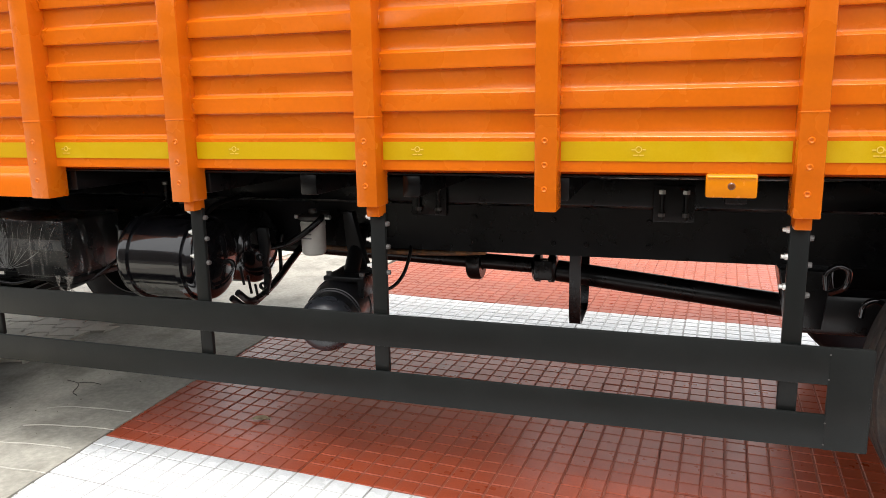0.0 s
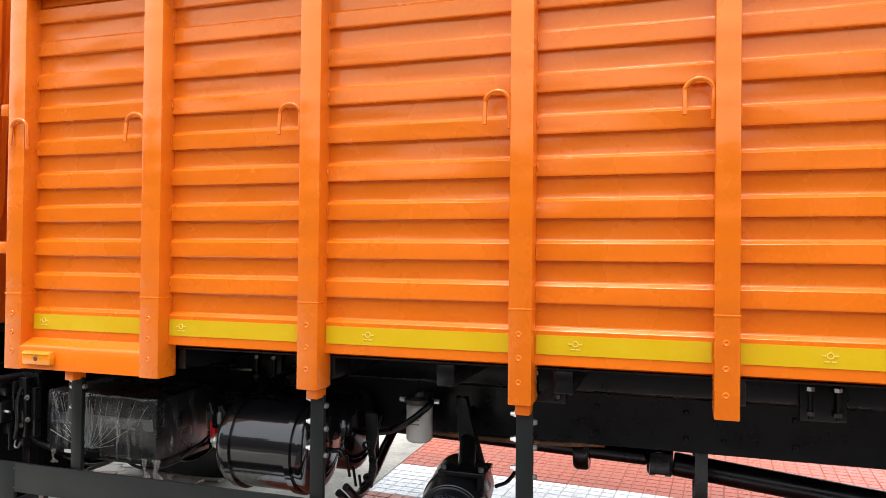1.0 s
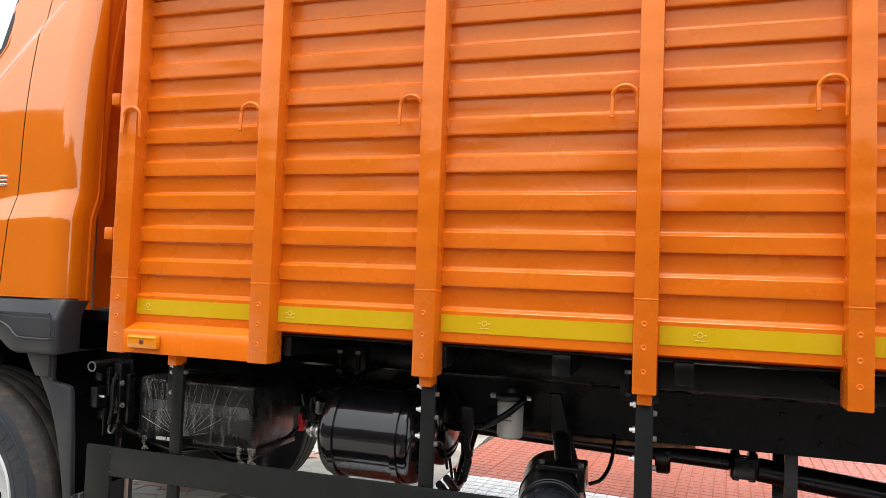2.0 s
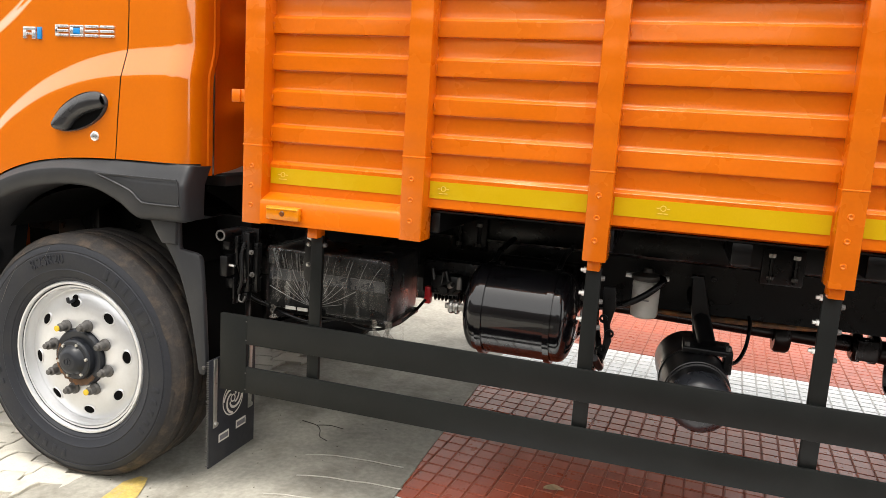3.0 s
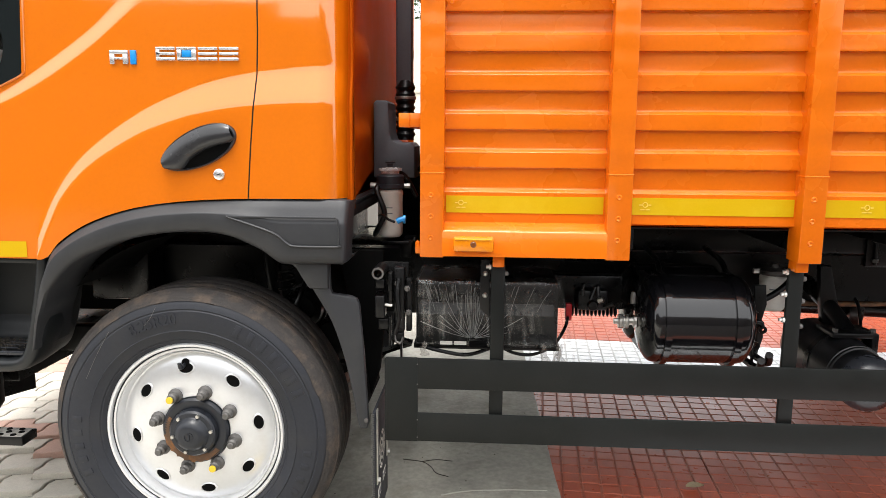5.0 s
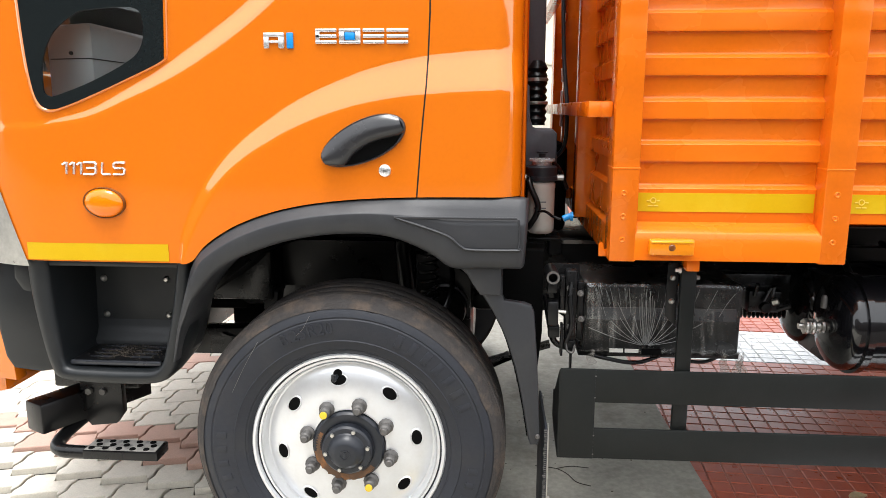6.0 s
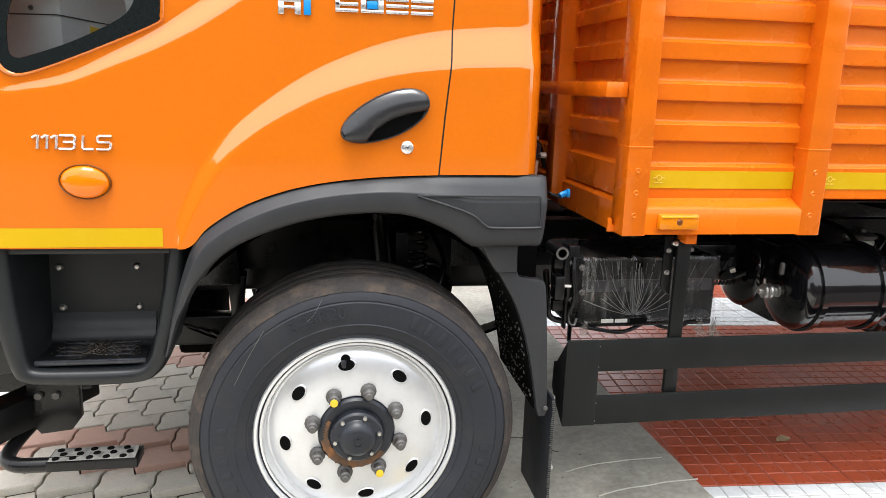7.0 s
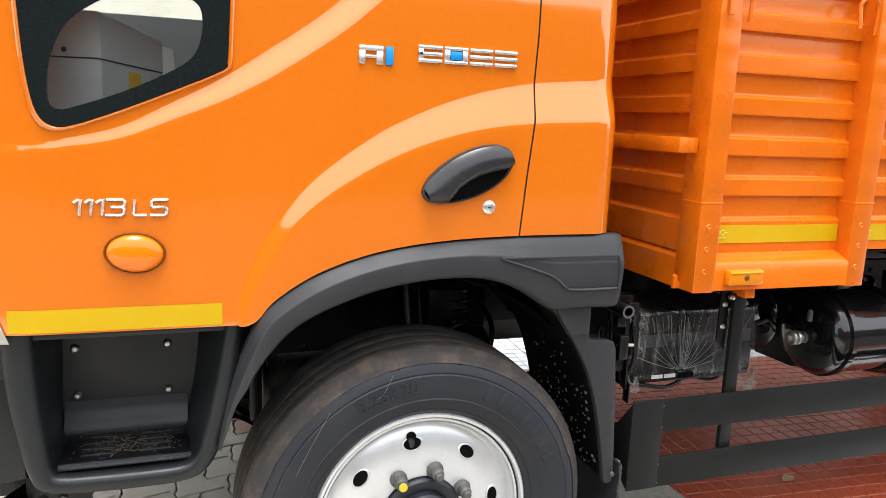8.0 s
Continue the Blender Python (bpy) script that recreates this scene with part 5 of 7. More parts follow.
    frame_bars = ((0.0, 1.0, 0.80, 1.0), (0.0, 1.0, 0.0, 0.20), (0.0, 0.24, 0.2, 0.8), (0.76, 1.0, 0.2, 0.8))
    three = ((0.0, 1.0, 0.78, 1.0), (0.0, 1.0, 0.39, 0.61), (0.0, 1.0, 0.0, 0.22))
    comb = ((0.0, 1.0, 0.72, 1.0), (0.0, 0.26, 0.0, 0.72), (0.72, 1.0, 0.0, 0.72), (0.26, 0.72, 0.34, 0.5))
    whole = ((0.0, 1.0, 0.0, 1.0),)
    glyph(-0.203, -0.146, 1.656, 1.698, comb)
    glyph(-0.139, -0.121, 1.656, 1.698, whole, BLUE)
    glyph(-0.059, 0.000, 1.668, 1.708, three + ((0.0, 0.2, 0.2, 0.8),))
    glyph(0.006, 0.066, 1.668, 1.708, frame_bars)
    glyph(0.022, 0.050, 1.678, 1.698, whole, BLUE)
    glyph(0.072, 0.131, 1.668, 1.708, three)
    glyph(0.137, 0.197, 1.668, 1.708, three)
    one = (((0.0, 0.80), (0.75, 1.0), (1.0, 1.0), (1.0, 0.0)),)
    three_strokes = (((0.0, 1.0), (0.85, 1.0), (1.0, 0.90), (1.0, 0.62), (0.86, 0.52), (0.25, 0.52)), ((0.86, 0.52), (1.0, 0.42), (1.0, 0.10), (0.85, 0.0), (0.0, 0.0)))
    ell = (((0.0, 1.0), (0.0, 0.10), (0.12, 0.0), (1.0, 0.0)),)
    ess = (((1.0, 1.0), (0.14, 1.0), (0.0, 0.90), (0.0, 0.62), (0.14, 0.52), (0.86, 0.52), (1.0, 0.42), (1.0, 0.10), (0.86, 0.0), (0.0, 0.0)),)
    for x0, wide, strokes in ((-0.812, 0.013, one), (-0.790, 0.013, one), (-0.768, 0.013, one), (-0.748, 0.036, three_strokes), (-0.693, 0.027, ell), (-0.659, 0.033, ess)):
        bm = bmesh.new()
        for line in strokes:
            pts = [(x0 + wide * u + 0.004 * v, 0.0, 1.3065 + 0.034 * v) for u, v in line]
            tube(pts, 0.0034, 6, bm, smooth=False)
        for v in bm.verts:
            v.co.y = cab_y(v.co.x, v.co.z) - 0.003 + v.co.y
        part("type_marking", bm, BADGE, cab, "chrome type marking", smooth=30)
    # head lamp edge at the front corner
    def lamp_x(u, v):
        edge = -1.046 + 0.100 * (1 - v)
        return -1.125 + u * (edge + 1.125)
    part("head_lamp", skin(lamp_x, lambda x, v: 1.030 + v * 0.275, 12, 16, 0.004), STEEL, cab, "clear grey edge of the head lamp")
    return cab


build_cab()


def build_fender():
    """The moulded wheel-arch trim with its squared rear block and the splash panel behind the wheel."""
    outer = [(-0.528, 0.740), (-0.506, 0.845), (-0.479, 0.942), (-0.437, 1.054), (-0.392, 1.104), (-0.297, 1.163), (-0.163, 1.209), (0.0, 1.235), (0.224, 1.247), (0.40, 1.249), (0.522, 1.249)]
    inner = [(-0.518, 0.740), (-0.485, 0.845), (-0.460, 0.891), (-0.422, 0.961), (-0.337, 1.047), (-0.200, 1.107), (-0.068, 1.137), (0.063, 1.145), (0.159, 1.133), (0.256, 1.092), (0.320, 1.050), (0.40, 1.050), (0.512, 1.050)]
    o, i = [(p.x, p.z) for p in curve_points([(a, 0, b) for a, b in outer], 6)], [(p.x, p.z) for p in curve_points([(a, 0, b) for a, b in inner], 6)]

    def sample(line, s):
        lens = [0.0]
        for (a, b), (c, d) in zip(line, line[1:]):
            lens.append(lens[-1] + math.hypot(c - a, d - b))
        s *= lens[-1]
        for k in range(len(line) - 1):
            if s <= lens[k + 1] + 1e-9:
                f = (s - lens[k]) / max(1e-9, lens[k + 1] - lens[k])
                return line[k][0] + (line[k + 1][0] - line[k][0]) * f, line[k][1] + (line[k + 1][1] - line[k][1]) * f
        return line[-1]

    n = 70
    bm = bmesh.new()
    rows = []
    section = ((0.0, 0.020), (0.0, -0.008), (0.03, -0.014), (0.16, -0.028), (0.31, -0.041), (0.335, -0.0445), (0.37, -0.0455), (0.60, -0.0452), (0.85, -0.042), (0.96, -0.034), (1.0, -0.02), (0.98, 0.05), (0.97, 0.16))
    for k in range(n + 1):
        s = k / n
        (ax, az), (cx, cz) = sample(o, s), sample(i, s)
        row = []
        for f, dy in section:
            x, z = ax + (cx - ax) * f, az + (cz - az) * f
            row.append(bm.verts.new((x, 0.040 + dy + 0.050 * smooth_step((-0.43 - x) / 0.12), z)))
        rows.append(row)
    for a, b in zip(rows, rows[1:]):
        for q in range(len(section) - 1):
            bm.faces.new((a[q], a[q + 1], b[q + 1], b[q]))
    for dx, dy in ((0.006, 0.004), (0.011, 0.014), (0.013, 0.030), (0.013, 0.110)):
        rows.append([bm.verts.new((v.co.x + dx, v.co.y + dy, v.co.z + (0.5 * dx if v.co.z < 1.1 else -0.3 * dx))) for v in rows[n]])
    for a, b in zip(rows[n:], rows[n + 1:]):
        for q in range(len(section) - 1):
            bm.faces.new((a[q], a[q + 1], b[q + 1], b[q]))
    arch = part("wheel_arch", bm, PLASTIC, truck, "dark grey moulded wheel-arch trim", smooth=50)
    # rear block
    block = [(0.40, 1.244), (0.520, 1.244), (0.526, 1.236), (0.522, 1.075), (0.512, 1.056), (0.40, 1.056)]
    bm = slab(block, "y", 0.058, 0.12, 0.004)
    part("block", bm, PLASTIC, arch)
    # raised lip lines on the block
    part("lip", tube([(0.16, -0.0065, 1.197), (0.30, -0.0065, 1.150), (0.345, -0.0065, 1.118), (0.375, -0.0065, 1.108), (0.50, -0.0055, 1.108), (0.505, -0.0055, 1.112)], 0.0042, 6), PLASTIC, arch)
    part("lip", tube([(0.16, -0.0065, 1.197), (0.30, -0.0065, 1.197), (0.50, -0.0060, 1.197)], 0.0038, 6), PLASTIC, arch)
    part("lip_end", tube([(0.506, -0.0055, 1.112), (0.509, -0.0055, 1.15), (0.504, -0.0055, 1.194)], 0.003, 6), PLASTIC, arch)
    # splash panel behind the wheel
    edge_in = [(0.330, 1.052), (0.372, 1.010), (0.418, 0.945), (0.468, 0.855), (0.499, 0.765), (0.518, 0.690), (0.534, 0.610), (0.549, 0.520)]
    edge_in = [(p.x, p.z) for p in curve_points([(x, 0, z) for x, z in edge_in], 3)]
    prof = edge_in + [(0.556, 0.500), (0.578, 0.500), (0.585, 0.520), (0.571, 0.760), (0.558, 0.915), (0.550, 0.934), (0.530, 0.942), (0.472, 0.950), (0.466, 0.965), (0.464, 1.055)]
    part("splash_panel", slab(prof, "y", 0.052, 0.078, 0.008), PLASTIC, arch, "dark grey splash panel")
    part("panel_neck", slab([(0.345, 1.056), (0.376, 1.000), (0.400, 0.965), (0.462, 0.965), (0.462, 1.056)], "y", 0.040, 0.070, 0.010), PLASTIC, arch)
    part("splash_liner", slab([(x - 0.004, z) for x, z in edge_in] + [(x + 0.006, z) for x, z in reversed(edge_in)], "y", 0.076, 0.50), LINER_HOLE, arch, "black inner face of the splash panel")
    part("splash_back", slab([(0.44, 1.05), (0.60, 1.05), (0.60, 0.78), (0.585, 0.62), (0.552, 0.52), (0.53, 0.62), (0.50, 0.76)], "y", 0.30, 0.335, 0.004), LINER_HOLE, arch, "black stay behind the splash panel")
    # dried splashes on the inner face
    rnd = random.Random(31)
    bm = bmesh.new()
    for _ in range(150):
        k = min(len(edge_in) - 2, int((len(edge_in) - 1) * (0.30 + 0.70 * math.sqrt(rnd.random()))))
        f = rnd.random()
        x = edge_in[k][0] + (edge_in[k + 1][0] - edge_in[k][0]) * f - 0.0045
        z = edge_in[k][1] + (edge_in[k + 1][1] - edge_in[k][1]) * f
        w = rnd.choice((0.0012, 0.0016, 0.0022, 0.0042))
        y = rnd.uniform(0.085, 0.47)
        box(x - 0.002, x + 0.001, y - w, y + w, z - w * rnd.uniform(0.5, 1.0), z + w, 0, bm)
    tagged(part("dried_splash", bm, SPLASH, arch, smooth=0), "pale dried splashes", kind="stuff")
    part("panel_bolt", lathe([(0.0, -0.006), (0.006, -0.006), (0.008, 0.0)], (0.577, 0.052, 0.53), "y", 8), DARK_STEEL, arch)
    # liner above the wheel
    bm = bmesh.new()
    rows = []
    for k in range(41):
        a = radians(-46 + 98 * k / 40)
        rows.append([bm.verts.new((0.60 * math.sin(a), y, 0.50 + 0.62 * math.cos(a))) for y in (0.16, 0.55, 0.62)])
    for a, b in zip(rows, rows[1:]):
        bm.faces.new((a[0], a[1], b[1], b[0]))
        bm.faces.new((a[1], a[2], b[2], b[1]))
    part("liner", bm, LINER_HOLE, arch, "black inner wheel liner")
    part("shock_absorber", rod((0.16, 0.62, 0.5), (0.10, 0.60, 1.05), 0.03, seg=14), BLACK, truck)
    part("brake_chamber", lathe([(0.0, -0.07), (0.05, -0.068), (0.072, -0.05), (0.078, -0.008), (0.086, -0.006), (0.086, 0.010), (0.078, 0.012), (0.066, 0.06), (0.03, 0.07), (0.0, 0.07)], (0.27, 0.50, 0.80), "y", 24), BLACK, truck, "black front brake chamber")
    part("chamber_bracket", slab([(0.16, 0.70), (0.36, 0.74), (0.36, 0.98), (0.16, 0.98)], "y", 0.56, 0.585, 0.006), BLACK, truck)
    part("brake_hose", tube([(0.22, 0.30, 0.72), (0.30, 0.35, 0.90), (0.28, 0.55, 1.0)], 0.009, 6), BLACK, truck)
    bm = bmesh.new()
    coil = [(0.22 + 0.03 * math.cos(a), 0.42 + 0.03 * math.sin(a), 0.80 + 0.016 * a / math.pi) for a in [k * math.pi / 4 for k in range(60)]]
    part("coiled_hose", tube(coil, 0.005, 5, steps=1), BLACK, truck)
    # mud flap
    flap = part("mud_flap", slab([(0.045, 0.150), (0.34, 0.150), (0.34, 0.56), (0.045, 0.56)], "x", 0.598, 0.606, 0.002), RUBBER, truck, "black rubber mud flap with a pale emblem")
    for y in (0.075, 0.30):
        part("flap_strip", box(0.607, 0.612, y - 0.010, y + 0.010, 0.30, 0.56, 0.001), STEEL, flap, "bright clamping strip")
        part("strip_bolt", lathe([(0.0, 0.010), (0.008, 0.009), (0.009, 0.0)], (0.611, y, 0.315), "x", 8), STEEL, flap)
    for r0, r1, t0, t1, wide in [(0.066, 0.066, 0, 360, 0.005)] + [(0.063, 0.026, 90 * q, 90 * q + 150, 0.010) for q in range(4)] + [(0.016, 0.016, 0, 360, 0.006)]:
        bm = bmesh.new()
        n = 40
        ring = []
        for k in range(n + 1):
            u, r = radians(t0 + (t1 - t0) * k / n), r0 + (r1 - r0) * k / n
            ring.append([bm.verts.new((0.6075, 0.19 + q * math.sin(u), 0.375 + q * math.cos(u))) for q in (r, r - wide)])
        for p, q in zip(ring, ring[1:]):
            bm.faces.new((p[0], p[1], q[1], q[0]))
        part("emblem_ring", bm, WHITE_CAN, flap, "pale printed swirl")
    for y, z in ((0.135, 0.245), (0.245, 0.258)):
        part("emblem_bar", box(0.6065, 0.6075, y - 0.032, y + 0.032, z - 0.016, z + 0.016, 0), WHITE_CAN, flap, "pale printed bar")
        part("emblem_bar", box(0.6075, 0.6085, y - 0.026, y + 0.026, z - 0.009, z + 0.009, 0), PRINT, flap)
    # rough flap edge
    bm = bmesh.new()
    rnd = random.Random(8)
    for k in range(60):
        z = 0.16 + 0.40 * k / 60
        box(0.594 + 0.004 * rnd.random(), 0.604, 0.0425 - 0.002 * rnd.random(), 0.0455, z, z + 0.0015 + 0.002 * rnd.random(), 0, bm)
    part("frayed_edge", bm, DARK_STEEL, flap)


build_fender()


def build_step():
    """The moulded step box ahead of the wheel, its tread, and the swing step below."""
    bm = bmesh.new()
    rim_out = [(-0.978, 1.044), (-0.972, 0.93), (-0.955, 0.80), (-0.934, 0.705), (-0.905, 0.664), (-0.815, 0.652), (-0.686, 0.650), (-0.600, 0.655), (-0.556, 0.675), (-0.524, 0.722), (-0.487, 0.838), (-0.462, 1.044)]
    rim_in = [(-0.908, 1.044), (-0.903, 0.89), (-0.891, 0.763), (-0.884, 0.720), (-0.866, 0.702), (-0.780, 0.698), (-0.684, 0.697), (-0.605, 0.701), (-0.575, 0.724), (-0.556, 0.784), (-0.530, 0.90), (-0.505, 1.044)]
    back = [(-0.882, 1.044), (-0.887, 0.90), (-0.892, 0.80), (-0.890, 0.745), (-0.872, 0.716), (-0.780, 0.711), (-0.684, 0.710), (-0.625, 0.712), (-0.600, 0.735), (-0.586, 0.80), (-0.570, 0.90), (-0.558, 1.044)]
    o, i, k_ = ([(p.x, p.z) for p in curve_points([(u, 0, v) for u, v in line], 4)] for line in (rim_out, rim_in, back))
    blend = lambda f: [(p[0] + (q[0] - p[0]) * f, p[1] + (q[1] - p[1]) * f) for p, q in zip(o, i)]
    rings = []
    for line, y in ((blend(0.30), 0.300), (o, 0.150), (o, 0.090), (blend(0.06), 0.072), (blend(0.2), 0.061), (blend(0.5), 0.057), (blend(0.8), 0.060), (blend(0.95), 0.068), (i, 0.082), (k_, 0.285)):
        rings.append([bm.verts.new((x, y, z)) for x, z in line])
    for p, q in zip(rings, rings[1:]):
        for n in range(len(p) - 1):
            bm.faces.new((p[n], p[n + 1], q[n + 1], q[n]))
    bm.faces.new(rings[-1])
    step_box = part("step_box", bm, STEP_PLASTIC, truck, "dark grey moulded plastic step box", smooth=45)
    part("recess_slope", slab([(0.288, 0.806), (0.288, 0.706), (0.252, 0.706), (0.252, 0.722), (0.257, 0.735), (0.266, 0.748), (0.275, 0.762), (0.281, 0.778), (0.284, 0.794)], "x", -0.888, -0.596), STEP_PLASTIC, step_box, smooth=50)
    part("front_column", slab([(-1.165, 0.96), (-1.158, 0.81), (-1.142, 0.70), (-1.117, 0.658), (-1.03, 0.648), (-0.95, 0.66), (-0.965, 1.03), (-1.12, 1.03)], "y", 0.150, 0.30, 0.022), STEP_PLASTIC, step_box)
    part("shoulder", slab([(-1.03, 1.046), (-0.965, 1.046), (-0.965, 0.93), (-1.01, 0.94), (-1.035, 0.98)], "y", 0.085, 0.20, 0.014), STEP_PLASTIC, step_box)
    part("top_lip", box(-0.97, -0.47, 0.075, 0.285, 1.024, 1.044, 0.004), STEP_PLASTIC, step_box)
    for x in (-0.858, -0.642):
        for z in (0.937, 0.813):
            part("bolt", lathe([(0.0, -0.010), (0.006, -0.009), (0.010, -0.004), (0.012, 0.0)], (x, 0.284, z), "y", 10), STEEL, step_box, "bright bolt")
    plate = part("tread_plate", box(-0.878, -0.590, 0.090, 0.254, 0.7125, 0.719, 0.003), BLACK, step_box, "black tread plate with slots")
    part("tread_lip", box(-0.878, -0.586, 0.084, 0.094, 0.706, 0.7215, 0.004), GREY_BLUE, step_box)
    for r, y in enumerate((0.130, 0.163, 0.196, 0.229)):
        for x in (-0.80, -0.67):
            part("slot", box(x - 0.036, x + 0.036, y - 0.004, y + 0.004, 0.7186, 0.7216, 0.001), GREY_BLUE, plate)
    rnd = random.Random(5)
    bm = bmesh.new()
    for _ in range(520):
        x, y, s = rnd.gauss(-0.728, 0.052), rnd.gauss(0.178, 0.036), rnd.uniform(0.0007, 0.0026)
        if -0.86 < x < -0.60 and 0.10 < y < 0.255:
            bmesh.ops.create_icosphere(bm, subdivisions=1, radius=s, matrix=Matrix.Translation((x, y, 0.7195 + s * 0.4)) @ Matrix.Diagonal((rnd.uniform(0.7, 1.8), rnd.uniform(0.7, 1.5), 0.6, 1)))
    tagged(part("dry_dirt", bm, STEP_DUST), "dry crumbs of mud on the step", "dirt", kind="stuff")
    # bumper end and bracket
    bm = box(0.0, 0.42, -0.095, 0.0, 0.0, 0.105, 0.008)
    bmesh.ops.transform(bm, matrix=Matrix.Translation((-1.045, 0.16, 0.425)) @ pose(0, 0, 0, 0, 0, 62) @ Matrix.Diagonal((1, -1, 1, 1)), verts=bm.verts)
    bmesh.ops.reverse_faces(bm, faces=bm.faces[:])
    part("bumper_end", bm, BLACK, truck, "black square steel beam end")
    part("beam", box(-1.16, -0.84, 0.42, 1.8, 0.49, 0.60, 0.01), BLACK, truck)
    bracket = part("step_bracket", slab([(-0.99, 0.60), (-0.84, 0.60), (-0.84, 0.45), (-0.87, 0.41), (-0.96, 0.40), (-0.99, 0.44)], "y", 0.30, 0.33, 0.004), BLACK, truck)
    for x in (-0.985, -0.935):
        part("bolt", lathe([(0.0, -0.012), (0.012, -0.012), (0.013, 0.0)], (x + 0.03, 0.30, 0.53), "y", 6), DARK_STEEL, bracket)
    bar = [(-0.93, 0.42, 0.47), (-0.985, 0.34, 0.43), (-1.015, 0.24, 0.400), (-1.010, 0.175, 0.388), (-0.975, 0.145, 0.384), (-0.92, 0.138, 0.384), (-0.80, 0.138, 0.384)]
    swing = part("swing_step", tube(bar, 0.022, 10), BLACK, truck, "black swing step with a drilled tread")
    part("tread", box(-0.885, -0.635, 0.110, 0.195, 0.372, 0.404, 0.004), BLACK, swing)
    part("tread_dust", slab([(-0.880, 0.114), (-0.642, 0.114), (-0.645, 0.190), (-0.880, 0.190)], "z", 0.4042, 0.4052), DUSTY, swing, "dusty top of the tread")
    # the tread is not cut; lipped black discs give the holes' darkness
    for r in range(3):
        for k in range(5):
            cx, cy = -0.862 + 0.046 * k + 0.014 * (r % 2), 0.127 + 0.025 * r
            hole = lathe([(0.0105, 0.0), (0.0095, 0.0022), (0.0080, 0.0022), (0.0074, 0.0004), (0.0, 0.0004)], (cx, cy, 0.4054), "z", 12)
            part("hole", hole, LINER_HOLE, swing, "black disc for the dark of a drilled hole")
    # lower front corner panel
    part("bumper_corner", slab([(-1.16, 0.62), (-1.115, 0.615), (-1.125, 0.80), (-1.15, 0.93), (-1.20, 0.95), (-1.32, 0.95), (-1.32, 0.62)], "y", 0.16, 0.22, 0.01), PAINT, truck, "orange front bumper corner")
    part("bumper", box(-1.34, -1.18, 0.20, FAR - 0.2, 0.55, 0.98, 0.03), PAINT, truck, "orange front bumper")


build_step()


# -- under-deck equipment --
def build_tank(name, x0, x1, y, z, r, label, material, bands=True, parent=None):
    d = min(0.06, r * 0.35)
    prof = [(0.0, x0)]
    for k in range(1, 9):
        a = math.pi / 2 * k / 8
        prof.append((r * math.sin(a) if k < 8 else r, x0 + d * (1 - math.cos(a))))
    prof += [(r, x0 + d + 0.01)]
    prof += [(q, x0 + x1 - a) for q, a in reversed(prof)]
    tank = part(name, lathe(prof, (0, y, z), "x", 56), material, truck, label, smooth=40)
    if bands:
        for x in (x0 + (x1 - x0) * 0.205, x0 + (x1 - x0) * 0.785):
            bm = lathe([(r, x - 0.011), (r + 0.009, x - 0.010), (r + 0.009, x + 0.010), (r, x + 0.011)], (0, y, z), "x", 56)
            part("strap", bm, GLOSS_BLACK, tank, "black steel strap")
            part("strap_hanger", tube([(x, y + 0.02, z + r + 0.003), (x + 0.004, y + 0.10, z + r + 0.035), (x + 0.006, y + 0.30, z + r + 0.05)], 0.010, 8), BLACK, tank)
    return tank


air = build_tank("air_tank", 1.472, 1.856, 0.285, 0.838, 0.150, "gloss black air tank slung on two straps", GLOSS_BLACK)
rear_tank = build_tank("rear_air_tank", 1.468, 1.858, 0.585, 0.828, 0.147, "black tank behind the air tank", GLOSS_BLACK, False)


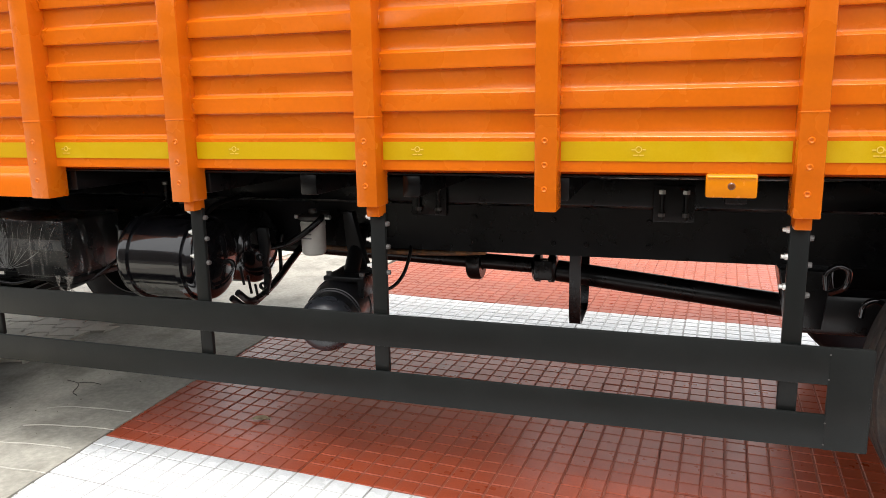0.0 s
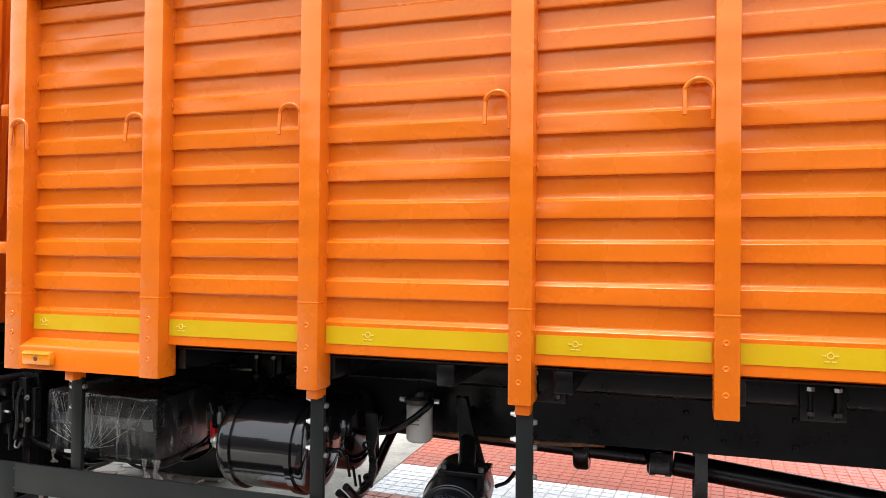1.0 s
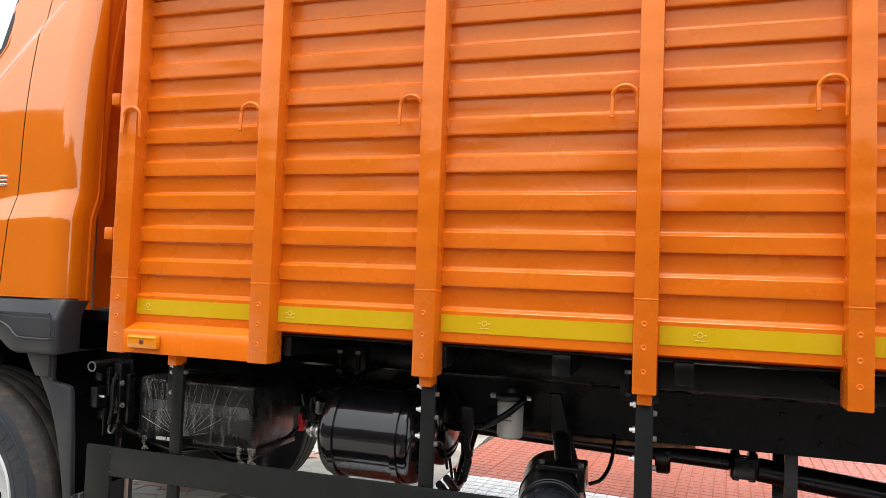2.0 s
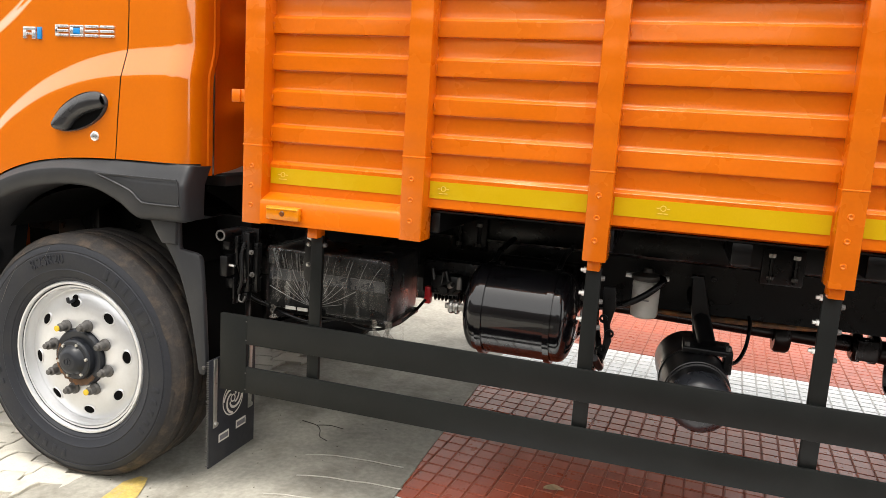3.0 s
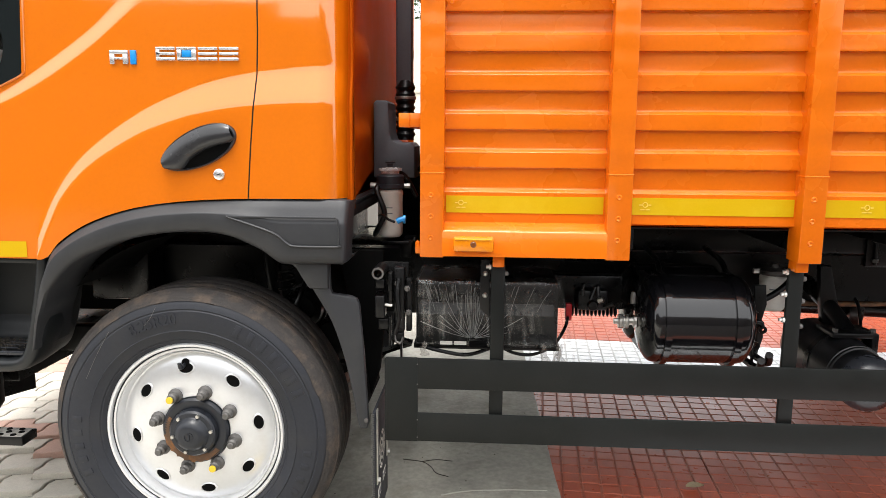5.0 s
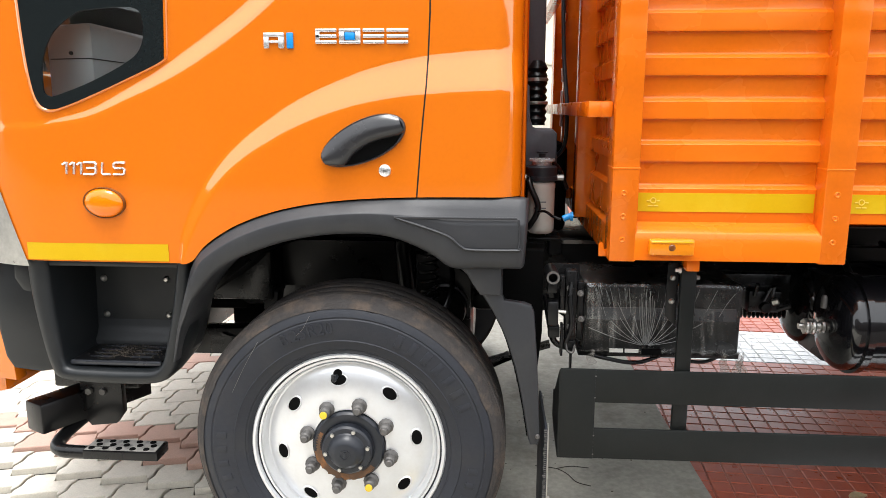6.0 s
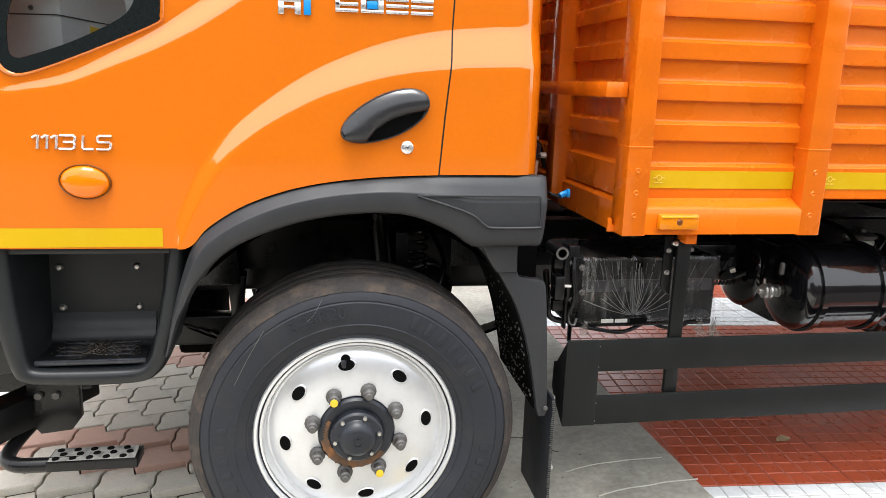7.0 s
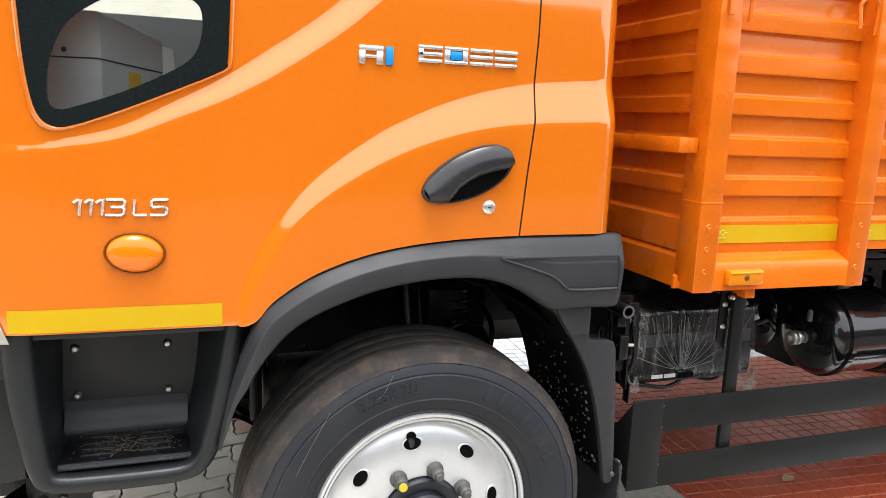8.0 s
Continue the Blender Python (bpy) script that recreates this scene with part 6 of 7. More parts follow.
def build_tank_fittings():
    part("tank_saddle", slab([(0.24, 0.80), (0.30, 0.700), (0.36, 0.684), (0.54, 0.682), (0.60, 0.76), (0.60, 0.96), (0.30, 0.96)], "x", 1.515, 1.545, 0.004), BLACK, air, "black saddle plate between the tanks")
    part("valve", lathe([(0.0, -0.075), (0.010, -0.075), (0.010, -0.055), (0.019, -0.055), (0.019, -0.030), (0.014, -0.028), (0.014, -0.010), (0.022, -0.008), (0.022, 0.0)], (1.472, 0.275, 0.825), "x", 10), STEEL, air, "bright brass-steel valve")
    part("hex", rod((1.412, 0.275, 0.825), (1.428, 0.275, 0.825), 0.025, seg=6), STEEL, air)
    for x in (1.420, 1.440):
        part("ring", lathe([(0.014, -0.006), (0.024, -0.006), (0.026, 0.0), (0.024, 0.006), (0.014, 0.006)], (x, 0.275, 0.825), "x", 14), STEEL, air)
    part("drain_stub", lathe([(0.0, -0.010), (0.009, -0.010), (0.009, 0.022), (0.006, 0.030)], (1.452, 0.24, 0.905), "z", 10), DARK_STEEL, air)
    part("handle", box(1.254, 1.277, 0.460, 0.488, 0.774, 0.840, 0.004), RED, truck, "red battery cut-off lever")
    block = part("valve_block", box(1.29, 1.40, 0.42, 0.54, 0.824, 0.90, 0.01), BLACK, truck)
    part("bracket", box(1.215, 1.475, 0.545, 0.60, 0.800, 0.93, 0.006), BLACK, block)
    for k in range(12):
        part("spring_coil", lathe([(0.013, -0.005), (0.021, -0.001), (0.021, 0.001), (0.013, 0.005)], (1.284 + 0.0145 * k, 0.51, 0.802), "x", 12), BLACK, block)
    for x, z, dx, dz, thick in ((1.305, 0.885, 0.0, 0.045, 0.007), (1.335, 0.870, 0.012, 0.05, 0.006), (1.362, 0.885, -0.006, 0.04, 0.008), (1.385, 0.84, 0.03, 0.02, 0.008)):
        part("union", rod((x, 0.41, z), (x + dx, 0.39, z + dz), thick, seg=8), BLACK, block)
    part("bright_union", rod((1.364, 0.408, 0.864), (1.380, 0.400, 0.872), 0.011, seg=6), STEEL, block)
    part("valve_cap", lathe([(0.0, -0.018), (0.016, -0.016), (0.020, -0.006), (0.020, 0.0)], (1.345, 0.418, 0.845), "y", 14), BLACK, block)
    # cable slung under the battery box
    part("cable", tube([(1.00, 0.29, 0.728), (1.06, 0.29, 0.698), (1.13, 0.30, 0.692), (1.20, 0.34, 0.715), (1.245, 0.40, 0.760), (1.262, 0.45, 0.790)], 0.006, 8), BLACK, truck, "black cable")
    part("drain_valve", tube([(1.86, 0.28, 0.83), (1.890, 0.28, 0.83), (1.898, 0.28, 0.81)], 0.009, 8), BLACK, air)
    # hoses that sweep down behind the tank
    for dx, dz in ((0.0, 0.0), (0.025, 0.022)):
        part("hose", tube([(1.895 + dx, 0.26, 0.70 + dz), (1.91 + dx, 0.33, 0.652 + dz), (1.885 + dx, 0.52, 0.665 + dz), (1.845 + dx, 0.75, 0.715 + dz), (1.83 + dx, 0.95, 0.785 + dz), (1.85 + dx, 1.08, 0.87 + dz)], 0.013, 8), BLACK, truck, "black hose")
    part("thin_pipe", tube([(1.86, 0.70, 0.86), (1.845, 0.70, 0.80), (1.85, 0.69, 0.72), (1.875, 0.64, 0.69)], 0.008, 8), BLACK, truck, "thin black pipe")
    stay = part("hose_stay", slab([(1.915, 0.93), (1.955, 0.93), (1.962, 0.86), (1.948, 0.80), (1.958, 0.74), (1.94, 0.67), (1.925, 0.67), (1.932, 0.76), (1.918, 0.84)], "y", 0.42, 0.44, 0.004), BLACK, truck, "black stay that carries the hoses")
    for x, z in ((1.925, 0.82), (1.95, 0.77), (1.93, 0.71)):
        part("clip", lathe([(0.008, -0.006), (0.015, -0.006), (0.015, 0.006), (0.008, 0.006)], (x, 0.415, z), "y", 10), BLACK, stay)
    for k, (x, z) in enumerate(((1.885, 0.80), (1.895, 0.76), (1.905, 0.72))):
        part("pipe_stub", rod((x, 0.34 + 0.03 * k, z), (x + 0.012, 0.34 + 0.03 * k, z - 0.07), 0.005, seg=8), BLACK, air)

build_tank_fittings()


def build_battery():
    x0, x1, y0, y1, z0, z1 = 0.722, 1.203, 0.225, 0.52, 0.742, 0.962
    bat = part("battery_box", box(x0, x1, y0, y1, z0, z1, 0.010), BLACK, truck, "black battery box wrapped in clear plastic film")
    part("label_band", box(x0 + 0.01, x1 - 0.015, y0 - 0.0022, y0 - 0.0004, 0.848, 0.888, 0), GREY_BLUE, bat, "dim grey band")
    part("tray", box(x0 - 0.01, x1 + 0.01, y0 + 0.02, y1, z0 - 0.022, z0 - 0.002, 0.003), BLACK, bat)
    for x in (0.805, 0.853):
        part("sticker", box(x, x + 0.042, y0 - 0.0095, y0 - 0.0075, z0 + 0.002, z0 + 0.014, 0), WHITE_CAN, bat, "small white sticker")
    # film shell
    bm = box(x0 - 0.006, x1 + 0.008, y0 - 0.008, y1 + 0.005, z0 - 0.006, z1 + 0.008, 0.014)
    bmesh.ops.subdivide_edges(bm, edges=bm.edges[:], cuts=7, use_grid_fill=True)
    for v in bm.verts:
        k = noise.noise((v.co.x * 30, v.co.y * 30, v.co.z * 12))
        v.co.y -= 0.006 * abs(k)
        v.co.z += 0.004 * k
    part("plastic_film", bm, FILM, bat, "crumpled clear plastic film", smooth=80)
    rnd = random.Random(2)
    # gathered creases that fan out from a pinch in the film
    px, pz = 0.915, 0.768
    for k in range(15):
        a = radians(-80 + 160 * k / 14 + rnd.uniform(-5, 5))
        L = rnd.uniform(0.10, 0.19) * (0.72 + 0.28 * abs(math.sin(a)))
        p = [(px + q * L * math.sin(a), y0 - 0.012 + 0.002 * rnd.random(), min(z1 - 0.01, pz + L * math.cos(a) * q ** 1.5 + 0.01 * q)) for q in (0.08, 0.4, 0.7, 1.0)]
        part("crease", tube(p, 0.0008, 4, steps=3), CREASE, bat)
    for k in range(8):
        x = px - 0.022 + 0.0065 * k
        p = [(px + (x - px) * 0.4, y0 - 0.0125, pz + 0.01), (x, y0 - 0.014, pz + 0.09), (x + rnd.uniform(-0.006, 0.006), y0 - 0.012, z1 - rnd.uniform(0.0, 0.05))]
        part("crease", tube(p, 0.0008, 4, steps=3), CREASE, bat)
    for k in range(26):
        x = rnd.uniform(x0 + 0.02, x1 - 0.02)
        L = rnd.uniform(0.03, 0.10)
        lean_x = 0.35 * (px - x) * L / 0.2
        p = [(x, y0 - 0.012, z1 - 0.002 - 0.02 * rnd.random()), (x + 0.5 * lean_x, y0 - 0.013, z1 - 0.55 * L), (x + lean_x, y0 - 0.012, z1 - L)]
        part("crease", tube(p, 0.0005, 4, steps=3), CREASE, bat)
    part("clip", box(0.905, 0.965, y0 - 0.012, y0 + 0.004, z0 - 0.004, z0 + 0.016, 0.003), LINER_HOLE, bat, "black clip pinching the film")
    # loose tails of film
    for y, top, L, dx in ((0.24, 0.95, 0.27, 0.050), (0.30, 0.94, 0.20, 0.035), (0.40, 0.95, 0.16, 0.020)):
        bm = bmesh.new()
        rows = []
        for q in range(12):
            t = q / 11
            w = 0.020 - 0.010 * t
            rows.append([bm.verts.new((x1 + 0.012 + dx * t + 0.006 * math.sin(8 * t + 3 * e), y + e * w + 0.010 * math.sin(5 * t), top - L * t)) for e in (-1, -0.3, 0.4, 1)])
        for a, b in zip(rows, rows[1:]):
            for e in range(3):
                bm.faces.new((a[e], a[e + 1], b[e + 1], b[e]))
        part("film_strip", bm, FILM, bat, "loose strip of clear film", smooth=80)
    for x, dx, L in ((1.155, 0.01, 0.065), (1.215, -0.02, 0.10), (0.75, 0.0, 0.05), (1.20, 0.02, 0.07)):
        bm = bmesh.new()
        rows = []
        for q in range(8):
            t = q / 7
            w = 0.005 + 0.012 * t
            cx, cz = x + dx * t + 0.004 * math.sin(9 * t), z0 + 0.01 - L * t
            rows.append([bm.verts.new((cx + s * w, y0 - 0.004 + 0.008 * math.sin(5 * t + s * 2), cz)) for s in (-1, -0.4, 0.2, 1)])
        for a, b in zip(rows, rows[1:]):
            for s in range(3):
                bm.faces.new((a[s], a[s + 1], b[s + 1], b[s]))
        part("film_tail", bm, DUSTY_FILM, bat, "torn tail of film", smooth=80)
    # bracket and latch ahead of the box
    frame_ = part("latch_frame", box(0.655, 0.690, 0.150, 0.190, 0.80, 1.020, 0.005), BLACK, truck, "black latch bracket with a short pipe")
    part("pipe", lathe([(0.013, -0.06), (0.020, -0.06), (0.020, 0.05), (0.013, 0.05)], (0.612, 0.15, 1.010), "y", 18, closed=True), BLACK, frame_)
    part("plate", slab([(0.615, 1.03), (0.70, 1.03), (0.70, 0.92), (0.66, 0.86), (0.63, 0.88)], "y", 0.195, 0.21, 0.004), BLACK, frame_)
    part("arm", box(0.600, 0.632, 0.10, 0.15, 0.86, 0.935, 0.006), BLACK, frame_)
    part("lever", tube([(0.672, 0.148, 0.985), (0.668, 0.135, 0.93), (0.675, 0.13, 0.86), (0.660, 0.135, 0.80)], 0.008, 8), BLACK, frame_)
    for x, z in ((0.668, 0.965), (0.672, 0.845), (0.700, 0.95), (0.705, 0.87)):
        part("bolt", lathe([(0.0, -0.012), (0.005, -0.012), (0.006, -0.005), (0.010, -0.004), (0.010, 0.0)], (x, 0.150, z), "y", 8), DARK_STEEL, frame_)
    for x0_, x1_, z0_, z1_, y_ in ((0.600, 0.628, 0.955, 0.985, 0.12), (0.638, 0.652, 0.90, 1.005, 0.135), (0.694, 0.712, 0.80, 0.98, 0.17), (0.606, 0.640, 0.815, 0.850, 0.13), (0.655, 0.688, 0.772, 0.800, 0.145), (0.642, 0.650, 0.76, 0.86, 0.12), (0.676, 0.682, 0.70, 0.78, 0.15)):
        part("plate", box(x0_, x1_, y_, y_ + 0.03, z0_, z1_, 0.003), BLACK, frame_)
    part("pin", rod((0.600, 0.115, 0.905), (0.655, 0.115, 0.900), 0.005, seg=8), STEEL, frame_, "bright pin")
    part("hook", tube([(0.66, 0.14, 0.80), (0.665, 0.13, 0.775), (0.680, 0.13, 0.770), (0.688, 0.135, 0.79)], 0.004, 6), DARK_STEEL, frame_)
    part("pipe_ring", lathe([(0.0135, -0.062), (0.0195, -0.062), (0.0195, -0.0585), (0.0135, -0.0585)], (0.612, 0.15, 1.010), "y", 18, closed=True), DARK_STEEL, frame_)
    part("hose", tube([(0.60, 0.20, 0.93), (0.62, 0.22, 0.82), (0.64, 0.25, 0.76), (0.70, 0.28, 0.73)], 0.010, 8), BLACK, truck)
    part("cable", tube([(0.72, 0.26, 0.73), (0.80, 0.24, 0.715), (0.90, 0.25, 0.70), (1.0, 0.28, 0.725)], 0.007, 8), BLACK, truck)


build_battery()


def build_filter(x, y, z0, z1, r, label, cast):
    can = part("fuel_filter", lathe([(0.0, z0), (r * 0.80, z0), (r * 0.97, z0 + 0.008), (r, z0 + 0.016), (r, z1 - 0.022), (r * 1.03, z1 - 0.020), (r * 1.03, z1 - 0.006), (r * 0.9, z1), (0.0, z1)], (x, y, 0), "z", 32), WHITE_CAN, truck, label)
    part("filter_head", lathe([(r * 0.95, z1 + 0.001), (r * 1.18, z1 + 0.008), (r * 1.18, z1 + 0.020), (r * 0.7, z1 + 0.028), (r * 0.35, z1 + 0.030), (r * 0.30, z1 + 0.045), (0.0, z1 + 0.047)], (x, y, 0), "z", 24), cast, can, "cast filter head")
    part("head_arm", box(x - 0.02, x + 0.02, y, y + 0.12, z1 + 0.004, z1 + 0.024, 0.004), DARK_STEEL, can)
    for s in (-1, 1):
        part("union", rod((x + s * r * 1.0, y, z1 + 0.014), (x + s * (r + 0.028), y, z1 + 0.014), 0.010, seg=8), STEEL, can)
    for a in (0.62, 0.50):
        part("print_bar", box(x - r * 0.55, x + r * 0.30, y - r - 0.0005, y - r * 0.82, z0 + (z1 - z0) * a, z0 + (z1 - z0) * a + 0.004, 0), PRINT, can, "grey bar of print")
    return can


low_filter = build_filter(2.050, 0.61, 0.800, 0.935, 0.048, "white fuel filter canister on the chassis rail", DARK_STEEL)
part("hose", tube([(2.095, 0.60, 0.952), (2.105, 0.56, 0.945), (2.05, 0.53, 0.895), (1.98, 0.52, 0.855), (1.90, 0.53, 0.835), (1.86, 0.56, 0.825)], 0.012, 8), BLACK, low_filter)
cab_filter = build_filter(0.598, 0.50, 1.075, 1.250, 0.046, "white water-separator filter behind the cab", HUB)
part("hose", tube([(0.57, 0.50, 1.27), (0.555, 0.45, 1.25), (0.585, 0.435, 1.17), (0.56, 0.44, 1.11), (0.54, 0.50, 1.08)], 0.010, 8), BLACK, cab_filter)
part("hose", tube([(0.56, 0.52, 1.28), (0.60, 0.50, 1.315), (0.65, 0.52, 1.30), (0.69, 0.56, 1.22)], 0.009, 8), BLACK, cab_filter)
part("primer_head", lathe([(0.030, 1.262), (0.050, 1.264), (0.052, 1.272), (0.052, 1.300), (0.044, 1.306), (0.0, 1.306)], (0.598, 0.50, 0), "z", 24), HUB, cab_filter, "black priming head")
part("primer_cap", lathe([(0.034, 1.307), (0.034, 1.318), (0.044, 1.320), (0.044, 1.328), (0.016, 1.332), (0.0, 1.333)], (0.598, 0.50, 0), "z", 24), ALLOY, cab_filter, "bright cast cap")
part("primer_knob", lathe([(0.012, 1.334), (0.012, 1.345), (0.020, 1.347), (0.020, 1.353), (0.0, 1.355)], (0.598, 0.50, 0), "z", 20), HUB, cab_filter)
part("filter_bracket", box(0.56, 0.67, 0.50, 0.54, 1.045, 1.056, 0.003), BLACK, truck)
part("filter_stay", box(0.63, 0.675, 0.53, 0.72, 0.99, 1.05, 0.004), BLACK, truck)
plug = part("blue_plug", tube([(0.652, 0.262, 1.158), (0.664, 0.264, 1.164), (0.676, 0.266, 1.166)], 0.010, 8), BLUE, truck, "blue plastic hose plug")
part("collar", lathe([(0.009, -0.004), (0.0145, -0.004), (0.0145, 0.004), (0.009, 0.004)], (0.678, 0.266, 1.166), "x", 12), BLUE, plug)
part("plug_line", tube([(0.645, 0.262, 1.156), (0.62, 0.27, 1.165), (0.60, 0.30, 1.175), (0.58, 0.34, 1.17)], 0.0045, 6), BLACK, plug)


def build_dryer():
    """The canister that hangs crosswise under the rail, its strap and its bracket."""
    c = (2.265, 0.0, 0.622)
    r = 0.098
    prof = [(0.0, 0.205), (0.025, 0.207), (0.05, 0.214), (0.072, 0.227), (0.088, 0.246), (0.096, 0.268), (r, 0.290), (r, 0.34), (r * 1.05, 0.342), (r * 1.05, 0.352), (r * 1.08, 0.354), (r * 1.12, 0.42), (r * 1.12, 0.64), (r * 0.95, 0.68), (r * 0.5, 0.70), (0.0, 0.705)]
    bm = lathe(prof, c, "y", 48)
    lean = Matrix.Translation((2.265, 0.225, 0.622)) @ pose(0, 0, 0, 5, 0, 7) @ Matrix.Translation((-2.265, -0.225, -0.622))
    bmesh.ops.transform(bm, matrix=lean, verts=bm.verts)
    can = part("air_dryer", bm, SATIN_BLACK, truck, "black cylindrical air dryer under the chassis")
    # lighter grey-blue shell laid over the can's domed end
    bm = lathe([(0.0, 0.2035), (0.026, 0.2055), (0.051, 0.2125), (0.0735, 0.2255), (0.0895, 0.2450), (0.0975, 0.2675), (r * 1.012, 0.292)], c, "y", 48)
    bmesh.ops.transform(bm, matrix=lean, verts=bm.verts)
    part("end_cap", bm, GREY_BLUE, can, "lighter grey-blue shell over the domed end", smooth=60)
    bm = lathe([(r * 1.10, 0.455), (r * 1.16, 0.456), (r * 1.16, 0.480), (r * 1.10, 0.481)], c, "y", 48)
    bmesh.ops.transform(bm, matrix=lean, verts=bm.verts)
    part("strap", bm, BLACK, can)
    part("dryer_bracket", box(2.19, 2.345, 0.40, 0.54, 0.748, 0.766, 0.004), BLACK, can)
    part("dryer_bracket", box(2.325, 2.35, 0.40, 0.50, 0.69, 0.766, 0.004), BLACK, can)
    part("hanger", slab([(2.23, 0.73), (2.31, 0.73), (2.27, 0.86), (2.24, 0.98), (2.20, 0.98), (2.21, 0.86)], "y", 0.56, 0.60, 0.006), BLACK, can)
    part("hanger_arm", tube([(2.27, 0.47, 0.76), (2.25, 0.56, 0.82), (2.22, 0.71, 0.89)], 0.030, 10), BLACK, can)
    part("hose", tube([(2.35, 0.56, 0.68), (2.385, 0.60, 0.69), (2.41, 0.65, 0.73), (2.42, 0.70, 0.80), (2.41, 0.74, 0.84)], 0.007, 8), BLACK, can)
    for x in (2.205, 2.335):
        part("bolt", rod((x, 0.42, 0.766), (x, 0.42, 0.780), 0.010, seg=6), DARK_STEEL, can)
    part("pipe_rail", tube([(1.98, 0.78, 0.80), (2.2, 0.78, 0.79), (2.5, 0.78, 0.792), (2.7, 0.80, 0.80)], 0.012, 8), RUST, truck, "brown pipe under the rail")


build_dryer()


def build_intake():
    """Air intake duct and stack between cab and body, and the sheet-wrapped far pipe."""
    DUCT_X = -0.004
    prof = [(0.505, 1.28), (0.505, 1.575), (0.515, 1.585), (0.555, 1.585), (0.566, 1.575), (0.570, 1.46), (0.58, 1.43), (0.60, 1.42), (0.655, 1.420), (0.670, 1.405), (0.672, 1.28)]
    duct = part("air_duct", slab([(x + DUCT_X, z) for x, z in prof], "y", 0.72, 0.95, 0.012), DUCT, truck, "dark grey moulded air intake duct")
    part("intake_pipe", box(0.562, 0.630, 0.955, 1.01, 1.62, 2.45, 0.012), DUCT, duct, "black intake stack")
    part("bellows", lathe([(0.038, 1.43)] + [(0.036 + 0.008 * (k % 2), 1.44 + 0.014 * k) for k in range(16)] + [(0.03, 1.68)], (0.600, 0.98, 0), "z", 20), BLACK, duct, "ribbed rubber bellows")
    for z in (1.60, 1.51):
        part("clip", lathe([(0.044, z), (0.047, z + 0.002), (0.047, z + 0.012), (0.044, z + 0.014)], (0.600, 0.98, 0), "z", 20), STEEL, duct, "bright hose clip")
    part("engine_cover", box(0.49, 0.735, 1.0, 1.5, 0.99, 1.36, 0.03), LINER_HOLE, truck, "black cover behind the cab")
    part("cable", tube([(0.66, 0.85, 1.30), (0.70, 0.80, 1.36), (0.705, 0.80, 1.5), (0.69, 0.86, 1.75), (0.68, 0.9, 2.2)], 0.008, 6), HUB, truck, "dark blue air line")


build_intake()

# ---- loose crumbs and leaf ----
rnd = random.Random(31)
bm = bmesh.new()
for _ in range(70):
    cx, cy, cr = rnd.uniform(0.15, 1.2), rnd.uniform(-0.7, 1.3), rnd.uniform(0.0012, 0.0032)
    bmesh.ops.create_icosphere(bm, subdivisions=1, radius=cr, matrix=Matrix.Translation((cx, cy, ground_height(cx, cy) + 0.003 + 0.0065 * smooth_step((cx - 0.82) / 0.1))) @ Matrix.Diagonal((rnd.uniform(0.7, 1.7), rnd.uniform(0.7, 1.4), 0.6, 1)))
tagged(part("grit", bm, MUD), "dark grit scattered on the concrete", "grit", kind="stuff")

bm = bmesh.new()
leaf_rows = []
for k in range(9):
    t = k / 8
    w = 0.024 * math.sin(math.pi * min(0.97, t + 0.05)) ** 0.7
    leaf_rows.append([bm.verts.new((1.755 + 0.075 * t, 0.545 + s * w + 0.020 * t, TILE_TOP + 0.003 + 0.006 * abs(s) + 0.003 * math.sin(4 * t))) for s in (-1, 0, 1)])
for a, b in zip(leaf_rows, leaf_rows[1:]):
    for s in range(2):
        bm.faces.new((a[s], a[s + 1], b[s + 1], b[s]))
bmesh.ops.solidify(bm, geom=bm.faces[:], thickness=0.0015)
tagged(part("fallen_leaf", bm, DRY_LEAF), "dry tan leaf lying on the red tiles", "leaf")


# ---- paving pieces ----
def tile_mesh(name, material, joint):
    bm = bmesh.new()
    cell, gap, top, low = TILE / 4, 0.0034, 0.0, -0.0030
    h = TILE / 2 - 0.0008

    def quad(x0, x1, y0, y1):
        b = 0.0024
        o = [bm.verts.new(p) for p in ((x0, y0, low), (x1, y0, low), (x1, y1, low), (x0, y1, low))]
        t = [bm.verts.new(p) for p in ((x0 + b, y0 + b, top), (x1 - b, y0 + b, top), (x1 - b, y1 - b, top), (x0 + b, y1 - b, top))]
        bm.faces.new(t).material_index = 0
        for k in range(4):
            bm.faces.new((o[k], o[(k + 1) % 4], t[(k + 1) % 4], t[k]))

    base = [bm.verts.new(p) for p in ((-h, -h, low), (h, -h, low), (h, h, low), (-h, h, low))]
    under = [bm.verts.new((v.co.x, v.co.y, -0.02)) for v in base]
    bm.faces.new(base).material_index = 1
    for k in range(4):
        bm.faces.new((under[k], under[(k + 1) % 4], base[(k + 1) % 4], base[k])).material_index = 1
    for i in range(4):
        for j in range(4):
            x, y = -TILE / 2 + i * cell, -TILE / 2 + j * cell
            quad(x + gap, x + cell - gap, y + gap, y + cell - gap)
    me = bpy.data.meshes.new(name)
    bm.to_mesh(me)
    bm.free()
    me.materials.append(material)
    me.materials.append(joint)
    return me


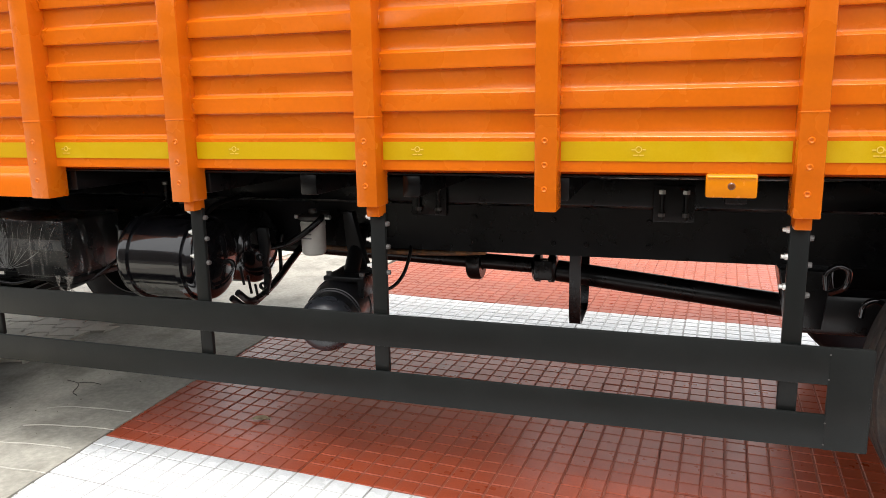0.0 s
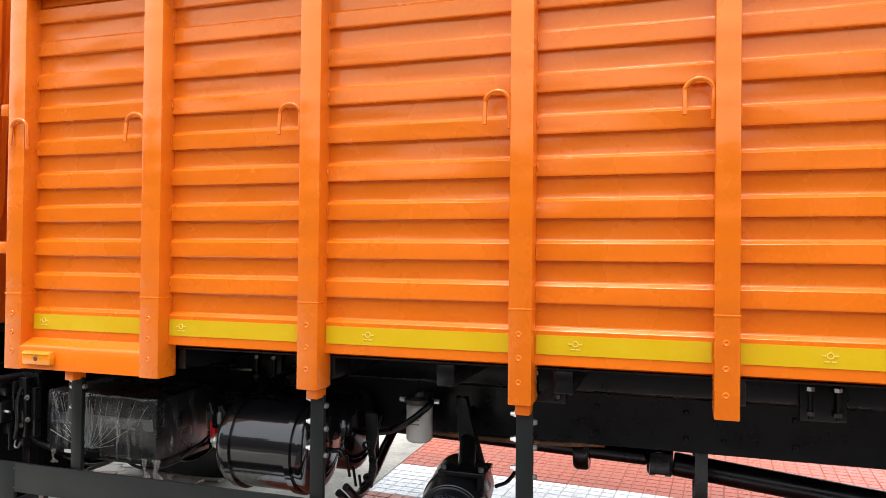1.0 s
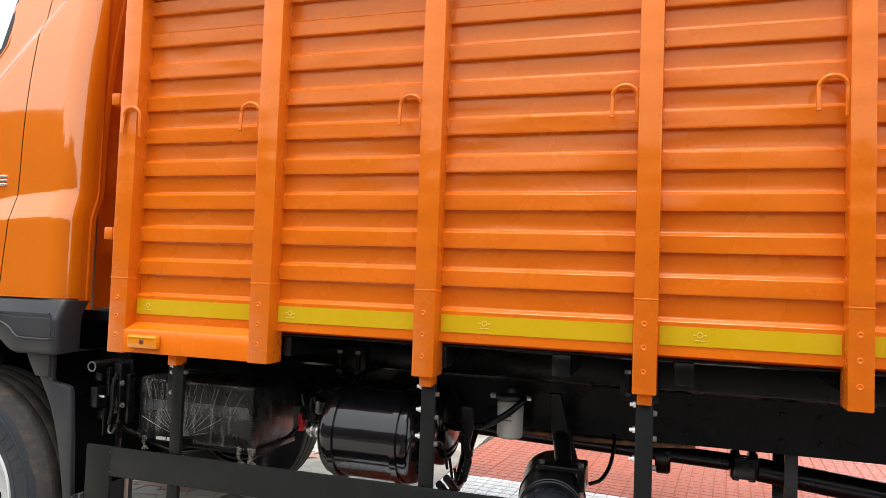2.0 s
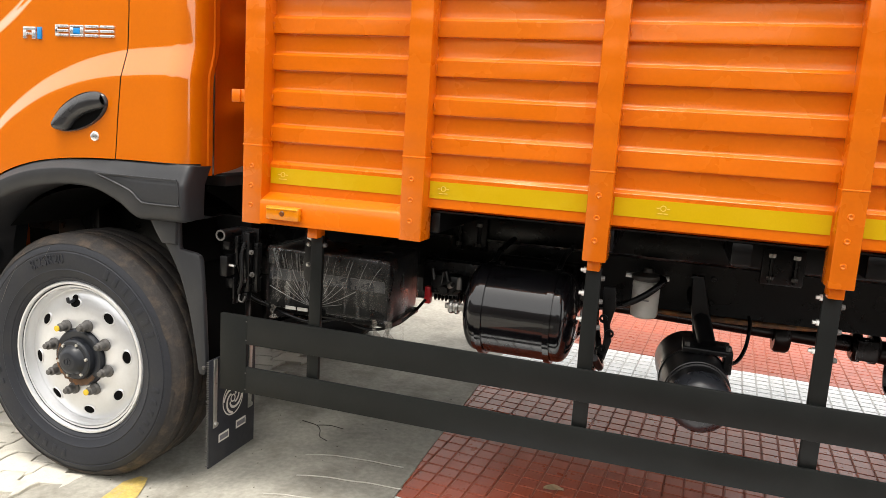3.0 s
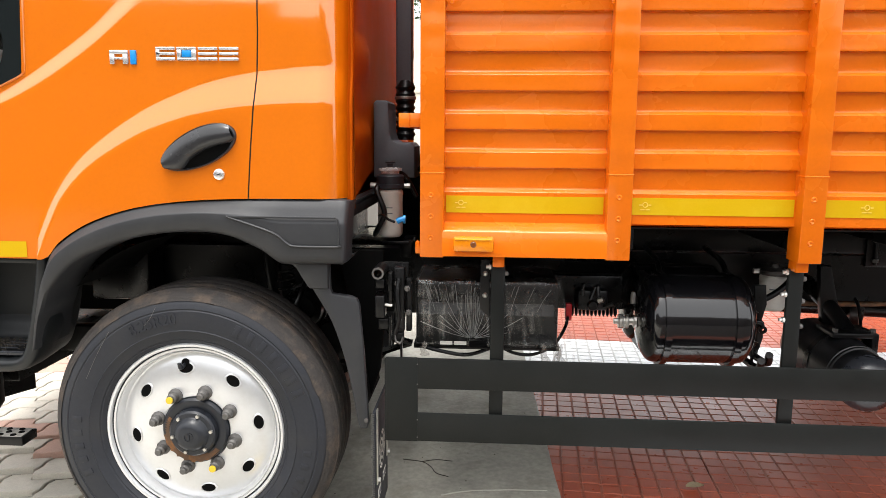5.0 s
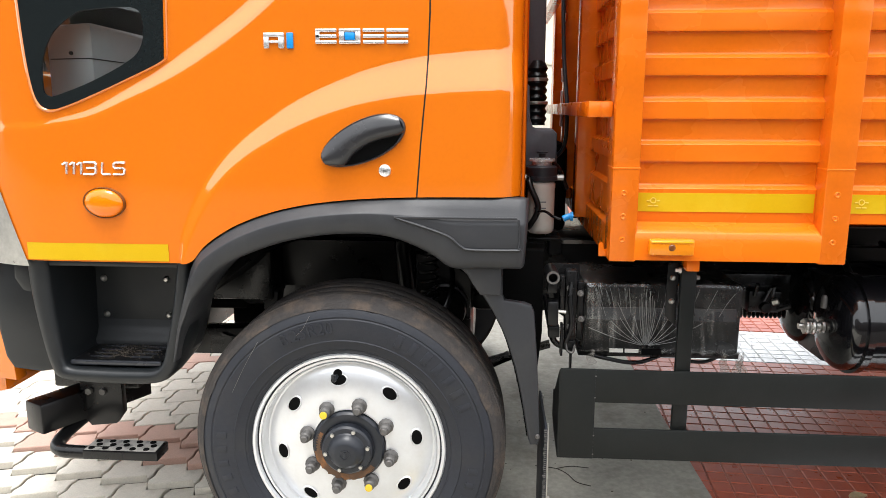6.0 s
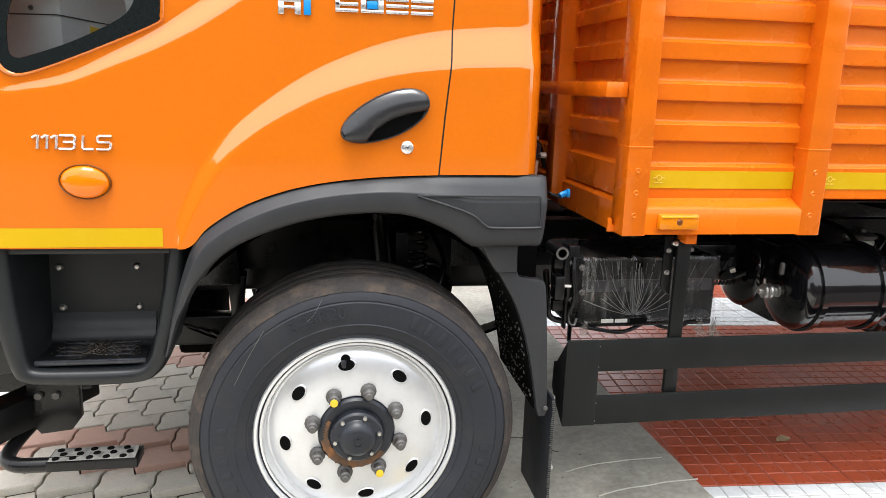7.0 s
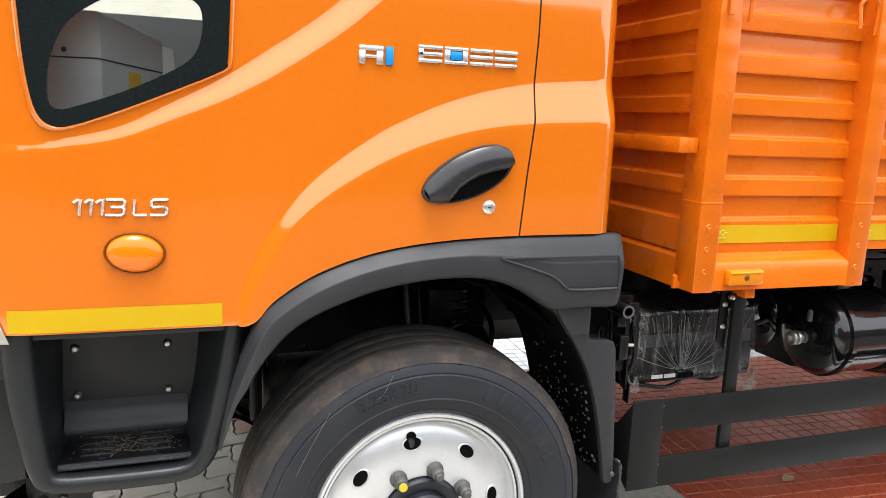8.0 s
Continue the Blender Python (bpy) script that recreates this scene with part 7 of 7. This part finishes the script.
def lay_tiles():
    red, white = tile_mesh("red_tile", RED_TILE, RED_JOINT), tile_mesh("white_tile", WHITE_TILE, WHITE_JOINT)
    rnd = random.Random(11)
    far = {"red": [], "white": []}
    made = 0
    for j in range(-3, 26):
        for i in range(-1, 29):
            pale = j < 0 or j in (6, 7) or j in (22, 23)
            x, y = tile_xy(i + 0.5, j + 0.5)
            m = Matrix.Translation((x, y, TILE_TOP + rnd.uniform(-0.0015, 0.0015))) @ pose(0, 0, 0, rnd.uniform(-0.25, 0.25), rnd.uniform(-0.25, 0.25), math.degrees(TILT) + 90 * rnd.randrange(4))
            if made < 300 and i < 15 and j < 17:
                ob = new("tile", white if pale else red)
                ob.parent = TILED
                ob.matrix_world = m
                made += 1
            else:
                far["white" if pale else "red"].append(m)
    for kind, mesh, rows in (("red", red, far["red"]), ("white", white, far["white"])):
        vs = np.array([v.co for v in mesh.vertices])
        fs = [tuple(p.vertices) for p in mesh.polygons]
        verts, faces, slots = [], [], []
        for m in rows:
            slots += [p.material_index for p in mesh.polygons]
            a = np.array(m)
            base = len(verts)
            verts += [tuple(p) for p in vs @ a[:3, :3].T + a[:3, 3]]
            faces += [tuple(k + base for k in f) for f in fs]
        me = bpy.data.meshes.new("far_tiles")
        me.from_pydata(verts, [], faces)
        me.materials.append(RED_TILE if kind == "red" else WHITE_TILE)
        me.materials.append(RED_JOINT if kind == "red" else WHITE_JOINT)
        me.polygons.foreach_set("material_index", slots)
        ob = new("far_tiles", me)
        ob.parent = TILED
        tagged(ob, "%s cement tiles farther off" % kind, kind="stuff")


lay_tiles()

PAVE_L, PAVE_D = 0.196, 0.132


def paver_outline():
    """The notched outline of one interlocking paver: its near edge climbs from joint to joint, its far edge steps back half-way."""
    def edge(t):
        t %= 1.0
        if t < 0.07:
            return -0.030 * t / 0.07
        if t > 0.93:
            return 0.030 * (1 - t) / 0.07
        return 0.030 * (2 * (t - 0.07) / 0.86 - 1)

    g = 0.0034
    pts = []
    for s in (0.0, 0.07, 0.30, 0.50, 0.70, 0.93, 1.0):
        pts.append((g + s * (PAVE_L - 2 * g), g + edge(s)))
    for q in (0.3, 0.5, 0.7):
        pts.append((PAVE_L - g + 0.006 * math.sin(2 * math.pi * q), g + edge(1.0) + q * (PAVE_D - 2 * g)))
    for s in (1.0, 0.80, 0.57, 0.43, 0.20, 0.0):
        pts.append((g + s * (PAVE_L - 2 * g), PAVE_D - g + edge(s + 0.5)))
    for q in (0.7, 0.5, 0.3):
        pts.append((g + 0.006 * math.sin(2 * math.pi * q), g + edge(0.0) + q * (PAVE_D - 2 * g)))
    return pts


def paver_mesh(name, material):
    pts = paver_outline()
    cx, cy = sum(p[0] for p in pts) / len(pts), sum(p[1] for p in pts) / len(pts)
    bm = bmesh.new()
    low = [bm.verts.new((x, y, -0.03)) for x, y in pts]
    top = [bm.verts.new((x, y, -0.003)) for x, y in pts]
    cap = [bm.verts.new((x + (cx - x) * 0.035, y + (cy - y) * 0.05, 0.0)) for x, y in pts]
    n = len(pts)
    for k in range(n):
        q = (k + 1) % n
        bm.faces.new((low[k], low[q], top[q], top[k]))
        bm.faces.new((top[k], top[q], cap[q], cap[k]))
    bm.faces.new(cap)
    me = bpy.data.meshes.new(name)
    bm.to_mesh(me)
    bm.free()
    me.materials.append(material)
    return me


def lay_pavers():
    kinds = {tone: paver_mesh(tone + "_paver", material) for tone, material in (("cream", PAVER), ("pink", PAVER_PINK))}
    rnd = random.Random(21)
    turn = radians(-5)
    ux, vx = Vector((math.cos(turn), math.sin(turn))), Vector((-math.sin(turn), math.cos(turn)))
    origin = Vector((-1.163, 0.965))
    rest = []
    made = 0
    for j in range(-34, 46):
        phase = 0.5 * (j % 2)
        for i in range(-24, 16):
            p = origin + ux * ((i - phase) * PAVE_L) + vx * (j * PAVE_D)
            mid = p + ux * PAVE_L / 2 + vx * PAVE_D / 2
            edge = 0.04 + 0.05 * math.sin(7 * mid.y) + (0.27 if mid.y > 0.8 else 0.0) - PAVE_L / 2
            if mid.y < 3.85 and mid.x > edge or mid.y >= 3.85 and mid.x > tile_edge(mid.y) - 0.08:
                continue
            tone = "pink" if mid.y > 0.25 and (j % 7 == 6 or (j % 7 == 5 and i % 3)) else "cream"
            m = Matrix.Translation((p.x, p.y, ground_height(mid.x, mid.y) + rnd.uniform(-0.0012, 0.0012))) @ pose(0, 0, 0, rnd.uniform(-0.35, 0.35), rnd.uniform(-0.35, 0.35), -5)
            if made < 300 and -1.75 < mid.x < 0.4 and -0.6 < mid.y < 2.6:
                ob = new("paver", kinds[tone])
                ob.parent = PAVED
                ob.matrix_world = m
                made += 1
            else:
                rest.append((m, kinds[tone], tone))
    for tone, material in (("cream", PAVER), ("pink", PAVER_PINK)):
        verts, faces = [], []
        for m, mesh, t in rest:
            if t != tone:
                continue
            a = np.array(m)
            base = len(verts)
            verts += [tuple(q) for q in np.array([v.co for v in mesh.vertices]) @ a[:3, :3].T + a[:3, 3]]
            faces += [tuple(k + base for k in p.vertices) for p in mesh.polygons]
        me = bpy.data.meshes.new("far_pavers")
        me.from_pydata(verts, [], faces)
        me.materials.append(material)
        ob = new("far_pavers", me)
        ob.parent = PAVED
        tagged(ob, "%s pavers farther off" % tone, kind="stuff")


lay_pavers()
